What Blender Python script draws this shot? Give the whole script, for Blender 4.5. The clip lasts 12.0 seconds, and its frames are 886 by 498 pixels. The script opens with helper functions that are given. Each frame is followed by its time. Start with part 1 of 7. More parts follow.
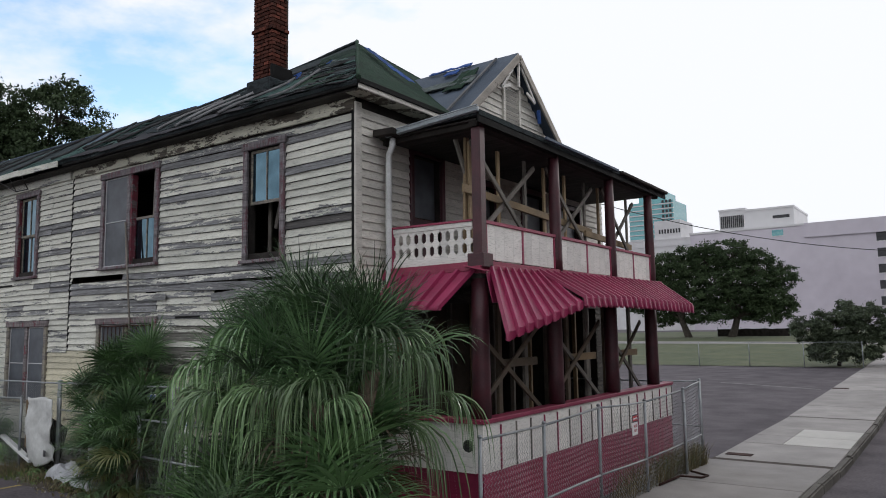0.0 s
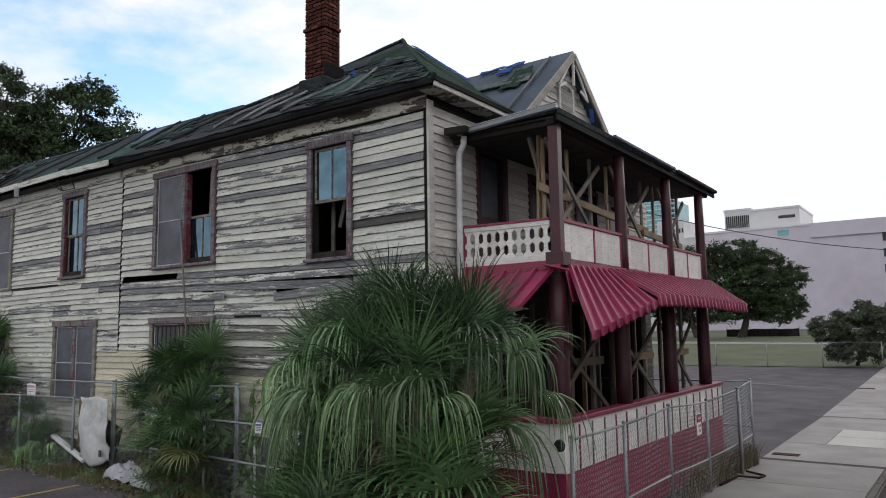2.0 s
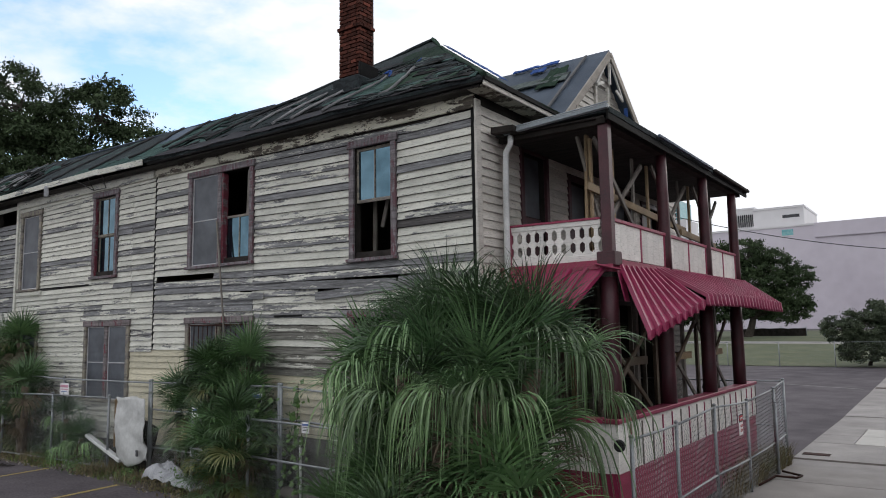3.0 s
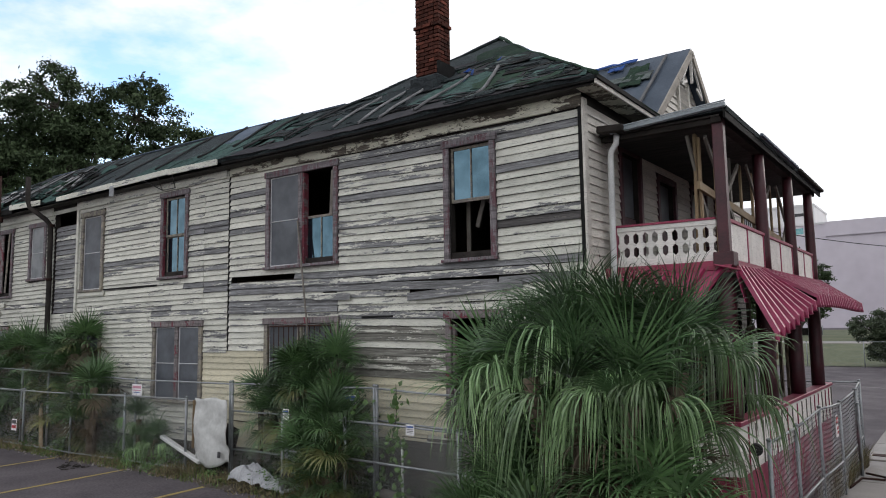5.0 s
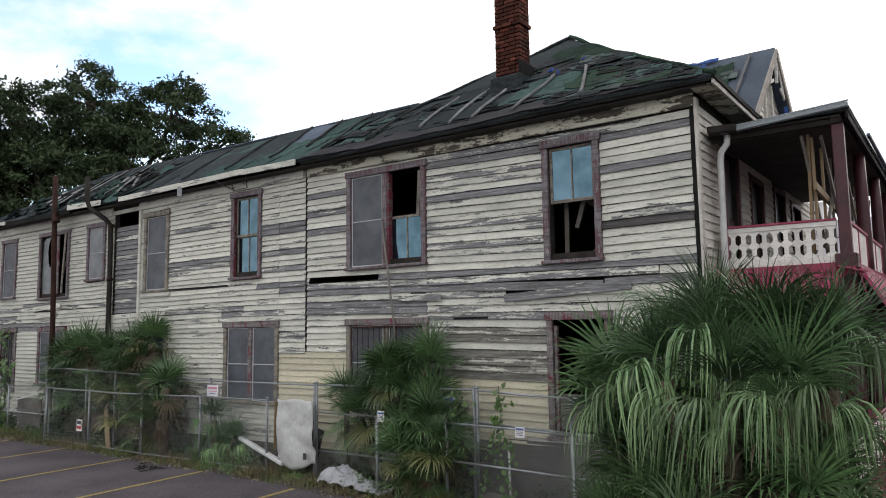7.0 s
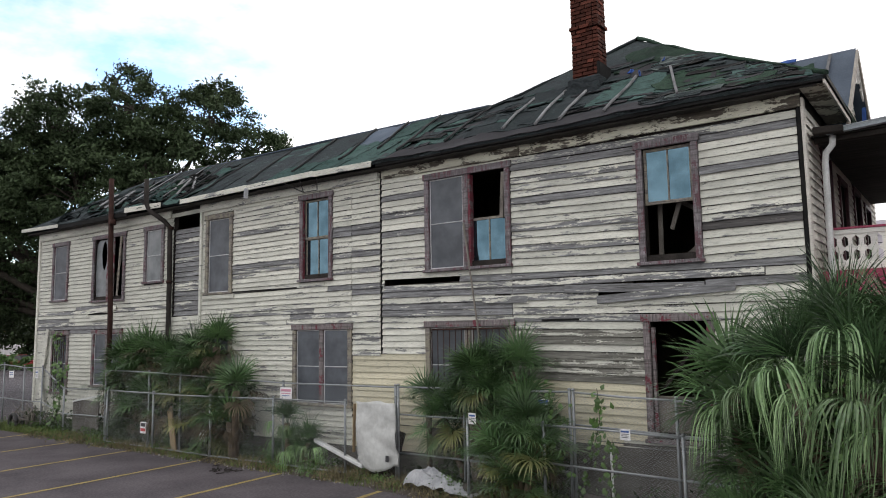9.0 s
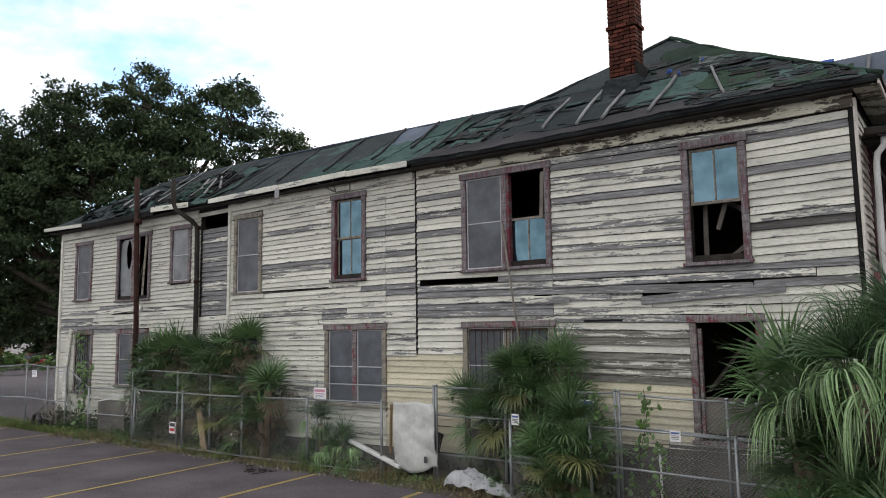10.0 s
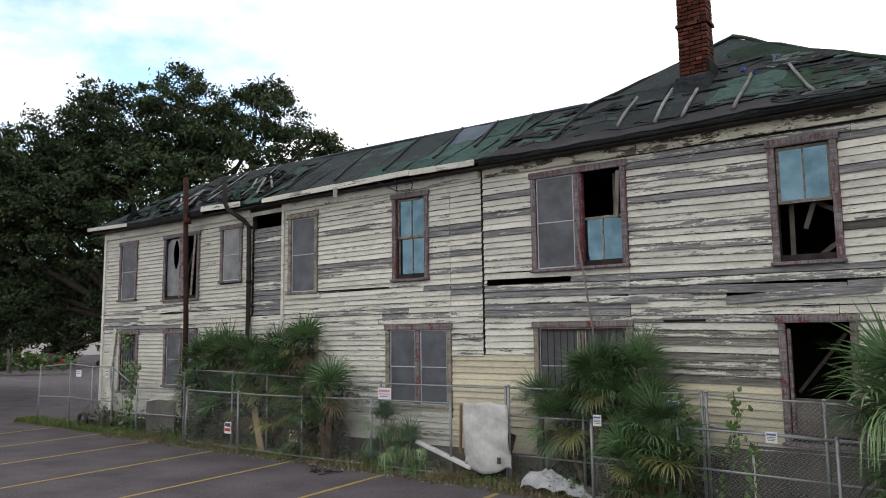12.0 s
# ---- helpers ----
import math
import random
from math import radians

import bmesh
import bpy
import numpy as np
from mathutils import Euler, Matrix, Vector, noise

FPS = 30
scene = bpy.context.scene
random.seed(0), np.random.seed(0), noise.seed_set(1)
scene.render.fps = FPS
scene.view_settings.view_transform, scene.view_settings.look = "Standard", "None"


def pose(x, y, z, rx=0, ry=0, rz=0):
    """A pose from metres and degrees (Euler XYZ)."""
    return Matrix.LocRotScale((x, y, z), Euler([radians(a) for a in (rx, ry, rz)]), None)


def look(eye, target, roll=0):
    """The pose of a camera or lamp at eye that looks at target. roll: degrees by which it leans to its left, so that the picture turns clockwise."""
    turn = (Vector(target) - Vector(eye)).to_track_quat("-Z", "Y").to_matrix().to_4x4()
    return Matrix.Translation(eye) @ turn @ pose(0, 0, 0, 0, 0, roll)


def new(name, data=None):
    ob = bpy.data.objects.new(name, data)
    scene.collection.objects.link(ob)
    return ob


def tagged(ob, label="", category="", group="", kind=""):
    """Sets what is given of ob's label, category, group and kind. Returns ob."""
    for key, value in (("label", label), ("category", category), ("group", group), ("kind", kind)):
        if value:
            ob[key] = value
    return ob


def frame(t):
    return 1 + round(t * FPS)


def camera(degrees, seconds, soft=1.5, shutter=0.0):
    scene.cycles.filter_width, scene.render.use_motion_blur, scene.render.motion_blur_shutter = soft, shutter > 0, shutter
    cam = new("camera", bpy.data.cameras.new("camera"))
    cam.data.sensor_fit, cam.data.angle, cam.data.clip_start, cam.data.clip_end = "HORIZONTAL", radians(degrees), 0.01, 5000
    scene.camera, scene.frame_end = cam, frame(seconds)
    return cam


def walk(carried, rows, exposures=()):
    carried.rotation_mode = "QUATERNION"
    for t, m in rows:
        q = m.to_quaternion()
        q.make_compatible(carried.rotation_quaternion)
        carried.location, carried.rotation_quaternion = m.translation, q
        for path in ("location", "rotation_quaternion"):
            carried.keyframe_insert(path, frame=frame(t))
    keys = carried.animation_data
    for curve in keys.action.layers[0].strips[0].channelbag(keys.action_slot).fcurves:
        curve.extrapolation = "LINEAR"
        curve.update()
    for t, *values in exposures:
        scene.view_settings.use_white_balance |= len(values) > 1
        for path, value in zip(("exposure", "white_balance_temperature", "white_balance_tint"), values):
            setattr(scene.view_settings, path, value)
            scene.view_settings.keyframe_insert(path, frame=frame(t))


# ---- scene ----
cam = camera(62.8, 12.0, soft=1.0)
PATH = [
    (0, (6.65, -7.342, 2.48), (5.501, -5.721, 2.703), -0.9),
    (0.5, (6.482, -7.441, 2.483), (5.331, -5.82, 2.705), -0.9),
    (1, (6.271, -7.574, 2.49), (5.121, -5.953, 2.711), -0.9),
    (1.5, (6.075, -7.702, 2.488), (4.923, -6.082, 2.709), -0.9),
    (2, (5.803, -7.871, 2.479), (4.652, -6.251, 2.703), -0.9),
    (2.5, (5.564, -8.038, 2.479), (4.412, -6.418, 2.702), -0.9),
    (3, (5.269, -8.228, 2.492), (4.115, -6.609, 2.715), -0.9),
    (5, (4.054, -8.977, 2.542), (2.894, -7.363, 2.763), -0.9),
    (5.5, (3.758, -9.17, 2.569), (2.598, -7.556, 2.787), -1.0),
    (6, (3.421, -9.387, 2.586), (2.26, -7.773, 2.803), -1.0),
    (6.5, (3.133, -9.586, 2.584), (1.971, -7.973, 2.803), -0.9),
    (7, (2.809, -9.796, 2.61), (1.645, -8.184, 2.827), -0.9),
    (9, (1.679, -10.576, 2.61), (0.506, -8.971, 2.836), -0.9),
    (9.5, (1.421, -10.741, 2.633), (0.246, -9.138, 2.857), -0.9),
    (10, (1.128, -10.928, 2.634), (-0.048, -9.326, 2.859), -0.8),
    (10.5, (0.875, -11.083, 2.626), (-0.303, -9.483, 2.853), -0.8),
    (11, (0.6, -11.259, 2.629), (-0.58, -9.66, 2.857), -0.8),
    (11.5, (0.36, -11.375, 2.619), (-0.823, -9.779, 2.849), -0.7),
    (12, (0.115, -11.553, 2.63), (-1.072, -9.959, 2.858), -0.7),
]
walk(cam, [(t, look(eye, target, roll)) for t, eye, target, roll in PATH],
     [(0.0, -0.53, 6350, 10), (2.5, -0.46, 6400, 10), (5.5, -0.27, 6500, 10), (7.0, -0.19, 6600, 10), (9.5, -0.08, 6700, 10), (12.0, -0.14, 6750, 10)])

# ---- light: bright thin overcast with blue gaps, a soft low sun ----
SUN_EL, SUN_AZ = radians(22), radians(22)
world = bpy.data.worlds.new("sky_world")
scene.world = world
world.use_nodes = True
wt = world.node_tree
wt.nodes.clear()
w_out = wt.nodes.new("ShaderNodeOutputWorld")
w_bg = wt.nodes.new("ShaderNodeBackground")
w_sky = wt.nodes.new("ShaderNodeTexSky")
w_sky.sky_type, w_sky.sun_disc = "NISHITA", False
w_sky.sun_elevation, w_sky.sun_rotation = SUN_EL, SUN_AZ
w_sky.air_density, w_sky.dust_density, w_sky.ozone_density = 1.0, 0.6, 2.0
w_co = wt.nodes.new("ShaderNodeTexCoord")
w_map = wt.nodes.new("ShaderNodeMapping")
w_map.inputs["Scale"].default_value = (1.0, 1.5, 3.2)
w_map.inputs["Location"].default_value = (0.35, 0.3, 0.1)
w_noise = wt.nodes.new("ShaderNodeTexNoise")
w_noise.inputs["Scale"].default_value, w_noise.inputs["Detail"].default_value = 3.4, 6.0
w_noise.inputs["Roughness"].default_value = 0.6
# the cloud thins out towards the west, high up
w_dot = wt.nodes.new("ShaderNodeVectorMath")
w_dot.operation = "DOT_PRODUCT"
w_dot.inputs[1].default_value = Vector((-0.86, 0.30, 0.42)).normalized()
w_gap = wt.nodes.new("ShaderNodeMapRange")
w_gap.inputs["From Min"].default_value, w_gap.inputs["From Max"].default_value = 0.72, 0.97
w_gap.inputs["To Min"].default_value, w_gap.inputs["To Max"].default_value = 0.70, 0.02
w_add = wt.nodes.new("ShaderNodeMath")
w_add.operation = "ADD"
w_ramp = wt.nodes.new("ShaderNodeValToRGB")
w_ramp.color_ramp.elements[0].position, w_ramp.color_ramp.elements[1].position = 0.40, 0.66
w_mix = wt.nodes.new("ShaderNodeMixRGB")
w_cloud = wt.nodes.new("ShaderNodeRGB")
w_cloud.outputs[0].default_value = (11.7, 11.8, 12.2, 1)
w_bg.inputs["Strength"].default_value = 0.12
link = wt.links.new
link(w_co.outputs["Generated"], w_map.inputs["Vector"])
link(w_map.outputs[0], w_noise.inputs["Vector"])
link(w_co.outputs["Generated"], w_dot.inputs[0])
link(w_dot.outputs["Value"], w_gap.inputs["Value"])
link(w_noise.outputs[0], w_add.inputs[0])
link(w_gap.outputs[0], w_add.inputs[1])
link(w_add.outputs[0], w_ramp.inputs["Fac"])
link(w_ramp.outputs[0], w_mix.inputs["Fac"])
w_gain = wt.nodes.new("ShaderNodeMixRGB")
w_gain.blend_type = "MULTIPLY"
w_gain.inputs["Fac"].default_value = 1.0
w_gain.inputs["Color2"].default_value = (4.1, 4.0, 3.9, 1)
link(w_sky.outputs[0], w_gain.inputs["Color1"])
link(w_gain.outputs[0], w_mix.inputs["Color1"])
link(w_cloud.outputs[0], w_mix.inputs["Color2"])
link(w_mix.outputs[0], w_bg.inputs["Color"])
link(w_bg.outputs[0], w_out.inputs["Surface"])
sun_data = bpy.data.lights.new("sun", "SUN")
sun_data.energy, sun_data.angle, sun_data.color = 0.6, radians(14), (1.0, 0.94, 0.86)
sun = new("sun", sun_data)
sun.matrix_basis = look((0, 0, 30), (-30 * math.sin(SUN_AZ) * math.cos(SUN_EL), -30 * math.cos(SUN_AZ) * math.cos(SUN_EL), 30 - 30 * math.sin(SUN_EL)))

# ---- materials ----
def base_tree(name, rough=0.7, metal=0.0):
    m = bpy.data.materials.new(name)
    m.use_nodes = True
    nt = m.node_tree
    b = nt.nodes["Principled BSDF"]
    b.inputs["Roughness"].default_value, b.inputs["Metallic"].default_value = rough, metal
    return m, nt, b


def position(nt, stretch=(1, 1, 1), jumble=0.0):
    """World place times stretch, moved per object by its random number times jumble."""
    g = nt.nodes.new("ShaderNodeNewGeometry")
    v = nt.nodes.new("ShaderNodeVectorMath")
    v.operation = "MULTIPLY"
    v.inputs[1].default_value = stretch
    nt.links.new(g.outputs["Position"], v.inputs[0])
    if not jumble:
        return v.outputs[0]
    o = nt.nodes.new("ShaderNodeObjectInfo")
    k = nt.nodes.new("ShaderNodeMath")
    k.operation = "MULTIPLY"
    k.inputs[1].default_value = jumble
    nt.links.new(o.outputs["Random"], k.inputs[0])
    a = nt.nodes.new("ShaderNodeVectorMath")
    nt.links.new(v.outputs[0], a.inputs[0])
    nt.links.new(k.outputs[0], a.inputs[1])
    return a.outputs[0]


def noise_of(nt, vec, scale, detail=4.0, rough=0.55):
    n = nt.nodes.new("ShaderNodeTexNoise")
    n.inputs["Scale"].default_value, n.inputs["Detail"].default_value = scale, detail
    n.inputs["Roughness"].default_value = rough
    nt.links.new(vec, n.inputs["Vector"])
    return n.outputs[0]


def ramp_of(nt, fac, stops):
    r = nt.nodes.new("ShaderNodeValToRGB")
    while len(r.color_ramp.elements) < len(stops):
        r.color_ramp.elements.new(0.5)
    for e, (p, c) in zip(r.color_ramp.elements, stops):
        e.position, e.color = p, (*c, 1) if len(c) == 3 else c
    nt.links.new(fac, r.inputs["Fac"])
    return r.outputs[0]


def mixed(nt, fac, a, b, how="MIX"):
    x = nt.nodes.new("ShaderNodeMixRGB")
    x.blend_type = how
    for sock, val in ((x.inputs["Fac"], fac), (x.inputs["Color1"], a), (x.inputs["Color2"], b)):
        if isinstance(val, (int, float)):
            sock.default_value = val
        elif isinstance(val, tuple):
            sock.default_value = (*val, 1)
        else:
            nt.links.new(val, sock)
    return x.outputs[0]


def relief(nt, b, height, strength, distance=0.01):
    n = nt.nodes.new("ShaderNodeBump")
    n.inputs["Strength"].default_value, n.inputs["Distance"].default_value = strength, distance
    nt.links.new(height, n.inputs["Height"])
    nt.links.new(n.outputs[0], b.inputs["Normal"])


def material(name, dark, light, scale=3.0, fine=60.0, rough=0.75, metal=0.0, bump=0.3, stretch=(1, 1, 1), jumble=0.0, vary=0.0, island=0.0, speck=0.3, spec=0.5):
    """Two scales of variation between a darker and a lighter tone, with fine relief; vary: brightness per object; island: per loose piece."""
    m, nt, b = base_tree(name, rough, metal)
    b.inputs["Specular IOR Level"].default_value = spec
    vec = position(nt, stretch, jumble)
    big, small = noise_of(nt, vec, scale), noise_of(nt, vec, fine, 3.0)
    col = ramp_of(nt, big, [(0.32, dark), (0.68, light)])
    col = mixed(nt, speck, col, ramp_of(nt, small, [(0.3, tuple(c * 0.55 for c in dark)), (0.7, tuple(min(1, c * 1.15) for c in light))]))
    for amount, node, out in ((vary, "ShaderNodeObjectInfo", "Random"), (island, "ShaderNodeNewGeometry", "Random Per Island")):
        if amount:
            o = nt.nodes.new(node)
            col = mixed(nt, 1.0, col, ramp_of(nt, o.outputs[out], [(0, (1 - amount,) * 3), (1, (1 + amount,) * 3)]), "MULTIPLY")
    nt.links.new(col, b.inputs["Base Color"])
    relief(nt, b, small, bump)
    return m


def peeling(name, paint, wood, bare, rough=0.8, stretch=(0.75, 0.75, 8.0), jumble=60.0, edge=0.012, dirt=0.5, grain_stretch=(2.2, 2.2, 46.0), lap=0.05, crack=0.4):
    """Old paint on grey wood: bare is the share from which the paint has come off, in streaks along the board and more at its lower edge."""
    m, nt, b = base_tree(name, rough)
    vec = position(nt, stretch, jumble)
    mask_n = mixed(nt, 0.30, noise_of(nt, vec, 2.0, 5.0, 0.62), noise_of(nt, position(nt, (1.6, 1.6, 5.0), jumble), 9.0, 6.0, 0.7))
    oc = nt.nodes.new("ShaderNodeTexCoord")
    sp = nt.nodes.new("ShaderNodeSeparateXYZ")
    nt.links.new(oc.outputs["Object"], sp.inputs[0])
    low = nt.nodes.new("ShaderNodeMapRange")
    low.inputs["From Min"].default_value, low.inputs["From Max"].default_value = 0.004, 0.045
    low.inputs["To Min"].default_value, low.inputs["To Max"].default_value = lap, 0.0
    nt.links.new(sp.outputs["Z"], low.inputs["Value"])
    worn = nt.nodes.new("ShaderNodeMath")
    worn.operation = "ADD"
    nt.links.new(mask_n, worn.inputs[0])
    nt.links.new(low.outputs[0], worn.inputs[1])
    cut = 0.5 + (0.5 - bare) * 0.34
    mask = ramp_of(nt, worn.outputs[0], [(max(0, cut - edge), (0, 0, 0)), (min(1, cut + edge), (1, 1, 1))])
    if crack:
        checks = noise_of(nt, position(nt, (0.5, 0.5, 30.0), jumble), 2.6, 4.0, 0.6)
        mask = mixed(nt, crack, mask, ramp_of(nt, checks, [(0.645, (0, 0, 0)), (0.665, (1, 1, 1))]), "LIGHTEN")
    if lap:
        pits = noise_of(nt, position(nt, (6.0, 6.0, 26.0), jumble), 2.6, 5.0, 0.7)
        mask = mixed(nt, 0.55, mask, ramp_of(nt, pits, [(0.60, (0, 0, 0)), (0.635, (1, 1, 1))]), "LIGHTEN")
    grain = noise_of(nt, position(nt, grain_stretch, jumble), 2.0, 6.0, 0.7)
    wood_c = ramp_of(nt, grain, [(0.30, tuple(c * 0.15 for c in wood)), (0.42, tuple(c * 0.68 for c in wood)), (0.55, wood), (0.72, tuple(c * 1.7 for c in wood))])
    broad = noise_of(nt, position(nt, (0.7, 0.7, 16.0), jumble), 1.5, 4.0, 0.6)
    wood_c = mixed(nt, 1.0, wood_c, ramp_of(nt, broad, [(0.32, (0.5, 0.49, 0.48)), (0.5, (0.95, 0.95, 0.96)), (0.68, (1.3, 1.3, 1.32))]), "MULTIPLY")
    stain = noise_of(nt, position(nt, (1.0, 1.0, 3.0), jumble), 1.6, 5.0)
    grime = noise_of(nt, position(nt, (2.0, 2.0, 14.0), jumble), 5.0, 5.0, 0.65)
    paint_c = mixed(nt, dirt, paint, ramp_of(nt, stain, [(0.3, tuple(c * 0.5 for c in paint)), (0.62, paint)]))
    paint_c = mixed(nt, 1.0, paint_c, ramp_of(nt, grime, [(0.30, (0.62, 0.62, 0.60)), (0.46, (0.95, 0.95, 0.94)), (0.70, (1.04, 1.04, 1.03))]), "MULTIPLY")
    o = nt.nodes.new("ShaderNodeObjectInfo")
    paint_c = mixed(nt, 1.0, paint_c, ramp_of(nt, o.outputs["Random"], [(0, (0.82, 0.82, 0.79)), (1, (1.05, 1.04, 1.0))]), "MULTIPLY")
    nt.links.new(mixed(nt, mask, paint_c, wood_c), b.inputs["Base Color"])
    h = mixed(nt, 0.45, mixed(nt, mask, (1, 1, 1), (0, 0, 0)), grain)
    relief(nt, b, h, 0.6, 0.006)
    return m


CREAM, GREYWOOD, DARKWOOD = (0.715, 0.718, 0.672), (0.205, 0.208, 0.212), (0.075, 0.07, 0.068)
m_sound = peeling("cream_paint_sound", CREAM, GREYWOOD, 0.10)
m_worn = peeling("cream_paint_worn", CREAM, GREYWOOD, 0.29)
m_shed = peeling("cream_paint_shed", CREAM, GREYWOOD, 0.52)
m_bare = peeling("bare_grey_board", CREAM, GREYWOOD, 0.80)
m_black = peeling("blackened_board", (0.35, 0.33, 0.28), DARKWOOD, 0.92)
m_brownbare = peeling("bare_brown_grey_board", CREAM, (0.185, 0.182, 0.158), 0.74)
m_brown = peeling("bare_brown_board", CREAM, (0.19, 0.185, 0.16), 0.58)
m_frieze = peeling("flaking_frieze", (0.66, 0.65, 0.56), (0.10, 0.085, 0.065), 0.50, stretch=(0.8, 0.8, 3.4), lap=0.0)
m_yellow = peeling("yellow_siding", (0.66, 0.62, 0.49), GREYWOOD, 0.02, dirt=0.35, lap=0.02, crack=0.15)
m_front = peeling("front_siding", (0.74, 0.71, 0.68), GREYWOOD, 0.04, stretch=(9, 1.1, 9), lap=0.04, crack=0.0)
m_casing = peeling("faded_maroon_casing", (0.15, 0.075, 0.095), (0.19, 0.17, 0.18), 0.62, stretch=(7, 7, 1.6), lap=0.0, grain_stretch=(40, 40, 3))
m_casing_red = peeling("red_casing", (0.17, 0.035, 0.055), (0.19, 0.165, 0.165), 0.68, stretch=(3, 3, 2), lap=0.0, grain_stretch=(30, 30, 3))
m_sash_red = peeling("red_painted_jamb", (0.17, 0.028, 0.048), (0.16, 0.13, 0.13), 0.38, stretch=(4, 4, 3), lap=0.0)
m_casing_cream = peeling("cream_casing", (0.31, 0.285, 0.235), (0.20, 0.18, 0.16), 0.5, stretch=(3, 3, 3))
m_barge = peeling("weathered_bargeboard", (0.40, 0.365, 0.335), (0.17, 0.145, 0.125), 0.12, stretch=(3, 3, 3), lap=0.0, crack=0.0)
m_white = peeling("white_porch_board", (0.82, 0.80, 0.80), (0.30, 0.28, 0.27), 0.05, stretch=(6, 6, 1.5), lap=0.0, crack=0.0, dirt=0.3)
m_maroon = material("maroon_post_paint", (0.032, 0.008, 0.013), (0.074, 0.015, 0.023), 4, 40, 0.5, jumble=20)
m_red = material("crimson_trim_paint", (0.20, 0.018, 0.05), (0.30, 0.035, 0.085), 3, 50, 0.55, jumble=20)
m_awning = material("crimson_awning_metal", (0.185, 0.011, 0.050), (0.32, 0.027, 0.095), 2.2, 70, 0.42, bump=0.12, jumble=30, vary=0.12)
m_redboard = material("crimson_clapboard", (0.20, 0.014, 0.050), (0.30, 0.030, 0.085), 2.0, 60, 0.5, jumble=30, vary=0.15)
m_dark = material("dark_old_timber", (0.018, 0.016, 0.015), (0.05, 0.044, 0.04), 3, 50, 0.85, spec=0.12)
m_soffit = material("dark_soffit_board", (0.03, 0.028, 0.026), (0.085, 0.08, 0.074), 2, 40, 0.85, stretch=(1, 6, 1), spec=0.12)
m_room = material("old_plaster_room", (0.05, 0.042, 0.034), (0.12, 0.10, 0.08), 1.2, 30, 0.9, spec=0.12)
m_lumber = material("raw_lumber", (0.19, 0.13, 0.075), (0.34, 0.25, 0.145), 2.5, 60, 0.75, stretch=(1, 1, 1), jumble=40, vary=0.25)
m_oldlumber = material("weathered_lumber", (0.085, 0.075, 0.066), (0.22, 0.20, 0.175), 2.5, 60, 0.8, jumble=40, vary=0.2)
m_slate = material("blue_grey_roofing", (0.045, 0.062, 0.088), (0.10, 0.125, 0.165), 1.2, 50, 0.65, bump=0.4, jumble=25, vary=0.15, spec=0.12)


def mottled(name, stops, scale, stretch, bump=0.6, rough=0.9):
    """Worn roll roofing: streaks of several tones, with fine grit."""
    m, nt, b = base_tree(name, rough)
    b.inputs["Specular IOR Level"].default_value = 0.06
    vec = position(nt, stretch, 25)
    n = mixed(nt, 0.45, noise_of(nt, vec, scale, 8.0, 0.74), noise_of(nt, position(nt, (2, 5, 5), 25), 5.0, 5.0, 0.7))
    grit = noise_of(nt, position(nt, (1, 1, 1)), 90.0, 2.0)
    col = mixed(nt, 0.3, ramp_of(nt, n, stops), ramp_of(nt, grit, [(0.3, (0.004, 0.004, 0.004)), (0.7, (0.09, 0.10, 0.10))]))
    o = nt.nodes.new("ShaderNodeObjectInfo")
    nt.links.new(mixed(nt, 1.0, col, ramp_of(nt, o.outputs["Random"], [(0, (0.7, 0.72, 0.72)), (1, (1.25, 1.22, 1.22))]), "MULTIPLY"), b.inputs["Base Color"])
    relief(nt, b, mixed(nt, 0.5, n, grit), bump, 0.02)
    return m


m_felt = mottled("torn_black_felt", [(0.30, (0.004, 0.005, 0.006)), (0.42, (0.011, 0.014, 0.017)), (0.49, (0.036, 0.045, 0.052)), (0.54, (0.011, 0.022, 0.021)), (0.62, (0.095, 0.115, 0.125))], 1.6, (0.9, 1.8, 1.8))
m_green = mottled("worn_green_roofing", [(0.30, (0.008, 0.012, 0.011)), (0.42, (0.026, 0.052, 0.047)), (0.52, (0.078, 0.150, 0.136)), (0.60, (0.016, 0.023, 0.024)), (0.72, (0.16, 0.22, 0.21))], 1.5, (0.9, 1.5, 1.5))
m_moss = mottled("mossy_dark_roofing", [(0.30, (0.005, 0.009, 0.007)), (0.45, (0.010, 0.028, 0.016)), (0.54, (0.022, 0.060, 0.033)), (0.60, (0.007, 0.010, 0.008)), (0.74, (0.05, 0.07, 0.056))], 1.4, (0.9, 1.5, 1.5))
m_blue = material("blue_tarp", (0.015, 0.04, 0.15), (0.05, 0.11, 0.32), 6, 60, 0.75, jumble=10, vary=0.3, spec=0.12)
m_pale = mottled("bleached_roofing", [(0.30, (0.02, 0.024, 0.025)), (0.46, (0.08, 0.095, 0.095)), (0.56, (0.15, 0.185, 0.175)), (0.64, (0.05, 0.058, 0.058)), (0.75, (0.24, 0.25, 0.25))], 2.2, (0.8, 2.4, 2.4))
m_bitumen = material("smooth_grey_bitumen", (0.018, 0.0175, 0.020), (0.050, 0.048, 0.053), 1.2, 50, 0.8, bump=0.2, spec=0.08)
m_dbatten = material("dark_roof_batten", (0.008, 0.009, 0.010), (0.032, 0.034, 0.037), 3, 50, 0.8, jumble=40, vary=0.3)
m_batten = material("grey_roof_batten", (0.09, 0.09, 0.095), (0.26, 0.26, 0.27), 3, 50, 0.8, jumble=40, vary=0.45)
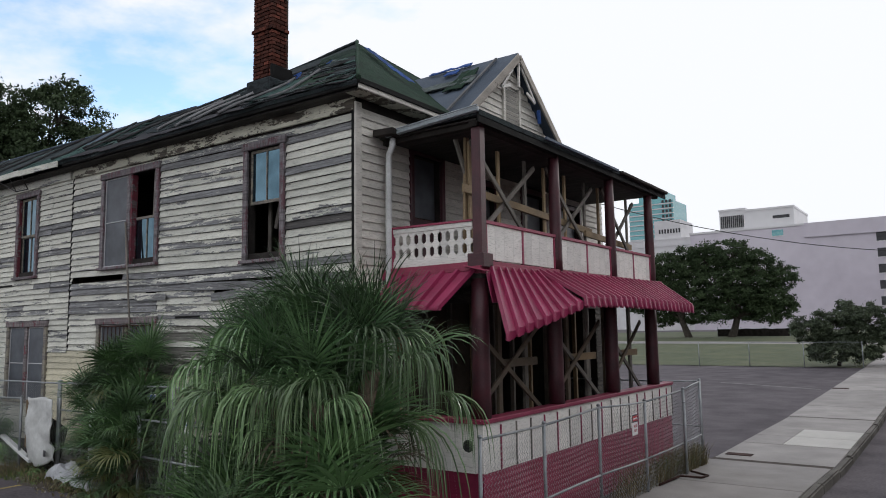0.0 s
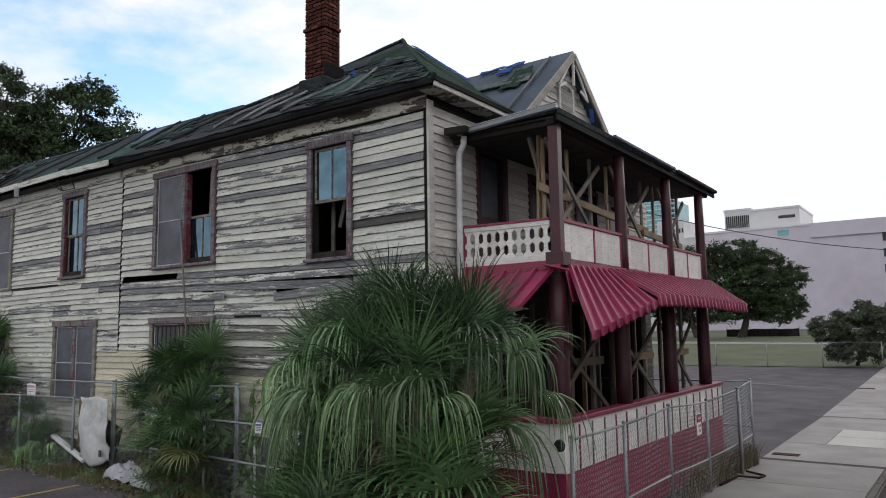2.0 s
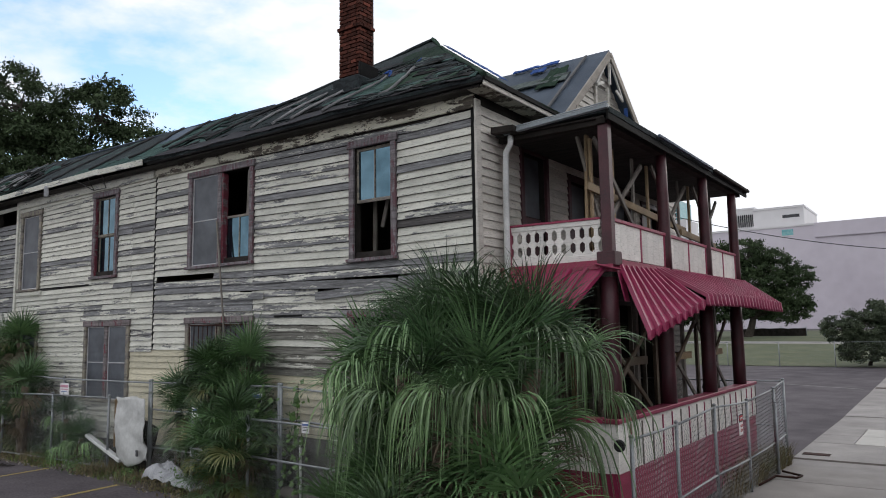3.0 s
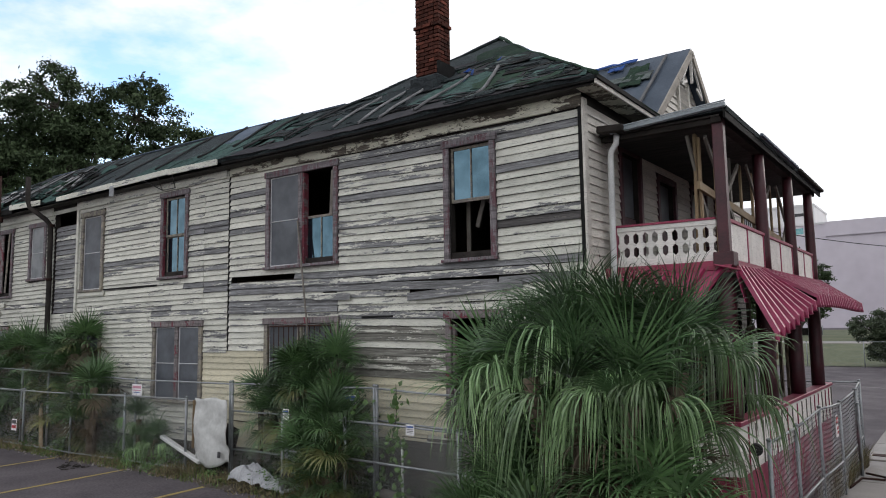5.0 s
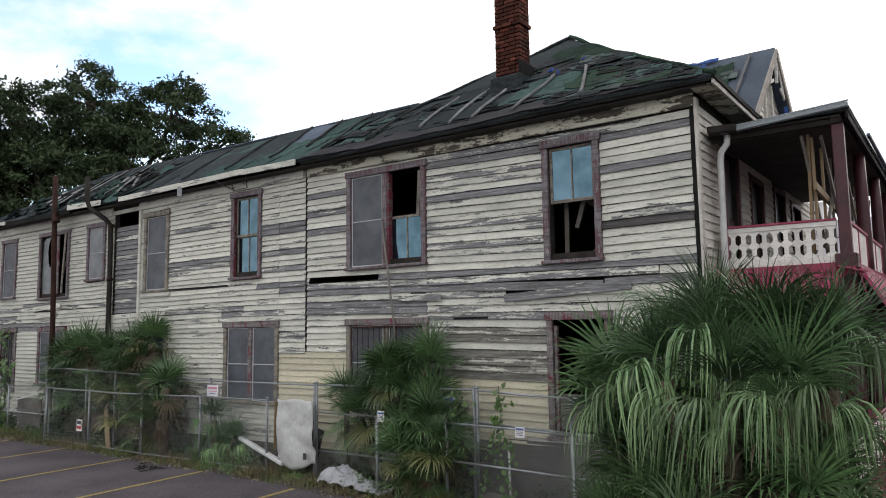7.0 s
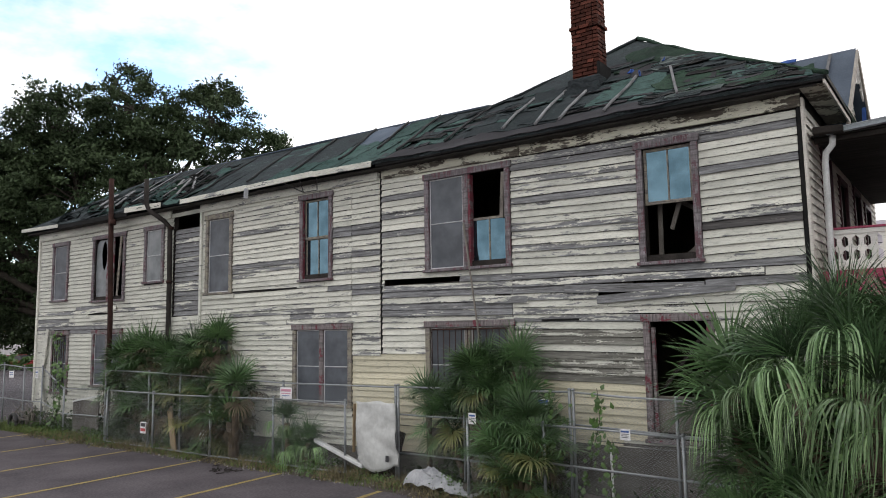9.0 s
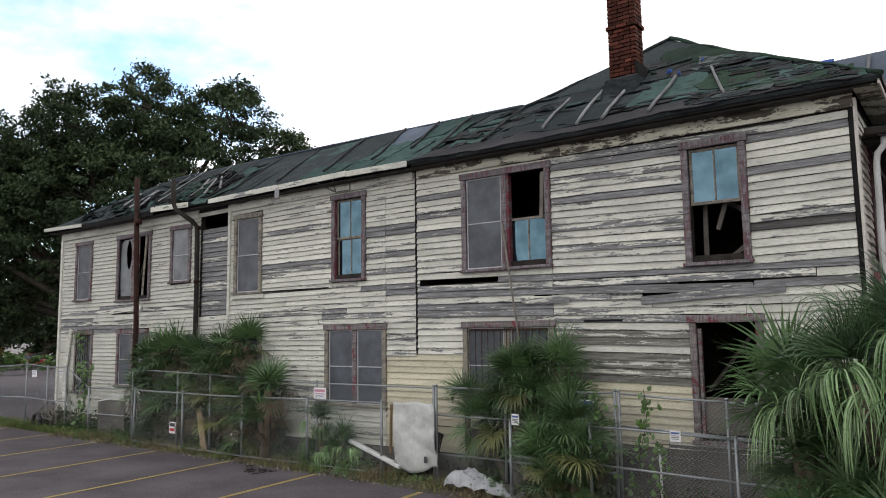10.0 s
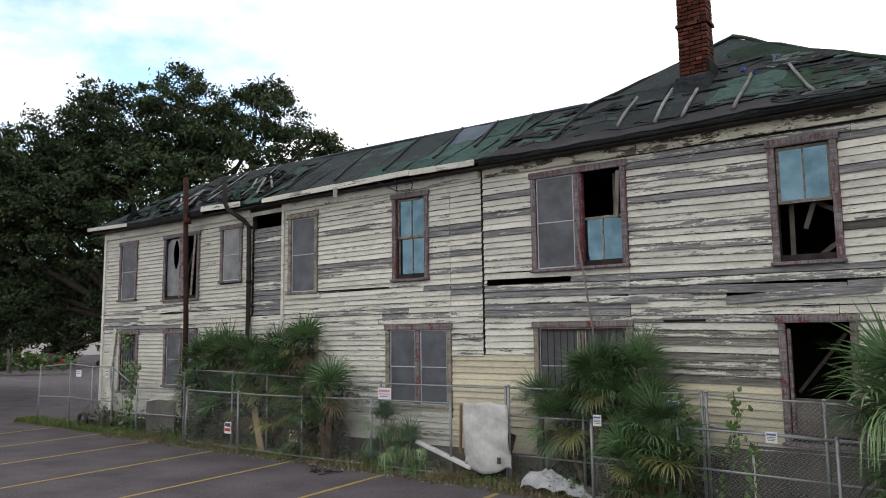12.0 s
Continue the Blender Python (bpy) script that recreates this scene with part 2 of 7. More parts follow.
m_brick = material("sooty_red_brick", (0.020, 0.014, 0.012), (0.125, 0.038, 0.026), 2.2, 60, 0.9, bump=0.7, jumble=60, vary=0.55, spec=0.12)
m_mortar = material("dark_mortar", (0.035, 0.03, 0.027), (0.10, 0.085, 0.075), 5, 60, 0.95, spec=0.12)
m_asphalt = material("asphalt", (0.058, 0.052, 0.058), (0.138, 0.122, 0.133), 0.9, 24, 0.88, bump=0.45, spec=0.12, speck=0.4)
m_concrete = material("sidewalk_concrete", (0.20, 0.187, 0.18), (0.33, 0.308, 0.295), 1.1, 70, 0.9, bump=0.3, jumble=20, vary=0.1)
m_stucco = material("grey_stucco_base", (0.065, 0.06, 0.055), (0.165, 0.155, 0.14), 1.4, 50, 0.9, spec=0.12)
m_yline = material("yellow_road_paint", (0.20, 0.155, 0.06), (0.44, 0.33, 0.10), 7, 50, 0.8, speck=0.5)
m_wline = material("worn_white_road_paint", (0.13, 0.125, 0.125), (0.24, 0.23, 0.23), 4, 50, 0.85)
m_steel = material("galvanised_steel", (0.20, 0.215, 0.225), (0.36, 0.38, 0.395), 6, 60, 0.55, 0.5, bump=0.15, jumble=20, vary=0.15)
m_link = material("weathered_wire", (0.26, 0.28, 0.29), (0.42, 0.44, 0.45), 6, 60, 0.6, 0.4, bump=0.0)
m_rust = material("rusty_iron", (0.022, 0.013, 0.012), (0.066, 0.034, 0.028), 4, 60, 0.8, 0.2, spec=0.12)
m_gutter = material("white_gutter_metal", (0.46, 0.47, 0.47), (0.70, 0.71, 0.71), 2.5, 50, 0.5)
m_sheet = material("stained_white_tarp", (0.42, 0.425, 0.415), (0.55, 0.56, 0.55), 2.2, 14, 0.6, bump=0.08, speck=0.25)
m_sign = material("sign_white", (0.70, 0.69, 0.70), (0.82, 0.81, 0.82), 3, 40, 0.5, bump=0.05)
m_signred = material("sign_red", (0.40, 0.02, 0.03), (0.5, 0.04, 0.05), 3, 40, 0.5, bump=0.05)
m_signpink = material("sign_faded_red", (0.50, 0.22, 0.30), (0.62, 0.32, 0.40), 3, 40, 0.5, bump=0.05)
m_signblue = material("sign_blue", (0.05, 0.10, 0.30), (0.08, 0.15, 0.4), 3, 40, 0.5, bump=0.05)
m_ink = material("sign_ink", (0.03, 0.03, 0.035), (0.06, 0.06, 0.065), 3, 40, 0.5, bump=0.05)
m_grass = material("dry_lawn", (0.022, 0.046, 0.011), (0.105, 0.11, 0.055), 0.32, 2.2, 0.95, bump=0.5, speck=0.5)
m_blade = material("grass_blade", (0.06, 0.095, 0.022), (0.17, 0.21, 0.06), 1.5, 20, 0.8, island=0.45, bump=0.0)
m_dry = material("dead_weed", (0.095, 0.080, 0.045), (0.23, 0.195, 0.105), 3, 20, 0.9, island=0.4, bump=0.0)
m_soil = material("bare_soil_and_litter", (0.035, 0.028, 0.022), (0.11, 0.09, 0.07), 3, 50, 0.95, bump=0.8)
m_frond = material("palmetto_leaf", (0.034, 0.080, 0.032), (0.118, 0.205, 0.080), 2.0, 30, 0.38, bump=0.05, jumble=30, vary=0.55, spec=0.45)
# one palm leaf in two tones: upright leaves coloured as shaded, drooping ones as lit
m_frond_u = material("shade_toned_upright_palm_leaf", (0.022, 0.056, 0.024), (0.088, 0.158, 0.064), 2.0, 30, 0.34, bump=0.05, jumble=30, vary=0.6, spec=0.5)
m_frond2 = material("light_toned_weeping_palm_leaf", (0.075, 0.150, 0.062), (0.26, 0.39, 0.18), 2.0, 30, 0.30, bump=0.05, jumble=30, vary=0.65)
m_frond_y = material("yellowing_palmetto_leaf", (0.085, 0.11, 0.034), (0.21, 0.21, 0.075), 2.0, 30, 0.5, bump=0.05, jumble=30, vary=0.3)
m_frond_d = material("dead_palmetto_leaf", (0.045, 0.035, 0.024), (0.14, 0.11, 0.07), 3.0, 30, 0.8, bump=0.05, jumble=30, vary=0.3)
m_vine = material("vine_leaf", (0.04, 0.085, 0.02), (0.10, 0.19, 0.045), 3.0, 30, 0.5, bump=0.05, island=0.3)
m_oak = material("oak_leaf", (0.024, 0.040, 0.019), (0.072, 0.104, 0.050), 0.6, 12, 0.6, bump=0.0, island=0.4, spec=0.12)
m_shrub = material("shrub_leaf", (0.034, 0.050, 0.027), (0.085, 0.112, 0.06), 0.8, 12, 0.6, bump=0.0, island=0.4)
m_bark = material("oak_bark", (0.03, 0.026, 0.022), (0.085, 0.075, 0.062), 5, 40, 0.95, bump=0.8, spec=0.12)
m_ptrunk = material("palm_trunk_fibre", (0.05, 0.038, 0.028), (0.15, 0.115, 0.08), 9, 60, 0.95, bump=0.9)
m_render = material("pale_mauve_wall", (0.50, 0.46, 0.52), (0.60, 0.56, 0.62), 0.05, 0.4, 0.85, bump=0.0, speck=0.1)
m_renderlit = material("pale_grey_wall", (0.56, 0.55, 0.56), (0.66, 0.65, 0.66), 0.05, 0.4, 0.85, bump=0.0, speck=0.1)
m_plain_dark = material("dark_opening", (0.02, 0.02, 0.024), (0.05, 0.05, 0.055), 2, 20, 0.6)
# black of real tar, used also to paint in shadow lines and dark gaps
m_tar_shade = material("black_tar_and_shade", (0.006, 0.006, 0.006), (0.02, 0.02, 0.02), 3, 40, 0.8, spec=0.12)
m_alu = material("pale_screen_frame", (0.36, 0.36, 0.37), (0.58, 0.58, 0.60), 3, 40, 0.5, bump=0.05)
m_pgutter = material("blue_grey_gutter_metal", (0.17, 0.20, 0.22), (0.34, 0.38, 0.41), 2, 40, 0.45, bump=0.05)
m_wire = material("black_cable", (0.015, 0.015, 0.015), (0.03, 0.03, 0.03), 2, 20, 0.7)


def glass(name, tint, rough, mix_dark):
    m, nt, b = base_tree(name, rough)
    vec = position(nt, (1, 1, 1), 30)
    n = noise_of(nt, vec, 2.5, 5)
    nt.links.new(ramp_of(nt, n, [(0.36, tint), (0.66, mix_dark)]), b.inputs["Base Color"])
    b.inputs["Specular IOR Level"].default_value = 0.8
    return m


# the blue of a reflected sky is painted into the tint, in two tones
m_skyglass = glass("sky_tinted_glass", (0.060, 0.112, 0.145), 0.06, (0.115, 0.195, 0.245))
m_skyglass.node_tree.nodes["Principled BSDF"].inputs["Metallic"].default_value = 0.95
m_screen = glass("dusty_window_screen", (0.028, 0.035, 0.047), 0.55, (0.078, 0.090, 0.110))
m_paleglass = glass("pale_dusty_pane", (0.10, 0.115, 0.125), 0.5, (0.21, 0.225, 0.235))
m_curtain = material("faded_cloth", (0.25, 0.26, 0.28), (0.45, 0.46, 0.48), 4, 40, 0.9)
m_teal = glass("teal_tower_glass", (0.10, 0.33, 0.36), 0.25, (0.20, 0.46, 0.48))
m_shading_block = material("brown_shading_block", (0.10, 0.07, 0.055), (0.18, 0.13, 0.10), 0.6, 12, 0.9)
# shaded copy of the porch siding: the ground floor's dimness is put into the colour
m_porchlow = peeling("shade_dark_porch_boards", (0.10, 0.09, 0.078), (0.045, 0.038, 0.032), 0.6, stretch=(6, 1.1, 8))

# ---- building helpers ----
PLACES = {}


def thing(name, label, category, loc=(0, 0, 0), group="", kind=""):
    ob = new(name)
    ob.empty_display_size = 0.2
    ob.matrix_basis = Matrix.Translation(loc)
    PLACES[ob] = Matrix.Translation(loc)
    return tagged(ob, label, category, group, kind)


def attach(ob, parent, m=None):
    """Puts ob under parent; m is ob's place in the world."""
    m = m or Matrix()
    ob.parent = parent
    if parent is not None:
        ob.matrix_parent_inverse = PLACES[parent].inverted()
    ob.matrix_basis = m
    PLACES[ob] = m
    return ob


def to_mesh(bm, name, mat, smooth=False):
    me = bpy.data.meshes.new(name)
    bm.normal_update()
    bm.to_mesh(me)
    bm.free()
    for x in mat if isinstance(mat, (list, tuple)) else [mat]:
        me.materials.append(x)
    if smooth:
        me.polygons.foreach_set("use_smooth", [True] * len(me.polygons))
    return me


def part(name, bm, mat, parent, label="", m=None, smooth=False, kind=""):
    return tagged(attach(new(name, to_mesh(bm, name, mat, smooth)), parent, m), label, kind=kind)


def piece(name, me, parent, m):
    return attach(new(name, me), parent, m)


def arrays_mesh(name, verts, faces, mat, smooth=False):
    """A mesh from computed arrays: faces all of one size."""
    me = bpy.data.meshes.new(name)
    n, k = len(faces), faces.shape[1]
    me.vertices.add(len(verts))
    me.vertices.foreach_set("co", np.asarray(verts, dtype=np.float32).ravel())
    me.loops.add(n * k)
    me.loops.foreach_set("vertex_index", np.asarray(faces, dtype=np.int32).ravel())
    me.polygons.add(n)
    me.polygons.foreach_set("loop_start", np.arange(n, dtype=np.int32) * k)
    me.polygons.foreach_set("use_smooth", [smooth] * n)
    me.update(calc_edges=True)
    for x in mat if isinstance(mat, (list, tuple)) else [mat]:
        me.materials.append(x)
    return me


def box(bm, x0, x1, y0, y1, z0, z1, mi=0):
    v = [bm.verts.new((x, y, z)) for z in (z0, z1) for y in (y0, y1) for x in (x0, x1)]
    for f in ((0, 2, 3, 1), (4, 5, 7, 6), (0, 1, 5, 4), (2, 6, 7, 3), (0, 4, 6, 2), (1, 3, 7, 5)):
        bm.faces.new([v[i] for i in f]).material_index = mi


def beam(bm, p, q, w, d, mi=0, up=(0, 0, 1)):
    """A bar of w across and d along up, from p to q."""
    p, q = Vector(p), Vector(q)
    a = (q - p).normalized()
    u = Vector(up)
    s = a.cross(u)
    s = (s if s.length > 1e-4 else a.cross(Vector((1, 0, 0)))).normalized()
    u = s.cross(a).normalized()
    v = [bm.verts.new(c + s * (i * w / 2) + u * (j * d / 2)) for c in (p, q) for i, j in ((-1, -1), (1, -1), (1, 1), (-1, 1))]
    for f in ((3, 2, 1, 0), (4, 5, 6, 7), (0, 1, 5, 4), (1, 2, 6, 5), (2, 3, 7, 6), (3, 0, 4, 7)):
        bm.faces.new([v[i] for i in f]).material_index = mi


def tube(bm, pts, r, n=8, mi=0, cap=True):
    """A round bar through pts; r a radius, or one for each point."""
    pts = [Vector(p) for p in pts]
    rs = r if isinstance(r, (list, tuple)) else [r] * len(pts)
    rings = []
    side = None
    for i, p in enumerate(pts):
        a = (pts[min(i + 1, len(pts) - 1)] - pts[max(i - 1, 0)]).normalized()
        if side is None:
            side = a.cross(Vector((0.31, 0.2, 0.93)))
            side = side if side.length > 1e-3 else a.cross(Vector((1, 0, 0)))
        side = (side - a * side.dot(a)).normalized()
        u = a.cross(side)
        rings.append([bm.verts.new(p + (side * math.cos(t) + u * math.sin(t)) * rs[i]) for t in (2 * math.pi * k / n for k in range(n))])
    for a, b in zip(rings, rings[1:]):
        for k in range(n):
            f = bm.faces.new((a[k], a[(k + 1) % n], b[(k + 1) % n], b[k]))
            f.smooth, f.material_index = True, mi
    if cap:
        bm.faces.new(rings[0][::-1]).material_index = mi
        bm.faces.new(rings[-1]).material_index = mi


def bevel(bm, w=0.006, seg=1):
    bmesh.ops.bevel(bm, geom=bm.edges[:], offset=w, segments=seg, affect="EDGES", clamp_overlap=True)
    return bm


def block(x0, x1, y0, y1, z0, z1, w=0.006):
    bm = bmesh.new()
    box(bm, x0, x1, y0, y1, z0, z1)
    return bevel(bm, w) if w else bm


def bar(p, q, w, d, r=0.004, up=(0, 0, 1)):
    bm = bmesh.new()
    beam(bm, p, q, w, d, 0, up)
    return bevel(bm, r) if r else bm


def pipe(pts, r, n=8):
    bm = bmesh.new()
    tube(bm, pts, r, n)
    return bm


def wall_with_holes(axis, at, thick, a0, a1, z0, z1, holes):
    """An upright wall across which holes (a0, a1, z0, z1) go right through; axis 'y': it runs along x."""
    xs = sorted({a0, a1, *[v for h in holes for v in h[:2]]})
    zs = sorted({z0, z1, *[v for h in holes for v in h[2:]]})
    bm = bmesh.new()
    for xa, xb in zip(xs, xs[1:]):
        for za, zb in zip(zs, zs[1:]):
            cx, cz = (xa + xb) / 2, (za + zb) / 2
            if any(h[0] < cx < h[1] and h[2] < cz < h[3] for h in holes):
                continue
            if axis == "y":
                box(bm, xa, xb, at, at + thick, za, zb)
            else:
                box(bm, at - thick, at, xa, xb, za, zb)
    bmesh.ops.remove_doubles(bm, verts=bm.verts, dist=0.0005)
    seen = {}
    for f in bm.faces:
        seen.setdefault(tuple(round(c, 3) for c in f.calc_center_median()), []).append(f)
    bmesh.ops.delete(bm, geom=[f for fs in seen.values() if len(fs) > 1 for f in fs], context="FACES")
    return bm


# ---- ground ----
def smooth01(v):
    v = min(1.0, max(0.0, v))
    return v * v * (3 - 2 * v)


def height(x, y):
    """The lie of the land: level lot beside the house, falling to the street, rising far off."""
    front = float(np.interp(y, [-30, 0, 6, 10, 17, 40, 84, 150, 3000], [-0.15, -0.2, -0.27, -0.42, -0.42, 0.0, 1.12, 1.6, 1.6]))
    s = max(smooth01((x + 8) / 9.5), smooth01((y - 8.5) / 6))
    return front * s


KERB_X, WALK_X, ROAD_DROP = 4.35, 1.95, 0.13


def axis_steps(lo, hi, fine_lo, fine_hi, step):
    out, v, d = [], fine_lo, step
    while v < fine_hi:
        out.append(v)
        v += step
    while v < hi:
        out.append(v)
        d *= 1.35
        v += d
    out.append(hi)
    v, d = fine_lo, step
    while v > lo:
        d *= 1.35
        v -= d
        out.append(max(v, lo))
    return sorted(set(out))


def ground_sheet():
    xs = [v for v in axis_steps(-2500, 2500, -30, 12, 0.75) if abs(v - KERB_X) > 0.25] + [KERB_X + 0.10, KERB_X + 0.13]
    ys = axis_steps(-2500, 2500, -16, 45, 1.0)
    xs.sort()
    bm = bmesh.new()
    g = [[bm.verts.new((x, y, height(x, y) - (ROAD_DROP if x > KERB_X + 0.11 else 0))) for x in xs] for y in ys]
    for r0, r1 in zip(g, g[1:]):
        for i in range(len(xs) - 1):
            bm.faces.new((r0[i], r0[i + 1], r1[i + 1], r1[i]))
    return bm


ground = tagged(new("ground", to_mesh(ground_sheet(), "ground", m_asphalt, True)), "dark worn asphalt of parking lots and street", "ground", kind="structure")
PLACES[ground] = Matrix()


def draped(corners, lift, mat, name, label, category="ground", kind="structure", step=1.0, thick=0.0):
    """A four-cornered patch laid over the land."""
    a, b, c, d = [Vector((*p, 0)) for p in corners]
    nu = max(1, int(max((b - a).length, (c - d).length) / step))
    nv = max(1, int(max((d - a).length, (c - b).length) / step))
    bm = bmesh.new()
    g = []
    for j in range(nv + 1):
        row = []
        for i in range(nu + 1):
            u, v = i / nu, j / nv
            p = a.lerp(b, u).lerp(d.lerp(c, u), v)
            row.append(bm.verts.new((p.x, p.y, height(p.x, p.y) + lift)))
        g.append(row)
    for r0, r1 in zip(g, g[1:]):
        for i in range(nu):
            bm.faces.new((r0[i], r0[i + 1], r1[i + 1], r1[i]))
    ob = new(name, to_mesh(bm, name, mat))
    PLACES[ob] = Matrix()
    return tagged(ob, label, category, kind=kind)


draped([(-60, 40), (1.9, 40), (1.9, 130), (-90, 130)], 0.03, m_grass, "lawn", "patchy dry lawn behind a chain link fence", step=3)


def verge_sheet():
    """Soil strip with a ragged edge towards the lot."""
    bm = bmesh.new()
    prev = None
    for i in range(210):
        x = -24.8 + 0.125 * i
        n1 = noise.noise(Vector((x * 0.7, 3, 0))) * 0.16 + noise.noise(Vector((x * 3.1, 7, 0))) * 0.08
        row = [bm.verts.new((x, y, height(x, y) + l)) for y, l in ((-1.06 + n1 * 1.5, 0.004), (-0.92 + n1 * 1.5, 0.02), (-0.5, 0.035 + 0.02 * noise.noise(Vector((x * 2, 1, 1)))), (0.35, 0.03))]
        if prev:
            for k in range(3):
                bm.faces.new((prev[k], row[k], row[k + 1], prev[k + 1]))
        prev = row
    return bm


verge = tagged(new("verge", to_mesh(verge_sheet(), "verge", m_soil, True)), "strip of bare soil and litter along the house", "ground", kind="structure")
PLACES[verge] = Matrix()
for k in range(8):
    x = -22.06 + 2.575 * k
    draped([(x, -0.92), (x + 0.095, -0.92), (x + 0.415, -5.9), (x + 0.32, -5.9)], 0.006, m_yline, "parking_line", "faded yellow parking bay line", "road marking", step=0.6)
for xa, ya, xb, yb in ((-7.2, 24.0, -2.2, 21.4), (-12.5, 23.6, -7.6, 21.0), (-3.0, 29.0, 1.6, 27.0)):
    draped([(xa, ya), (xb, yb), (xb, yb + 0.14), (xa, ya + 0.14)], 0.006, m_wline, "parking_line", "worn pale parking bay line", "road marking")

# sidewalk: a bed with separate slabs, and a kerb of stones
pavement = draped([(WALK_X, -40), (KERB_X - 0.02, -40), (KERB_X - 0.02, 130), (WALK_X, 130)], 0.012, m_mortar, "pavement", "concrete sidewalk of large slabs along the street", step=2.0)


def slab_mesh(w, l, mat):
    bm = bmesh.new()
    box(bm, -w / 2, w / 2, -l / 2, l / 2, -0.05, 0)
    bevel(bm, 0.008)
    return to_mesh(bm, "slab", mat)


def lay(name, me, parent, x, y, lift, tilt=0.0):
    e = 0.4
    n = Vector((-(height(x + e, y) - height(x - e, y)) / (2 * e), -(height(x, y + e) - height(x, y - e)) / (2 * e), 1)).normalized()
    r = Vector((0, 0, 1)).rotation_difference(n).to_matrix().to_4x4()
    return piece(name, me, parent, Matrix.Translation((x, y, height(x, y) + lift)) @ r)


m_newslab = material("new_concrete_slab", (0.40, 0.385, 0.36), (0.50, 0.48, 0.45), 1.2, 60, 0.9, bump=0.2)
slab_full = slab_mesh(2.36, 2.98, m_concrete)
slab_part = slab_mesh(0.90, 1.48, m_concrete)
slab_new = slab_mesh(1.44, 1.48, m_newslab)
rnd = random.Random(5)
for j in range(-8, 23):
    lift = 0.035 + rnd.uniform(-0.006, 0.006)
    if j == 4:
        for yy in (12.75, 14.25):
            lay("slab", slab_part, pavement, WALK_X + 0.47, yy, lift)
            lay("slab", slab_new, pavement, WALK_X + 1.66, yy, lift + 0.008)
    else:
        lay("slab", slab_full, pavement, WALK_X + 1.2, 1.5 + 3.0 * j, lift)
kerb = tagged(new("kerb", to_mesh(block(KERB_X - 0.01, KERB_X + 0.12, -40, 90, -0.9, -0.62, 0), "kerb", m_concrete)), "worn concrete kerb stones along the street", "kerb", kind="structure")
PLACES[kerb] = Matrix()
bm = bmesh.new()
box(bm, -0.075, 0.075, -0.99, 0.99, -0.3, 0)
kerb_me = to_mesh(bevel(bm, 0.03, 2), "kerbstone", m_stucco)
for j in range(-12, 34):
    lay("kerbstone", kerb_me, kerb, KERB_X + 0.06, 2.0 * j, 0.04 + rnd.uniform(-0.012, 0.012))
for x, y, w, l in ((2.35, 10.1, 0.55, 0.28), (2.3, 27.5, 0.6, 0.4)):
    plate = thing("drain_cover", "dark sunken drain cover in the sidewalk", "drain cover", (x, y, height(x, y)))
    part("plate", block(x - w / 2, x + w / 2, y - l / 2, y + l / 2, height(x, y) + 0.02, height(x, y) + 0.046), m_rust, plate)

# ---- the house ----
house = thing("house", "derelict two-storey timber house with peeling cream siding and torn roof", "house", (-6, 3, 0))
X_END, X_SEAM, DEPTH, WING = -21.4, -7.55, 8.48, 3.5
Z_SILL, Z_TOP = 0.92, 5.80


def sag(x):
    """How far the old frame has sunk along its length."""
    return float(np.interp(x, [-21.5, -16, -12, -9, -6.4, -2, 0], [-0.10, -0.10, -0.02, 0.0, 0.0, -0.09, -0.06]))


# openings of the long wall, casing outside to casing outside
UP = [(-2.36, -1.42, 3.60, 5.44), (-6.45, -4.61, 3.74, 5.52), (-9.81, -8.85, 3.74, 5.54), (-13.06, -12.07, 3.60, 5.45),
      (-15.67, -14.79, 4.0, 5.44), (-18.23, -16.57, 3.61, 5.42), (-20.52, -19.58, 3.70, 5.41)]
LOW = [(-2.36, -1.33, 1.0, 2.82), (-6.46, -4.6, 1.35, 2.80), (-10.0, -8.31, 1.20, 2.80), (-13.0, -12.05, 1.25, 2.74),
       (-18.1, -16.6, 1.3, 2.80), (-20.37, -19.4, 1.05, 2.80)]
PANEL = (-14.42, -13.28, 3.07, 5.62)
GAP = [(-7.46, -5.70, 3.50, 3.63), (-3.07, -1.9, 3.10, 3.20), (-2.5, -1.42, 3.25, 3.33), (-4.98, -4.66, 3.15, 3.22)]
CAS = 0.10
holes = [(a + CAS, b - CAS, c + CAS, d - CAS) for a, b, c, d in UP + LOW] + [PANEL] + GAP

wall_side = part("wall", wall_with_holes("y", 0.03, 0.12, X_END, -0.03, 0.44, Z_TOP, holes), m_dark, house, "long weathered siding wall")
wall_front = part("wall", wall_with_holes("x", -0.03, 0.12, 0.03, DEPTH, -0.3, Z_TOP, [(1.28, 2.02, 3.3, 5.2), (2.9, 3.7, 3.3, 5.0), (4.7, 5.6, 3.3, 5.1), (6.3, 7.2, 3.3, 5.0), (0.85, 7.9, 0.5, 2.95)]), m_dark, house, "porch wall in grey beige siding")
part("wall", block(X_END + 0.02, X_SEAM, WING - 0.12, WING, -0.1, Z_TOP, 0), m_soffit, house)
part("wall", block(X_SEAM, X_SEAM + 0.12, WING, DEPTH, -0.1, Z_TOP, 0), m_soffit, house)
part("wall", block(X_SEAM + 0.12, -0.16, DEPTH - 0.12, DEPTH, -0.1, Z_TOP, 0), m_soffit, house)
part("wall", block(X_END, X_END + 0.12, 0.16, WING - 0.13, -0.1, Z_TOP, 0), m_soffit, house)
part("foundation", block(X_END + 0.05, -6.47, 0.0, 0.3, -0.35, 0.425, 0), m_stucco, house)
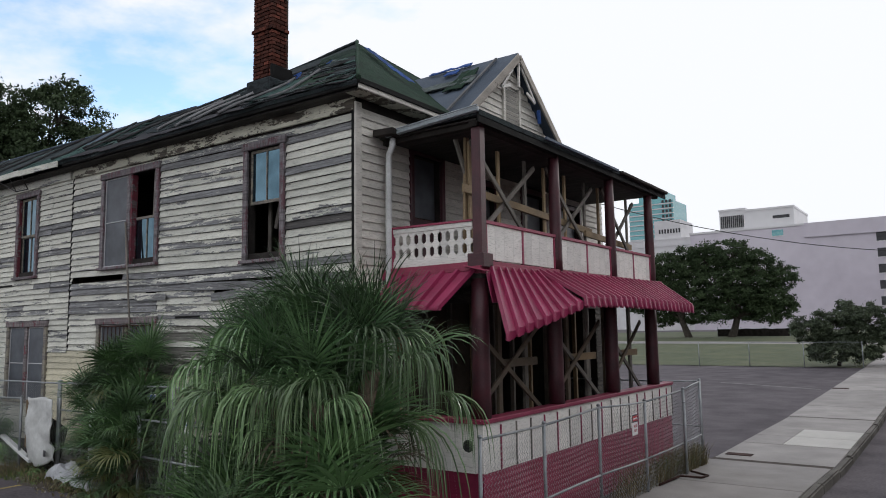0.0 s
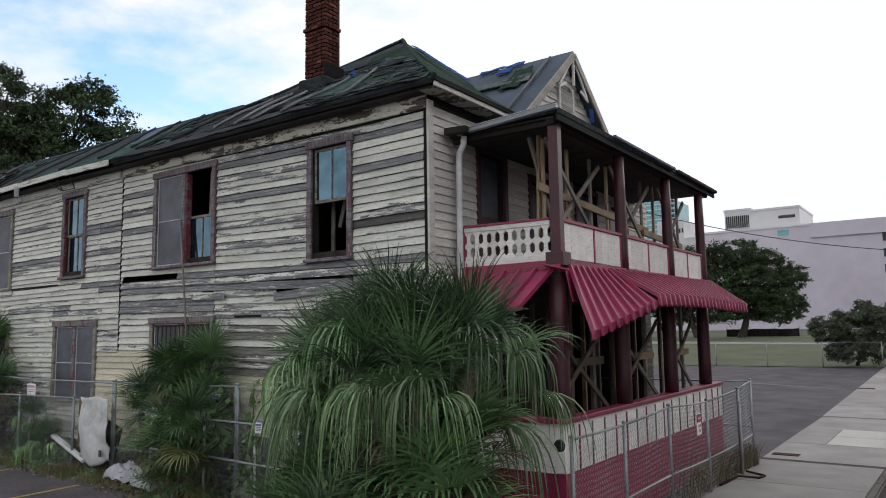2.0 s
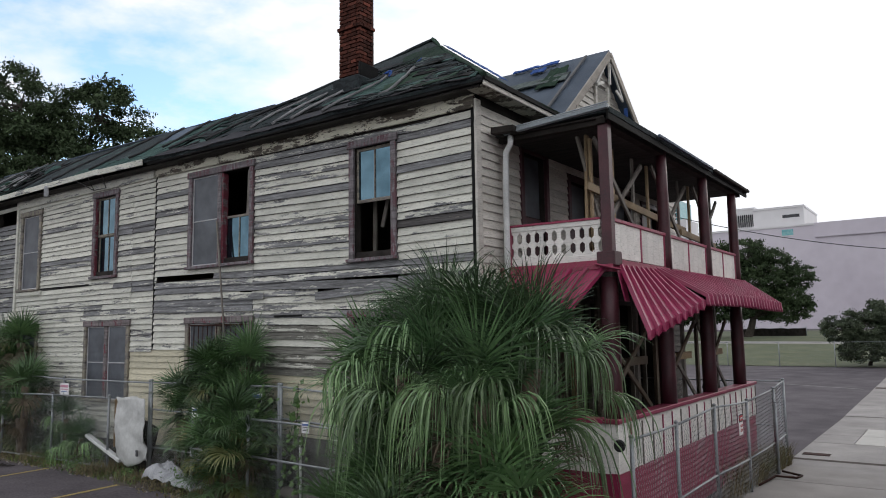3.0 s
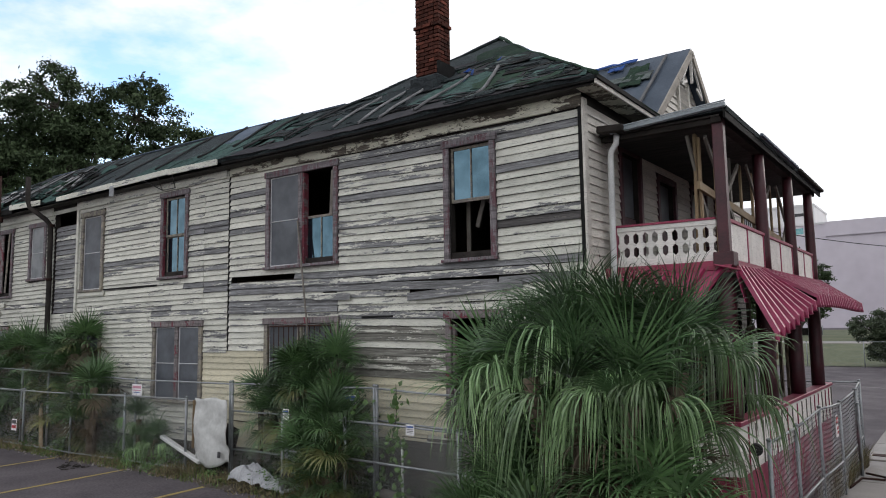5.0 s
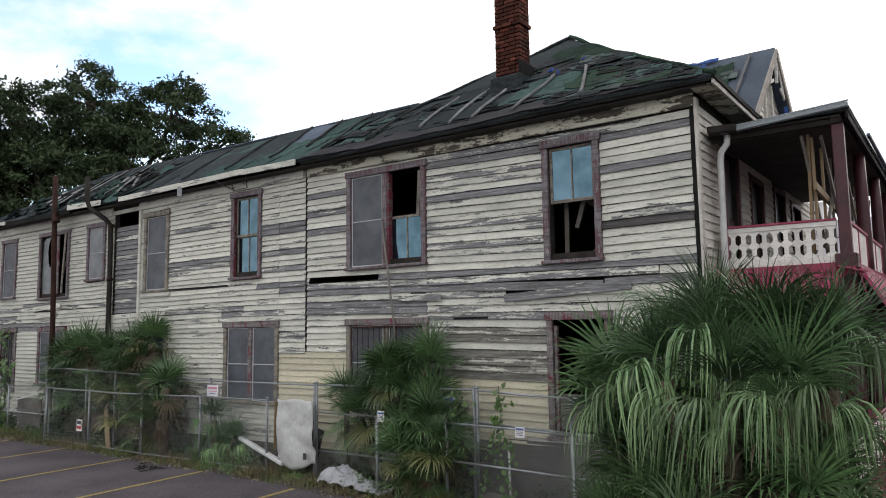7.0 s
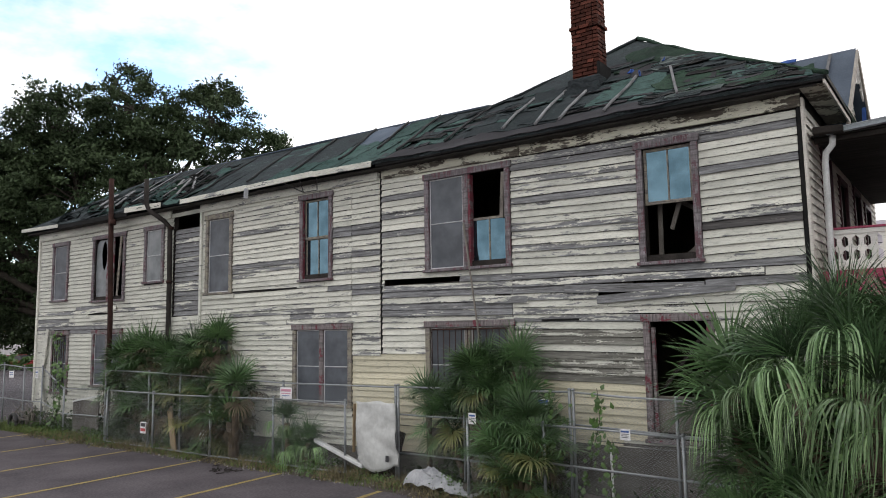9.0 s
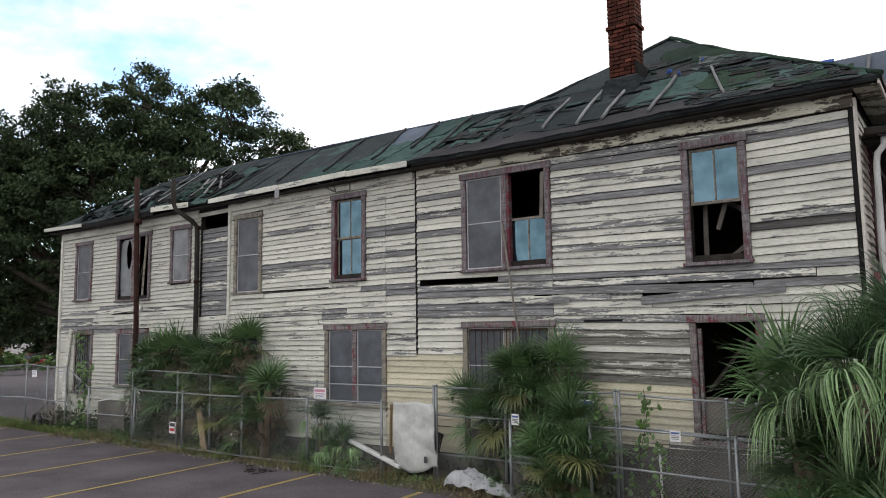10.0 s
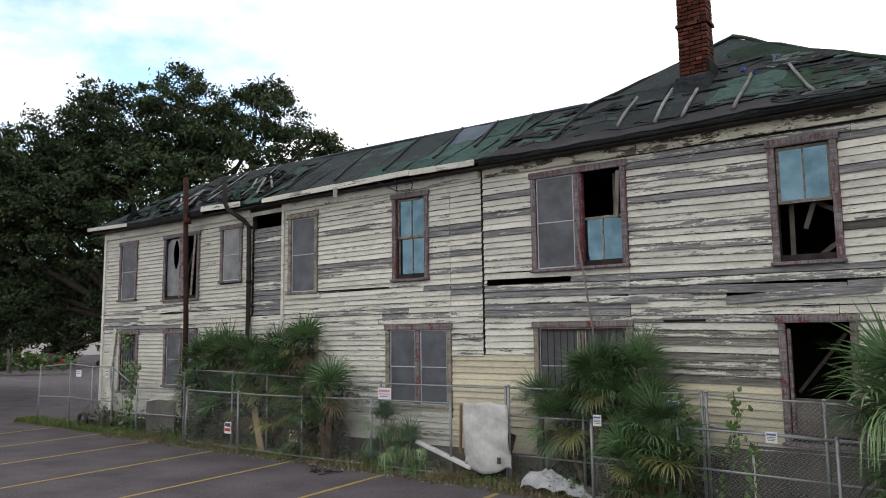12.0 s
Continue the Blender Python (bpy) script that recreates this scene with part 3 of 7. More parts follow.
part("foundation", block(-6.46, -0.05, 0.0, 0.028, -0.35, Z_SILL - 0.012, 0), m_stucco, house, "stained grey stucco foundation wall")
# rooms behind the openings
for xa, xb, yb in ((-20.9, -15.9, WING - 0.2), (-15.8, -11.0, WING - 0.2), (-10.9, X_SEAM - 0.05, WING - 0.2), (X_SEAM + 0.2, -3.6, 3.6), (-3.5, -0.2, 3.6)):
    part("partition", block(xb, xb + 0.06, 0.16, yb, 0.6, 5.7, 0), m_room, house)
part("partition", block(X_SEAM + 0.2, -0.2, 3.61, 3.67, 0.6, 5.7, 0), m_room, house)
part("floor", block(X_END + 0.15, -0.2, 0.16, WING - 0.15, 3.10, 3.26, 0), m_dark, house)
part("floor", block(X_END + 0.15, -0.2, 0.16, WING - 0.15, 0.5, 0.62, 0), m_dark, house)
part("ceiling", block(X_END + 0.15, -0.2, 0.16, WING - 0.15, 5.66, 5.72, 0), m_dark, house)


# roof
def sheet_between(a, b, c, d, nu, nv, wave, seed, lift=0.0, thick=0.05, dip=0.0):
    """A warped roof slope: a-b is the eave, d-c the top."""
    a, b, c, d = map(Vector, (a, b, c, d))
    n = (b - a).cross(d - a).normalized()
    bm = bmesh.new()
    g = []
    for j in range(nv + 1):
        row = []
        for i in range(nu + 1):
            u, v = i / nu, j / nv
            p = a.lerp(b, u).lerp(d.lerp(c, u), v)
            k = noise.noise(Vector((p.x * 0.55, p.y * 0.8, seed))) * wave + noise.noise(Vector((p.x * 2.3, p.y * 2.3, seed + 7))) * wave * 0.35
            row.append(p + n * (k + lift) - Vector((0, 0, dip * 4 * v * (1 - v))))
        g.append(row)
    top = [[bm.verts.new(p) for p in row] for row in g]
    low = [[bm.verts.new(p - n * thick) for p in row] for row in g]
    for j in range(nv):
        for i in range(nu):
            bm.faces.new((top[j][i], top[j][i + 1], top[j + 1][i + 1], top[j + 1][i]))
            bm.faces.new((low[j][i], low[j + 1][i], low[j + 1][i + 1], low[j][i + 1]))
    rim = [(0, i) for i in range(nu)] + [(j, nu) for j in range(nv)] + [(nv, i) for i in range(nu, 0, -1)] + [(j, 0) for j in range(nv, 0, -1)]
    for (j0, i0), (j1, i1) in zip(rim, rim[1:] + rim[:1]):
        bm.faces.new((top[j1][i1], top[j0][i0], low[j0][i0], low[j1][i1]))
    bmesh.ops.remove_doubles(bm, verts=bm.verts, dist=0.0005)
    bmesh.ops.dissolve_degenerate(bm, edges=bm.edges, dist=0.0005)
    return bm


PEAK = (-3.81, 4.24, 8.86)
EAVE_Y, EAVE_Z = -0.35, 5.84
CF, CB = (0.36, EAVE_Y, EAVE_Z), (-7.95, EAVE_Y, EAVE_Z)
DIP = 0.06
part("roof", sheet_between(CB, CF, PEAK, PEAK, 30, 20, 0.05, 1.0, 0.0, 0.05, DIP), m_felt, house, "hipped roof of torn black and green felt")
part("roof", sheet_between(CF, (0.36, 8.83, EAVE_Z), PEAK, PEAK, 18, 14, 0.04, 2.0, dip=DIP), m_moss, house)
part("roof", sheet_between((0.36, 8.83, EAVE_Z), (-7.95, 8.83, EAVE_Z), PEAK, PEAK, 8, 8, 0.02, 3.0, dip=DIP), m_felt, house)
part("roof", sheet_between((-7.95, 8.83, EAVE_Z), CB, PEAK, PEAK, 12, 12, 0.02, 4.0, dip=DIP), m_felt, house)
RIDGE_Y, RIDGE_Z, R_END = 1.76, 7.245, -18.4
EL = (-21.85, EAVE_Y, EAVE_Z + 0.04)
part("roof", sheet_between(EL, CB, (-6.1, RIDGE_Y, RIDGE_Z - 0.04), (R_END, RIDGE_Y, RIDGE_Z + 0.10), 48, 12, 0.05, 1.0, 0.0, 0.06), m_felt, house, "sagging wing roof of felt strips and battens")
part("roof", sheet_between((-7.0, 3.85, EAVE_Z), (-21.85, 3.85, EAVE_Z), (R_END, RIDGE_Y, RIDGE_Z + 0.09), (-6.05, RIDGE_Y, RIDGE_Z - 0.01), 24, 4, 0.03, 6.0), m_felt, house)
part("roof", sheet_between((-21.85, 3.85, EAVE_Z), EL, (R_END, RIDGE_Y, RIDGE_Z + 0.09), (R_END, RIDGE_Y, RIDGE_Z + 0.09), 6, 6, 0.02, 7.0), m_felt, house)
part("soffit", block(-21.7, 0.22, EAVE_Y + 0.1, -0.012, EAVE_Z - 0.10, EAVE_Z - 0.07, 0), m_soffit, house)
part("soffit", block(0.014, 0.30, EAVE_Y + 0.12, DEPTH, EAVE_Z - 0.105, EAVE_Z - 0.075, 0), m_frieze, house, "pale boxed eave over the porch side")

# front gable
GA = (0.28, 4.18, 7.62)
gy0, gy1, gz = 1.95, 6.40, 5.72
part("gable_roof", sheet_between((-1.6, gy0, gz), (0.30, gy0, gz), GA, (-2.3, 4.18, 7.62), 10, 8, 0.03, 8.0), m_slate, house, "blue grey gable roof patched with tarp")
part("gable_roof", sheet_between((0.30, gy1, gz), (-1.6, gy1, gz), (-2.3, 4.18, 7.62), GA, 8, 8, 0.02, 9.0), m_slate, house)
bm = bmesh.new()
tri = [bm.verts.new(p) for p in ((0.06, gy0 + 0.15, gz), (0.06, gy1 - 0.15, gz), (0.06, 4.18, 7.48), (-0.04, gy0 + 0.15, gz), (-0.04, gy1 - 0.15, gz), (-0.04, 4.18, 7.48))]
for f in ((0, 1, 2), (5, 4, 3), (0, 3, 4, 1), (1, 4, 5, 2), (2, 5, 3, 0)):
    bm.faces.new([tri[i] for i in f])
gable_wall = part("gable_wall", bm, m_front, house, "small gable wall with a louvred vent")
for sy, ya in ((1, gy0), (-1, gy1)):
    part("bargeboard", bar((0.30, ya, gz - 0.06), (0.30, 4.18, 7.53), 0.035, 0.13, 0.004), m_barge, house)

# ---- windows of the long wall ----
def window(a, b, c, d, double=False, casing=m_casing, left="screen", right="sash", sill=True, sash_mat=None, screen=None, mull=None, head=None):
    """A cased sash window in the long wall; left and right say what fills each light."""
    w = attach(new("window", to_mesh(block(a + 0.02, b - 0.02, 0.005, 0.14, c - 0.045, c + 0.0, 0.006), "window", casing)), house)
    y0, y1 = -0.035, 0.012
    part("casing", block(a, a + CAS, y0, y1, c, d - CAS - 0.02), casing, w)
    part("casing", block(b - CAS, b, y0, y1, c, d - CAS - 0.02), casing, w)
    part("casing", block(a - 0.03, b + 0.03, y0 - 0.008, y1, d - CAS - 0.015, d), head or casing, w)
    if sill:
        part("sill", block(a - 0.03, b + 0.03, -0.075, 0.004, c - 0.055, c - 0.002, 0.008), casing, w)
    lights = [(a + CAS, b - CAS, left)]
    if double:
        mid = (a + b) / 2
        part("mullion", block(mid - 0.055, mid + 0.055, y0 + 0.004, 0.06, c, d - CAS - 0.02), mull or casing, w)
        lights = [(a + CAS, mid - 0.055, left), (mid + 0.055, b - CAS, right)]
    zb, zt = c + 0.005, d - CAS - 0.02
    zm = (zb + zt) / 2
    for xa, xb, what in lights:
        if what == "screen":
            for z0, z1 in ((zb, zm + 0.018), (zm - 0.018, zt)):
                part("screen", block(xa + 0.03, xb - 0.03, 0.012, 0.016, z0 + 0.02, z1 - 0.02, 0), screen or m_screen, w, "dusty grey screen")
            for s in ((xa + 0.01, xa + 0.03, zb, zt), (xb - 0.03, xb - 0.01, zb, zt), (xa + 0.031, xb - 0.031, zb, zb + 0.02), (xa + 0.031, xb - 0.031, zt - 0.02, zt), (xa + 0.031, xb - 0.031, zm - 0.009, zm + 0.009)):
                part("screen_frame", block(s[0], s[1], 0.002, 0.024, s[2], s[3], 0.003), m_alu, w)
            continue
        tops = {"sash": (True, True), "upper": (True, False), "lower": (False, True), "none": (False, False), "board": (False, False)}[what]
        for on, z0, z1, yy in ((tops[0], zm, zt, 0.045), (tops[1], zb, zm + 0.03, 0.075)):
            if not on:
                continue
            xm = (xa + xb) / 2
            for s in ((xa + 0.004, xa + 0.045, z0, z1), (xb - 0.045, xb - 0.004, z0, z1), (xa + 0.046, xb - 0.046, z0, z0 + 0.05), (xa + 0.046, xb - 0.046, z1 - 0.045, z1), (xm - 0.012, xm + 0.012, z0 + 0.051, z1 - 0.046)):
                part("sash", block(s[0], s[1], yy, yy + 0.035, s[2], s[3], 0.003), sash_mat or m_casing_cream, w)
            for xl, xr in ((xa + 0.045, xm - 0.012), (xm + 0.012, xb - 0.045)):
                part("pane", block(xl, xr, yy + 0.014, yy + 0.018, z0 + 0.05, z1 - 0.045, 0), m_skyglass, w, "old glass tinted with the blue of a mirrored sky")
    return w


w_a = window(*UP[0], left="upper")
w_b = window(*UP[1], double=True, left="screen", right="lower")
w_c = window(*UP[2], left="sash", casing=m_casing, sash_mat=m_casing_cream)
w_d = window(*UP[3], left="screen", casing=m_casing_cream)
w_e = window(*UP[4], left="screen", casing=m_casing, screen=m_paleglass)
w_f = window(*UP[5], double=True, left="none", right="none", casing=m_casing, mull=m_casing_red)
w_g = window(*UP[6], left="screen", casing=m_casing)
l_a = window(*LOW[0], left="none", casing=m_casing_red)
l_b = window(*LOW[1], double=True, left="screen", right="screen", casing=m_casing_cream, head=m_casing_red)
l_c = window(*LOW[2], double=True, left="screen", right="screen", casing=m_casing_cream, mull=m_casing_red, head=m_casing_red)
l_d = window(*LOW[3], left="screen", casing=m_casing_cream)
l_e = window(*LOW[4], double=True, left="screen", right="screen", casing=m_casing_red)
l_f = window(*LOW[5], left="screen", casing=m_casing_red)


part("jamb", block(-5.475, -5.43, -0.02, 0.10, UP[1][2] + 0.01, UP[1][3] - CAS - 0.03), m_sash_red, w_b, "red paint left on the jamb")
part("jamb", block(UP[2][0] + CAS - 0.012, UP[2][0] + CAS + 0.014, -0.02, 0.04, UP[2][2] + 0.01, UP[2][3] - CAS - 0.03), m_sash_red, w_c)
part("apron", block(UP[3][0] - 0.06, UP[3][1] + 0.10, -0.045, -0.014, UP[3][2] - 0.15, UP[3][2] - 0.06), m_sound, w_d, "cream board under the sill")

# ---- siding boards ----
def board_mesh(mat, h, shrunk=0.0, bow=0):
    """One metre of lap siding, thick at its lower edge, slightly bowed, to be drawn out to length."""
    bm = bmesh.new()
    prof = ((-0.022, 0.0), (-0.032, 0.0), (-0.034, 0.004), (-0.008, h + 0.02 - shrunk), (-0.001, h + 0.02 - shrunk))
    n = 5 if bow else 1
    rows = []
    for k in range(n + 1):
        x = -0.5 + k / n
        dz = 0.010 * noise.noise(Vector((x * 2.6, bow * 3.7, 0.5))) if bow else 0.0
        dy = -0.006 * abs(noise.noise(Vector((x * 3.1, bow * 5.3, 4.5)))) if bow else 0.0
        rows.append([bm.verts.new((x, y + (dy if i in (0, 1, 2) else 0), z + dz)) for i, (y, z) in enumerate(prof)])
    for r0, r1 in zip(rows, rows[1:]):
        for i in range(5):
            j = (i + 1) % 5
            bm.faces.new((r0[j], r0[i], r1[i], r1[j]))
    bm.faces.new(rows[0])
    bm.faces.new(rows[-1][::-1])
    return to_mesh(bm, "board", mat)


rnd = random.Random(11)
H_MAIN, H_WING = 0.117, 0.108
STATES = {"sound": m_sound, "worn": m_worn, "shed": m_shed, "bare": m_bare, "black": m_black, "brown": m_brown, "yellow": m_yellow, "umber": m_brownbare}
BOARD = {(k, h, w): board_mesh(v, h, 0.0 if k == "yellow" else 0.022, 0 if k == "yellow" else w + 1) for k, v in STATES.items() for h in (H_MAIN, H_WING) for w in range(4)}
BOARDS_FAR = []


# paint left on the boards, row by row from the top: x from, x to, top, board height, states
PAINT_LEFT = [
    (-1.45, 0.0, 5.60, H_MAIN, "worn bare sound sound sound bare sound sound sound sound worn shed black sound sound sound worn bare sound bare sound shed sound worn worn"),
    (-4.62, -2.3, 5.60, H_MAIN, "shed bare worn shed worn worn bare worn sound worn shed worn sound shed worn sound sound bare shed bare shed worn worn shed worn brown umber sound umber brown brown umber brown brown"),
    (-2.4, -1.3, 3.55, H_MAIN, "bare shed bare shed sound worn sound worn"),
    (-7.6, -6.4, 5.60, H_MAIN, "sound sound sound bare sound worn bare sound sound bare sound sound sound worn sound worn worn worn worn sound worn worn sound sound worn sound"),
    (-5.8, -4.6, 3.62, H_MAIN, "bare bare shed bare shed worn shed worn"),
    (-8.9, -7.5, 5.58, H_WING, "sound sound worn sound sound sound worn sound bare bare sound worn worn bare sound sound shed sound sound bare bare sound worn sound worn worn"),
    (-12.1, -9.75, 5.58, H_WING, "sound worn sound worn sound sound shed sound sound sound worn sound sound bare shed worn sound sound worn sound sound sound worn shed sound sound sound worn worn sound worn sound worn sound"),
]
PAINT_LEFT = [(a, b, t, h, w.split()) for a, b, t, h, w in PAINT_LEFT]


def state_of(x, z):
    """What is left of the paint, by stretches of the wall."""
    if (-8.32 < x < -6.4 and z < 2.16) or (-4.62 < x < -2.3 and z < 1.80):
        return "yellow"
    for a, b, t, h, states in PAINT_LEFT:
        k = int((t - z) / h)
        if a < x < b and 0 <= k < len(states):
            return states[k]
    if -6.6 < x < -1.2 and 2.75 < z < 3.6:
        return rnd.choice(("bare", "bare", "shed", "shed", "worn"))
    if x < -14.4:
        return rnd.choice(("worn", "shed", "worn", "bare", "sound") if 2.7 < z < 3.55 else ("sound",) * 8 + ("worn",) * 2)
    return rnd.choice(("sound",) * 6 + ("worn",) * 4 + ("shed",))


def lay_boards(xa, xb, z0, z1, h):
    rows = int((z1 - z0) / h)
    for r in range(rows):
        z = z0 + r * h
        cuts = [(a, b) for a, b, c, d in UP + LOW + [PANEL] + GAP if c - 0.03 < z + sag((a + b) / 2) + h / 2 < d + 0.0]
        at, xr = xa, xb
        if 0.9 < z < 2.16 and xa == X_SEAM + 0.025:
            at = -8.305
        if 0.95 < z < 2.16 and xb == X_SEAM - 0.015:
            xr = -8.32
        spans = []
        for a, b in sorted(cuts):
            if a > at:
                spans.append((at, min(a, xr)))
            at = max(at, b)
        if at < xr:
            spans.append((at, xr))
        for s0, s1 in spans:
            if s1 - s0 < 0.05 or s0 >= xr:
                continue
            at = s0
            while at < s1 - 0.01:
                end = min(s1, at + rnd.uniform(1.6, 4.6))
                if s1 - end < 0.5:
                    end = s1
                for edge in (-8.32, -4.62, -14.42):
                    if at < edge - 0.05 < edge < end:
                        end = edge
                mid = (at + end) / 2
                st = state_of(mid, z)
                za, zb = z + sag(at), z + sag(end)
                tilt = math.atan2(zb - za, end - at) + rnd.uniform(-0.006, 0.006) / max(0.8, end - at)
                slip = rnd.random()
                dy = rnd.uniform(-0.004, 0.004)
                if slip < 0.06 and st in ("bare", "shed"):
                    tilt += rnd.uniform(-0.02, 0.02)
                    dy -= 0.012
                m = Matrix.Translation((mid, 0.03 + dy, (za + zb) / 2)) @ Matrix.Rotation(-tilt, 4, "Y") @ Matrix.Diagonal((end - at - rnd.uniform(0.003, 0.014), 1, 1, 1))
                if mid > -12.0:
                    piece("board", BOARD[st, h, rnd.randrange(4)], wall_side, m)
                else:
                    BOARDS_FAR.append((st, h, m))
                at = end


lay_boards(X_SEAM + 0.025, -0.088, Z_SILL, 5.62, H_MAIN)
lay_boards(X_END, X_SEAM - 0.015, 0.44, 5.78, H_WING)
lay_boards(X_SEAM - 0.035, -6.46, 0.44, Z_SILL - 0.02, H_WING)
for st in sorted({s for s, _, _ in BOARDS_FAR}):
    bm = bmesh.new()
    for s, h, m in BOARDS_FAR:
        if s == st:
            k = len(bm.verts)
            bm.from_mesh(BOARD[s, h, 0])
            bm.verts.ensure_lookup_table()
            bmesh.ops.transform(bm, matrix=m, verts=bm.verts[k:])
    part("siding", bm, STATES[st], wall_side, "rows of lap siding boards", kind="stuff")
# grey boards of the set-back panel
for r in range(18):
    z = PANEL[2] + 0.03 + r * 0.119
    piece("board", BOARD["shed" if r in (2, 5, 6, 11, 15) else "bare", H_MAIN, r % 4], wall_side, Matrix.Translation(((PANEL[0] + PANEL[1]) / 2 + 0.02, 0.065, z)) @ Matrix.Rotation(rnd.uniform(-0.01, 0.01), 4, "Y") @ Matrix.Diagonal((PANEL[1] - PANEL[0] - 0.05, 1, 1, 1)))
part("batten", block(PANEL[1] - 0.02, PANEL[1] + 0.07, -0.03, 0.03, 1.3, 5.6), m_sound, wall_side)
# frieze, seams and corner boards
for xa, xb, mt in ((X_END, -14.5, m_sound), (-13.3, X_SEAM - 0.05, m_worn), (X_SEAM + 0.05, -4.4, m_frieze), (-4.39, -0.02, m_frieze)):
    part("frieze_board", bar((xa, -0.012, 5.70 + sag(xa) * 0.5), (xb, -0.012, 5.70 + sag(xb) * 0.5), 0.045, 0.23), mt, wall_side)
# black strips stand in for the dark inside two open gaps of the siding
part("seam_strip", block(X_SEAM - 0.01, X_SEAM + 0.03, 0.004, 0.028, 2.2, 5.56), m_tar_shade, wall_side)
part("corner_strip", block(-0.085, -0.03, -0.012, 0.03, 0.9, 5.60), m_tar_shade, wall_side)
part("corner_board", block(-0.028, 0.012, -0.02, 0.11, -0.2, 5.68), m_front, wall_front)
part("corner_board", block(X_END - 0.02, X_END + 0.09, -0.03, 0.03, 0.7, 5.62), m_sound, wall_side)

# boards of the porch wall, with the same lap, darkened low down for porch shade
fb = board_mesh(m_front, 0.122)
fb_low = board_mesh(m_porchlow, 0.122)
FH = [(1.2, 2.1, 3.3, 5.27), (2.82, 3.78, 3.3, 5.08), (4.62, 5.68, 3.3, 5.18), (6.22, 7.28, 3.3, 5.08)]
PORCH_OPEN = (0.85, 7.9, 0.5, 2.95)
for r in range(44):
    z = 0.35 + 0.122 * r
    if z > 5.55:
        break
    at, spans = 0.115, []
    if z < 3.1:
        spans.append((0.115, 0.58))
        at = 0.585
    for a, b, c, d in sorted(h for h in FH + [PORCH_OPEN] if h[2] < z + 0.06 < h[3]):
        spans.append((at, a))
        at = b
    spans.append((at, DEPTH))
    for a, b in spans:
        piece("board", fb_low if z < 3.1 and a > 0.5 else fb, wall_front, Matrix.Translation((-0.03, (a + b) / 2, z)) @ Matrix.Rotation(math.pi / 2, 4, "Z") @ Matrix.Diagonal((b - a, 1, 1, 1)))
for a, b, c, d in FH:
    w = attach(new("door" if c > 3 or c < 0.5 else "window", to_mesh(block(-0.10, -0.06, a + 0.16, b - 0.16, c + 0.05, c + 0.9, 0.006), "door", m_maroon)), house)
    for s in ((a, a + 0.09, c, d), (b - 0.09, b, c, d), (a + 0.091, b - 0.091, d - 0.09, d)):
        part("casing", block(-0.03, 0.025, *s[:2], *s[2:]), m_maroon, w)
    part("pane", block(-0.09, -0.085, a + 0.16, b - 0.16, c + 0.92, d - 0.12, 0), m_screen, w)

# bared framing of the ground floor, behind the porch
for k in range(11):
    y = 1.0 + 0.66 * k
    part("stud", block(-0.13, -0.05, y - 0.03, y + 0.03, 0.5, 2.95), m_oldlumber if k % 3 else m_lumber, house)
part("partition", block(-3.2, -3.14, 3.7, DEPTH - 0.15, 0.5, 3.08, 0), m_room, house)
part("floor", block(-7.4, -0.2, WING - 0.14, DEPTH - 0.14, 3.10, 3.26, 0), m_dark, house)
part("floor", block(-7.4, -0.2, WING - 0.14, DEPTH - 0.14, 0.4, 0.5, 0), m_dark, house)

# ---- two-storey porch ----
PX, PY0, PY1 = 1.60, 0.60, 7.10
POST_Y = (0.62, 2.82, 5.02, 7.04)
Z_DECK, Z_RAIL, Z_PROOF = 3.28, 3.90, 5.22
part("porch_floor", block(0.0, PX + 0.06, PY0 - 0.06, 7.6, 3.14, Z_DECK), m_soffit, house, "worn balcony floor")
part("porch_ground_floor", block(0.0, PX, PY0, 7.6, 0.35, 0.47), m_dark, house)
for k, y in enumerate(POST_Y):
    if k == 0:
        post = part("porch_post", block(PX - 0.07, PX + 0.07, y - 0.07, y + 0.07, Z_DECK, Z_PROOF, 0.012), m_maroon, house, "square maroon porch post")
        part("post_base", block(PX - 0.125, PX + 0.125, y - 0.125, y + 0.125, Z_DECK, Z_DECK + 0.19, 0.012), m_maroon, post)
    else:
        bm = bmesh.new()
        tube(bm, [(PX, y, Z_DECK), (PX, y, 3.6), (PX, y, 4.6), (PX, y, Z_PROOF)], [0.095, 0.095, 0.088, 0.08], 16)
        part("porch_post", bm, m_maroon, house, "round maroon porch column")
    yl = (0.62, 2.72, 4.9, 6.95)[k]
    bm = bmesh.new()
    tube(bm, [(PX - 0.02, yl, 1.34), (PX - 0.02, yl, 1.8), (PX - 0.02, yl, 2.6), (PX - 0.02, yl, 3.14)], [0.122, 0.12, 0.118, 0.112], 18)
    part("porch_column", bm, m_maroon, house, "thick round maroon porch column")
# balcony front: white boards framed in red
rail = part("balcony_rail", bar((PX, PY0 + 0.09, Z_RAIL), (PX, PY1 + 0.05, Z_RAIL), 0.09, 0.045), m_red, house, "white panelled balcony front with crimson trim")
for ya, yb in zip(POST_Y, POST_Y[1:]):
    ym = (ya + yb) / 2
    for a, b in ((ya + 0.1, ym - 0.02), (ym + 0.02, yb - 0.1)):
        n = 4
        for i in range(n):
            w = (b - a) / n
            part("plank", block(PX + 0.0, PX + 0.022, a + i * w + 0.001, a + (i + 1) * w - 0.001, 3.40 + rnd.uniform(-0.004, 0.004), 3.876, 0.003), m_white, rail)
    for y in (ym, yb - 0.115, ya + 0.115):
        part("stile", block(PX - 0.01, PX + 0.034, y - 0.024, y + 0.024, 3.39, 3.876), m_red, rail)
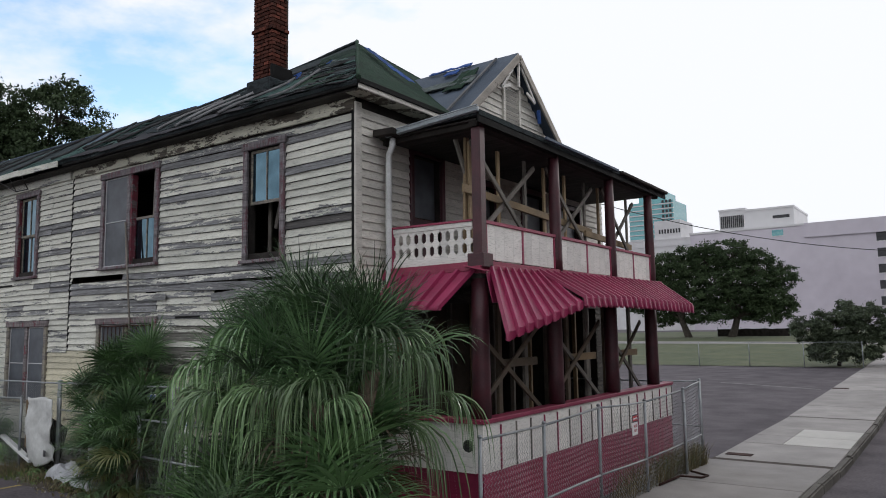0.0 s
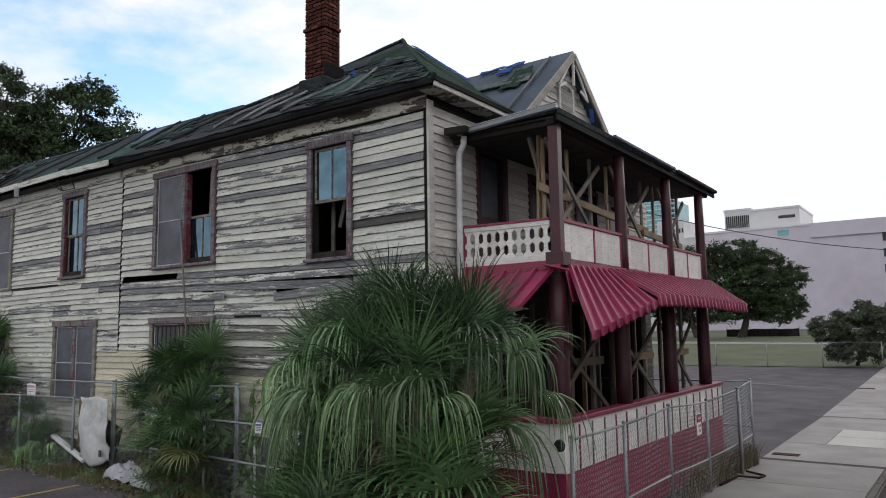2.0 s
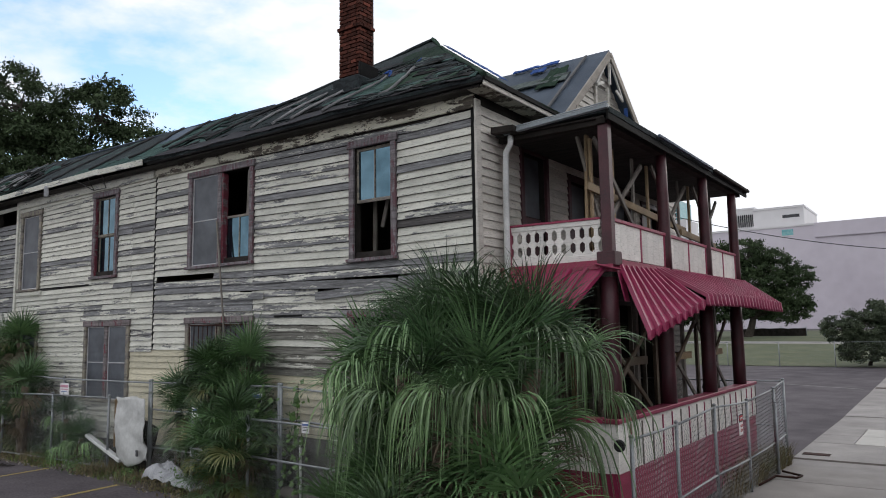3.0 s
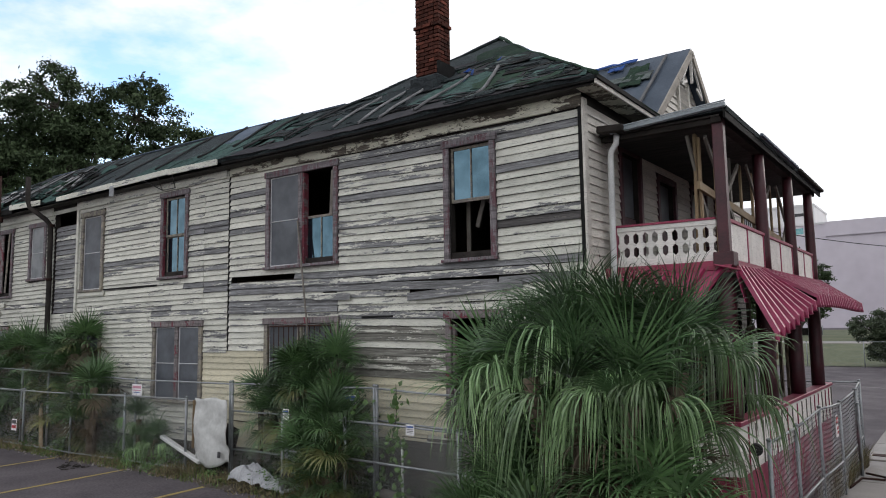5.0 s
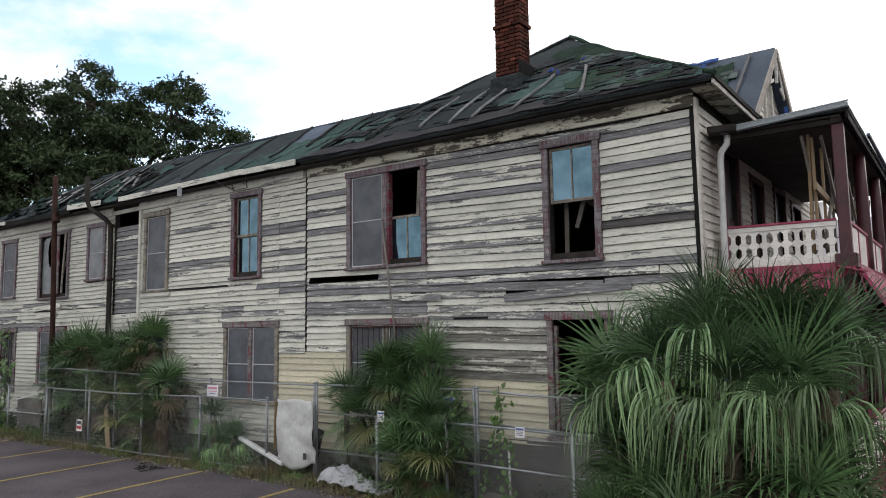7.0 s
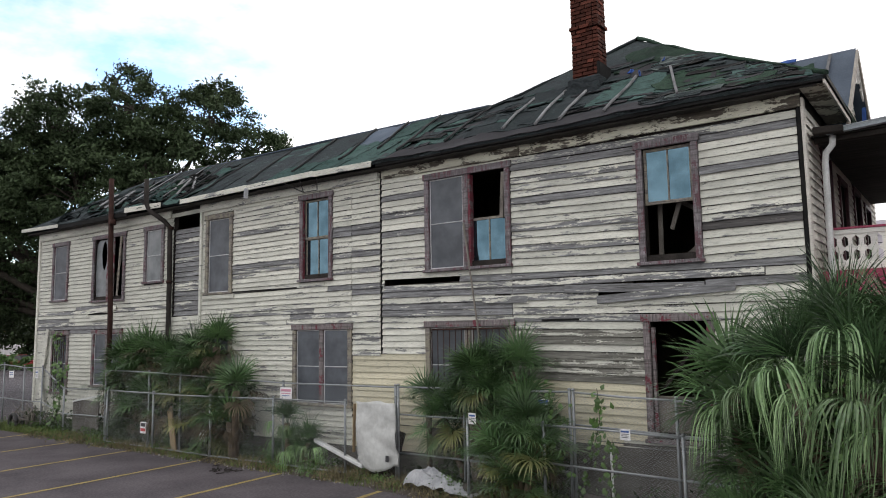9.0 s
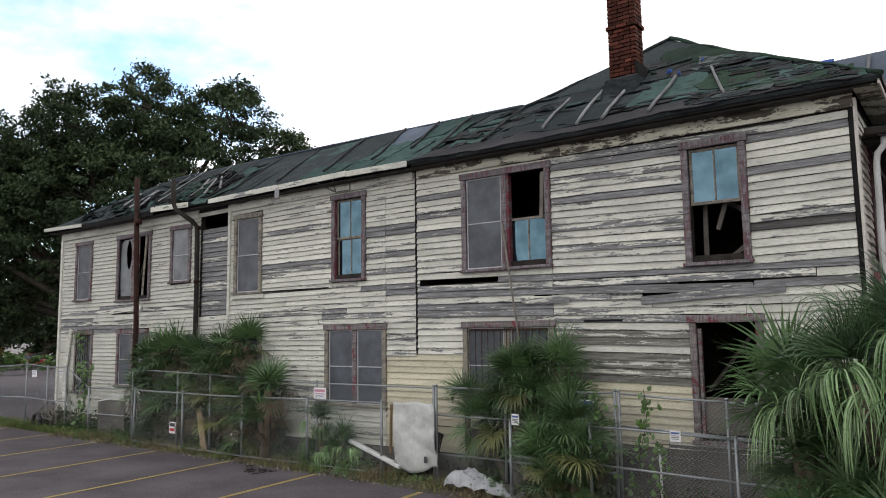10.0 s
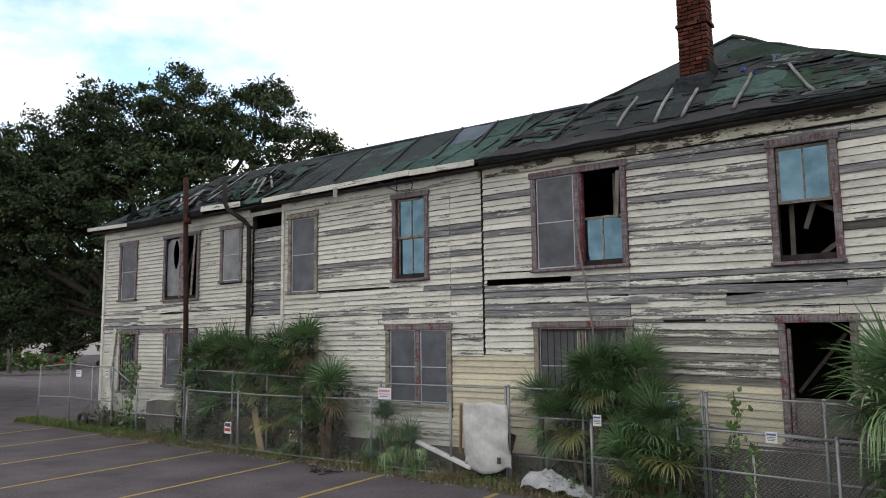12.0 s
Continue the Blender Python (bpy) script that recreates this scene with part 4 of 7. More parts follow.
part("porch_beam", bar((PX + 0.03, PY0 - 0.1, 3.29), (PX + 0.03, 7.4, 3.31), 0.10, 0.17), m_red, house, "crimson porch beam")
part("porch_beam", bar((0.02, PY0 - 0.05, 3.27), (PX + 0.08, PY0 - 0.05, 3.29), 0.08, 0.15), m_red, house)
part("porch_beam", bar((PX, PY0 - 0.1, Z_PROOF - 0.035), (PX, 7.5, Z_PROOF - 0.035), 0.13, 0.075), m_dark, house)
part("porch_beam", bar((0.02, PY0, Z_PROOF - 0.035), (PX + 0.06, PY0, Z_PROOF - 0.035), 0.10, 0.07), m_dark, house)
# side balustrade of sawn flat balusters
bal = part("balustrade", bar((0.13, PY0, 3.925), (PX - 0.09, PY0, 3.915), 0.08, 0.03), m_red, house, "white sawn balustrade with crimson rail")
part("top_rail", bar((0.17, PY0, 3.875), (PX - 0.09, PY0, 3.868), 0.05, 0.065), m_white, bal)
part("bottom_rail", bar((0.17, PY0, 3.405), (PX - 0.09, PY0, 3.40), 0.05, 0.09), m_white, bal)
part("end_post", block(0.13, 0.175, PY0 - 0.04, PY0 + 0.04, 3.33, 3.91), m_red, bal)
bm = bmesh.new()
prof = [(0.0, 0.0655), (0.03, 0.0655), (0.065, 0.028), (0.15, 0.028), (0.18, 0.0655), (0.215, 0.0655), (0.245, 0.028), (0.335, 0.028), (0.37, 0.0655), (0.40, 0.0655)]
rows_v = [[bm.verts.new((s * hw, yy, z)) for s, yy in ((-1, -0.011), (1, -0.011), (1, 0.011), (-1, 0.011))] for z, hw in prof]
for a, b in zip(rows_v, rows_v[1:]):
    for i in range(4):
        bm.faces.new((a[i], a[(i + 1) % 4], b[(i + 1) % 4], b[i]))
bal_me = to_mesh(bm, "baluster", m_white)
for k in range(10):
    piece("baluster", bal_me, bal, Matrix.Translation((0.235 + 0.134 * k, PY0, 3.448)))
# knee wall below
knee = part("knee_wall", block(PX - 0.02, PX + 0.05, PY0 - 0.1, 7.72, -0.45, 1.30, 0), m_dark, house, "white and crimson boarded porch wall")
part("cap", block(PX - 0.10, PX + 0.11, PY0 - 0.16, 7.76, 1.302, 1.36, 0.008), m_redboard, knee)
y = PY0 - 0.1
while y < 7.7:
    e = min(y + 0.405, 7.72)
    part("plank", block(PX + 0.052, PX + 0.072, y + 0.002, e - 0.002, 0.69, 1.30, 0.003), m_white, knee)
    part("stile", block(PX + 0.073, PX + 0.088, e - 0.013, e + 0.013, 0.70, 1.26, 0.002), m_redboard if rnd.random() < 0.5 else m_oldlumber, knee)
    y = e
rb = board_mesh(m_redboard, 0.135)
for r in range(8):
    piece("board", rb, knee, Matrix.Translation((PX + 0.05, 4.11, -0.42 + 0.139 * r)) @ Matrix.Rotation(math.pi / 2, 4, "Z") @ Matrix.Diagonal((7.22, 0.4, 1, 1)))
part("corner_board", block(PX - 0.032, PX + 0.078, PY0 - 0.128, PY0 - 0.101, 0.70, 1.30, 0.003), m_white, knee)
part("corner_board", block(PX - 0.032, PX + 0.078, PY0 - 0.128, PY0 - 0.101, -0.45, 0.697, 0.003), m_redboard, knee)
knee_s = part("knee_wall", block(0.03, PX - 0.03, PY0 - 0.1, PY0 - 0.04, -0.45, 1.30, 0), m_dark, house)
part("cap", block(0.03, PX - 0.11, PY0 - 0.16, PY0 + 0.05, 1.302, 1.36, 0.008), m_redboard, knee_s)
for i in range(4):
    part("plank", block(0.04 + i * 0.385, 0.42 + i * 0.385, PY0 - 0.125, PY0 - 0.105, 0.69, 1.30, 0.003), m_white, knee_s)
for r in range(8):
    piece("board", rb, knee_s, Matrix.Translation((0.80, PY0 - 0.10, -0.42 + 0.139 * r)) @ Matrix.Diagonal((1.6, 0.4, 1, 1)))

# porch roof
part("porch_roof", sheet_between((PX + 0.16, 0.42, 5.33), (PX + 0.16, 7.74, 5.33), (0.0, 6.9, 5.50), (0.0, 1.3, 5.46), 16, 4, 0.02, 12.0, 0, 0.07), m_felt, house, "low porch roof of black felt")
part("porch_roof", sheet_between((0.05, 0.42, 5.27), (PX + 0.16, 0.42, 5.33), (0.0, 1.3, 5.46), (0.0, 1.25, 5.46), 6, 4, 0.01, 13.0, 0, 0.06), m_felt, house)
part("porch_roof", sheet_between((PX + 0.16, 7.74, 5.33), (0.0, 7.74, 5.33), (0.0, 6.95, 5.50), (0.0, 6.9, 5.50), 6, 4, 0.02, 14.0, 0, 0.06), m_felt, house)
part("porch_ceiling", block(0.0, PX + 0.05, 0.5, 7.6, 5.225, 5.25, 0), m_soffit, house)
part("fascia", bar((PX + 0.13, 0.42, 5.24), (PX + 0.13, 7.74, 5.24), 0.03, 0.15), m_tar_shade, house)
part("gutter", bar((0.20, 0.40, 5.235), (PX + 0.16, 0.40, 5.335), 0.06, 0.07, 0.012), m_pgutter, house, "dented pale metal gutter")
part("gutter_lip", bar((0.22, 0.362, 5.275), (PX + 0.17, 0.362, 5.375), 0.02, 0.016, 0.004), m_pgutter, house)
part("gutter_lip", bar((0.22, 0.366, 5.215), (PX + 0.15, 0.366, 5.312), 0.014, 0.012, 0.004), m_pgutter, house)
part("gutter", bar((PX + 0.2, 2.2, 5.31), (PX + 0.2, 5.0, 5.30), 0.045, 0.045, 0.006), m_slate, house, "grey metal gutter")
part("gutter", bar((PX + 0.19, 5.2, 5.30), (PX + 0.19, 7.7, 5.28), 0.06, 0.06, 0.012), m_dark, house)
part("gutter", bar((0.05, 0.36, 5.27), (0.42, 0.36, 5.25), 0.16, 0.10, 0.012), m_dark, house, "broken dark gutter end")
bm = bmesh.new()
tube(bm, [(0.27, 0.47, 5.2), (0.26, 0.47, 5.08), (0.17, 0.50, 4.98), (0.15, 0.52, 4.85), (0.14, 0.52, 4.0), (0.13, 0.53, 2.4), (0.13, 0.53, 0.2)], 0.044, 12)
part("downspout", bm, m_gutter, house, "white round downspout, stained")

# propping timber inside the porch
m_darklumber = material("dark_brown_lumber", (0.045, 0.035, 0.026), (0.13, 0.10, 0.07), 2.5, 60, 0.8, jumble=40, vary=0.3)


def prop(p, q, w=0.07, d=0.035, mat=m_lumber):
    part("brace", bar(p, q, w, d, 0.003, (1, 0, 0)), mat, house, "rough propping timber")


for ya, yb in zip(POST_Y, POST_Y[1:]):
    a, b, xi = ya + 0.15, yb - 0.15, PX - 0.22
    prop((xi, a, 5.05), (xi, b, 3.55), mat=m_oldlumber)
    prop((xi - 0.05, a, 3.6), (xi - 0.05, b, 5.0), mat=m_oldlumber)
    for f in (0.1, 0.5, 0.92):
        prop((xi - 0.14, a + f * (b - a), Z_DECK), (xi - 0.14, a + f * (b - a), 5.1), mat=m_lumber if f < 0.6 else m_oldlumber)
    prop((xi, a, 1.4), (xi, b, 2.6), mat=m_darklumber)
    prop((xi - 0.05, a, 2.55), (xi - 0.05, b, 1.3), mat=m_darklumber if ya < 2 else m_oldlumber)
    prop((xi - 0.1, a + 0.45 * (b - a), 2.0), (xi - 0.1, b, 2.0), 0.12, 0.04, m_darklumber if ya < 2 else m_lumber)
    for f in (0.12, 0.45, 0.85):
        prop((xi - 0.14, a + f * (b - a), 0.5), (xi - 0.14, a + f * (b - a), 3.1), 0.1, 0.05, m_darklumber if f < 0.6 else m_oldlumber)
prop((1.28, 0.72, 4.40), (1.26, 4.95, 4.22), 0.11, 0.04)
prop((1.30, 4.6, 4.16), (1.26, 6.9, 4.10), 0.11, 0.04)
prop((1.18, 0.9, Z_DECK), (1.20, 0.95, 5.15), 0.09, 0.04)
prop((1.15, 0.75, 5.1), (1.3, 1.4, 3.4), mat=m_oldlumber)

# crimson pan awning
def awning_strip(a0, a1, b0, b1, drop=0.13):
    """One folded pan, from the top edge a0-a1 to the lower edge b0-b1, with a raised rib and a hanging tab."""
    a0, a1, b0, b1 = map(Vector, (a0, a1, b0, b1))
    n = (a1 - a0).cross(b0 - a0).normalized()
    if n.z < 0:
        n = -n
    bm = bmesh.new()
    rows = []
    out = (b0 - a0)
    out.z = 0
    out.normalize()
    for k, (p, q) in enumerate(((a0, a1), (a0.lerp(b0, 0.5), a1.lerp(b1, 0.5)), (b0, b1), (b0 + Vector((0, 0, -drop * 0.8)), b1 + Vector((0, 0, -drop * 0.8))), (b0.lerp(b1, 0.2) + Vector((0, 0, -drop)), b0.lerp(b1, 0.85) + Vector((0, 0, -drop))))):
        nn = n if k < 3 else out
        rows.append([bm.verts.new(p.lerp(q, t) + nn * hh) for t, hh in ((0, 0), (0.05, 0.045), (0.24, 0.045), (0.30, 0.0), (1.0, 0.0))])
    for r0, r1 in zip(rows, rows[1:]):
        for i in range(4):
            bm.faces.new((r0[i], r0[i + 1], r1[i + 1], r1[i]))
    geo = bmesh.ops.extrude_face_region(bm, geom=bm.faces[:])
    bmesh.ops.translate(bm, vec=-n * 0.006, verts=[v for v in geo["geom"] if isinstance(v, bmesh.types.BMVert)])
    bmesh.ops.recalc_face_normals(bm, faces=bm.faces)
    return bm


aw = part("awning", bar((PX + 0.10, 0.66, 3.285), (PX + 0.10, 7.32, 3.37), 0.05, 0.06), m_red, house, "crimson ribbed metal awning, torn at one end")
# torn end, hanging lower
for k in range(9):
    t0, t1 = k / 9, (k + 1) / 9
    top = lambda t: (PX + 0.10, 0.68 + 1.62 * t, 3.28 + 0.02 * t)
    low = lambda t: (2.22 + 0.18 * t, 0.18 + 1.82 * t, 2.43 + 0.42 * t)
    part("pan", awning_strip(top(t0), top(t1), low(t0), low(t1), 0.10), m_awning, aw)
N_PAN = 24
for k in range(N_PAN):
    t0, t1 = k / N_PAN, (k + 1) / N_PAN
    top = lambda t: (PX + 0.10, 2.02 + 5.28 * t, 3.31 + 0.06 * t)
    low = lambda t: (2.40, 2.02 + 5.10 * t, 2.90 + 0.0 * t + 0.02 * math.sin(5 * t))
    part("pan", awning_strip(top(t0), top(t1), low(t0), low(t1), 0.13), m_awning, aw)
aws = part("awning", bar((0.2, PY0 - 0.12, 3.25), (PX + 0.10, PY0 - 0.12, 3.27), 0.05, 0.06), m_red, house, "crimson metal side awning")
for k in range(6):
    t0, t1 = k / 6, (k + 1) / 6
    top = lambda t: (0.22 + 1.40 * t, PY0 - 0.13, 3.24)
    low = lambda t: (0.20 + 1.16 * t, 0.06, 2.80 - 0.04 * t)
    part("pan", awning_strip(top(t1), top(t0), low(t1), low(t0), 0.03), m_awning, aws)
part("torn_flap", bar((PX + 0.12, 0.62, 3.25), (PX + 0.22, 0.62, 2.82), 0.16, 0.012), m_awning, aw)
part("torn_flap", bar((PX - 0.1, 0.40, 3.30), (PX + 0.2, 0.50, 3.22), 0.16, 0.02), m_red, aw)

# ---- roofing strips, patches, battens, chimney ----
SLOPE = (PEAK[2] - EAVE_Z) / (PEAK[1] - EAVE_Y)
N_SIDE = Vector((0, -SLOPE, 1)).normalized()


def on_roof(x, y, lift=0.0):
    """A point on the long side of the roof."""
    p = Vector((x, y, EAVE_Z + (y - EAVE_Y) * SLOPE))
    k = noise.noise(Vector((p.x * 0.55, p.y * 0.8, 1.0))) * 0.05 + noise.noise(Vector((p.x * 2.3, p.y * 2.3, 8.0))) * 0.0175
    v = (y - EAVE_Y) / (PEAK[1] - EAVE_Y)
    p.z -= DIP * 4 * v * (1 - v) * smooth01((x + 7.4) / 1.2)
    return p + N_SIDE * (k + lift)


def patch(corners, lift, ragged, nu, nv, curl=0.0, seed=0.0):
    """A torn piece of roofing lying on the slope, with a ragged outline and its own thickness."""
    a, b, c, d = [Vector((*p, 0)) for p in corners]
    bm = bmesh.new()
    g = []
    for j in range(nv + 1):
        row = []
        for i in range(nu + 1):
            u, v = i / nu, j / nv
            p = a.lerp(b, u).lerp(d.lerp(c, u), v)
            edge = i in (0, nu) or j in (0, nv)
            if edge:
                p += Vector((noise.noise(Vector((p.x * 4, p.y * 4, seed))), noise.noise(Vector((p.x * 4, p.y * 4, seed + 9))), 0)) * ragged
            up = lift + 0.012 + noise.noise(Vector((p.x * 3, p.y * 3, seed + 3))) * 0.012 + (curl * abs(noise.noise(Vector((p.x * 2.2, p.y * 2.2, seed + 5)))) if edge else 0)
            yy = max(p.y, EAVE_Y - 0.04)
            row.append(on_roof(min(p.x, 0.33 - (yy - EAVE_Y) * 0.908), yy, up))
        g.append(row)
    top = [[bm.verts.new(p) for p in row] for row in g]
    low = [[bm.verts.new(p - N_SIDE * 0.012) for p in row] for row in g]
    for j in range(nv):
        for i in range(nu):
            bm.faces.new((top[j][i], top[j][i + 1], top[j + 1][i + 1], top[j + 1][i]))
    rim = [(0, i) for i in range(nu)] + [(j, nu) for j in range(nv)] + [(nv, i) for i in range(nu, 0, -1)] + [(j, 0) for j in range(nv, 0, -1)]
    for (j0, i0), (j1, i1) in zip(rim, rim[1:] + rim[:1]):
        bm.faces.new((top[j1][i1], top[j0][i0], low[j0][i0], low[j1][i1]))
    return bm


roofing = part("roofing", patch([(-7.4, -0.36), (0.15, -0.36), (-0.1, 0.0), (-7.4, 0.05)], 0.006, 0.05, 40, 2, 0.03, 50), m_bitumen, house, "torn felt strips, patches and battens")
rnd = random.Random(21)
# wing: strips from eave to ridge between the battens
xs = [-18.2, -17.3, -16.5, -15.7, -14.9, -14.1, -13.3, -12.0, -10.5, -9.2, -8.2, -7.4, -6.9]
for k, (a, b) in enumerate(zip(xs, xs[1:])):
    y = -0.34
    ends = sorted(rnd.uniform(0.1, 1.6) for _ in range(2 if k > 4 else 3)) + [1.66]
    for e in ends:
        if e - y < 0.15:
            continue
        mt = rnd.choice((m_green, m_green, m_felt, m_felt, m_slate if a > -10 and y > 0.8 else m_green))
        if a < -14.2 and rnd.random() < 0.35:
            y = e
            continue
        s = 0.16
        part("roof_strip", patch([(a + 0.03 + s * (y - 1), y), (b - 0.03 + s * (y - 1), y), (b - 0.03 + s * (e - 1), e + 0.04), (a + 0.03 + s * (e - 1), e + 0.04)], rnd.uniform(0, 0.012), 0.05 if a > -14 else 0.2, 5, 5, 0.05 if a > -14 else 0.16, k * 3.3 + y), mt, roofing)
        y = e
# main roof: large mossy and green pieces high up, shredded black along the eave
for c, mt, rg, l in ((((-3.3, 0.25), (-2.0, 0.2), (-2.3, 1.5), (-3.3, 1.55)), m_green, 0.12, 0.0), (((-2.3, 0.55), (-0.45, 0.35), (-1.2, 1.1), (-2.2, 1.3)), m_moss, 0.25, 0.01),
                     (((-3.5, 2.1), (-1.8, 2.0), (-2.6, 3.1), (-3.6, 3.3)), m_moss, 0.2, 0.0), (((-6.9, 0.2), (-6.0, 0.1), (-5.9, 1.2), (-6.6, 1.4)), m_green, 0.2, 0.0),
                     (((-5.6, 0.0), (-3.6, -0.1), (-3.7, 0.7), (-5.5, 0.9)), m_felt, 0.15, 0.012), (((-1.7, -0.1), (-0.2, -0.2), (-0.6, 0.35), (-1.6, 0.45)), m_moss, 0.25, 0.02),
                     (((-4.9, 1.0), (-4.3, 1.0), (-4.3, 1.9), (-5.2, 2.0)), m_felt, 0.15, 0.02), (((-3.3, 1.6), (-2.4, 1.55), (-2.6, 2.2), (-3.4, 2.3)), m_bitumen, 0.25, 0.004),
                     (((-2.6, 1.7), (-1.9, 1.6), (-2.2, 2.2), (-2.7, 2.3)), m_pale, 0.25, 0.02)):
    part("roof_patch", patch(c, l, rg, 9, 7, 0.03, c[0][0] * 7), mt, roofing)
for k in range(115):
    x = rnd.uniform(-7.2, -0.2)
    y = rnd.uniform(0.0, min(2.6, 0.2 + 0.9 * min(-x, x + 8.0)))
    if k % 3 == 0:
        x, y = rnd.uniform(-2.3, -0.3), rnd.uniform(-0.33, 0.5)
    elif k % 5 == 0:
        x, y = rnd.uniform(-2.9, -1.9), rnd.uniform(1.5, 2.3)
    w, h = rnd.uniform(0.15, 1.1), rnd.uniform(0.02, 0.16)
    part("shred", patch([(x, y), (x + w, y - rnd.uniform(0, 0.1)), (x + w, y + h), (x + 0.05, y + h)], 0.006 + 0.02 * rnd.random(), 0.09, 7, 3, 0.03, k * 1.7), rnd.choice((m_felt, m_felt, m_green, m_pale, m_tar_shade) if k % 3 == 0 or k % 5 == 0 else (m_felt, m_felt, m_bitumen, m_felt, m_green, m_tar_shade)), roofing)
for k in range(90):
    x, y = rnd.uniform(-20.5, -14.3), rnd.uniform(-0.25, 1.2)
    if x < -18.4 and y > 0.3 + (x + 21.8) * 0.45:
        continue
    w, h = rnd.uniform(0.2, 0.8), rnd.uniform(0.08, 0.3)
    part("shred", patch([(x, y), (x + w, y), (x + w, y + h), (x + 0.05, y + h)], 0.015, 0.14, 4, 3, 0.22, k * 2.9), rnd.choice((m_felt, m_moss, m_green, m_tar_shade, m_felt)), roofing)
for x, y, w in ((-3.1, 1.75, 0.07), (-2.82, 1.5, 0.05), (-2.85, 1.2, 0.04), (-2.55, 2.0, 0.06)):
    part("tarp_scrap", patch([(x, y), (x + w, y), (x + w * 0.8, y + 0.12), (x, y + 0.2)], 0.03, 0.08, 4, 4, 0.08, x * 5), m_blue, roofing)
# battens
for xa, ya, xb, yb in ((-2.25, 1.57, -1.63, -0.1), (-2.85, 1.52, -2.75, -0.2), (-3.72, 1.3, -3.57, -0.1), (-4.26, 1.6, -4.02, -0.1), (-4.92, 1.55, -4.71, 0.0), (-6.05, 1.74, -5.96, 0.0), (-7.3, 1.72, -7.1, 0.0),
                       (-9.15, 1.74, -8.85, 0.2), (-10.42, 1.74, -10.05, 0.0), (-12.0, 1.74, -11.43, -0.1), (-13.3, 1.74, -13.2, 0.0), (-14.3, 1.74, -13.9, 0.0), (-15.3, 1.75, -14.6, -0.1), (-16.5, 1.75, -15.8, 0.1), (-17.6, 1.75, -17.0, 0.3), (-8.2, 1.74, -7.95, 0.4)):
    n = 8
    bm = bmesh.new()
    pts = [on_roof(xa + (xb - xa) * i / n, ya + (yb - ya) * i / n, 0.05) for i in range(n + 1)]
    tube(bm, pts, 0.029, 4)
    part("batten", bm, m_batten if xa > -5.5 else m_dbatten, roofing)
for k in range(7):
    x = rnd.uniform(-19.5, -14.5)
    part("batten", bar(on_roof(x, 1.0, 0.1), on_roof(x + rnd.uniform(0.2, 1.2), rnd.uniform(-0.2, 0.3), 0.12), 0.05, 0.03), m_batten, roofing)
# black patches laid on the wing roof for the darkness in its holes
for k in range(34):
    x, y = rnd.uniform(-19.0, -14.0), rnd.uniform(-0.2, 1.35)
    if x < -18.2 and y > 0.5:
        continue
    w, h = rnd.uniform(0.2, 0.6), rnd.uniform(0.08, 0.3)
    part("hole_edge", patch([(x, y), (x + w, y), (x + w, y + h), (x + 0.05, y + h)], 0.03, 0.18, 5, 4, 0.12, k * 4.1), m_tar_shade, roofing)
for k in range(8):
    x, e = -17.9 + 0.52 * k + rnd.uniform(-0.2, 0.2), rnd.uniform(-0.2, 0.6)
    part("batten", bar(on_roof(x, 1.68, 0.13), on_roof(x + (1.68 - e) * rnd.uniform(0.25, 0.4), e, 0.13), 0.03, 0.02), rnd.choice((m_batten, m_dbatten, m_dbatten)), roofing)
part("ridge_cap", pipe([(-18.3, RIDGE_Y, RIDGE_Z + 0.11), (-12, RIDGE_Y, RIDGE_Z + 0.06), (-6.1, RIDGE_Y, RIDGE_Z - 0.02)], 0.022, 6), m_slate, roofing)
bm = bmesh.new()
pts = [Vector(PEAK).lerp(Vector(CF), i / 14) - Vector((0, 0, DIP * 4 * i / 14 * (1 - i / 14))) for i in range(15)]
tube(bm, [p + Vector((0, 0, 0.02 + 0.05 * noise.noise(p * 1.3))) for p in pts], [0.03 + 0.03 * abs(noise.noise(p * 2.0)) for p in pts], 6)
part("hip_cap", bm, m_moss, roofing)
pts = [Vector(PEAK).lerp(Vector(CB), i / 14) - Vector((0, 0, DIP * 4 * i / 14 * (1 - i / 14))) for i in range(10)]
part("hip_cap", pipe([p + Vector((0, 0, 0.02 + 0.03 * noise.noise(p * 1.3))) for p in pts], 0.035, 6), m_felt, roofing)
# blue tarp strip on the front slope
for ya, xa, yb, xb in ((3.85, -3.2, 3.1, -1.9), (3.1, -1.95, 2.75, -1.15)):
    bm = bmesh.new()
    g = []
    for i in range(13):
        t = i / 12
        x, y = xa + (xb - xa) * t, ya + (yb - ya) * t
        g.append([bm.verts.new((x + 0.02 * j, y + (j - 1) * (0.07 + 0.05 * noise.noise(Vector((i * 0.9, j, xa)))), PEAK[2] - (x - PEAK[0]) * 0.728 + 0.05 + 0.03 * noise.noise(Vector((i * 1.3, j * 2, 5))))) for j in range(3)])
    for r0, r1 in zip(g, g[1:]):
        for j in range(2):
            bm.faces.new((r0[j], r1[j], r1[j + 1], r0[j + 1]))
    geo = bmesh.ops.extrude_face_region(bm, geom=bm.faces[:])
    bmesh.ops.translate(bm, vec=(0, 0, -0.01), verts=[v for v in geo["geom"] if isinstance(v, bmesh.types.BMVert)])
    part("tarp_scrap", bm, m_blue, roofing)
# scraps on the gable slope
def on_gable(x, t, lift):
    lo, hi = Vector((0, gy0, gz)), Vector((0, 4.18, 7.62))
    p = lo.lerp(hi, t)
    return Vector((x, p.y, p.z)) + Vector((0, -0.65, 0.76)) * lift


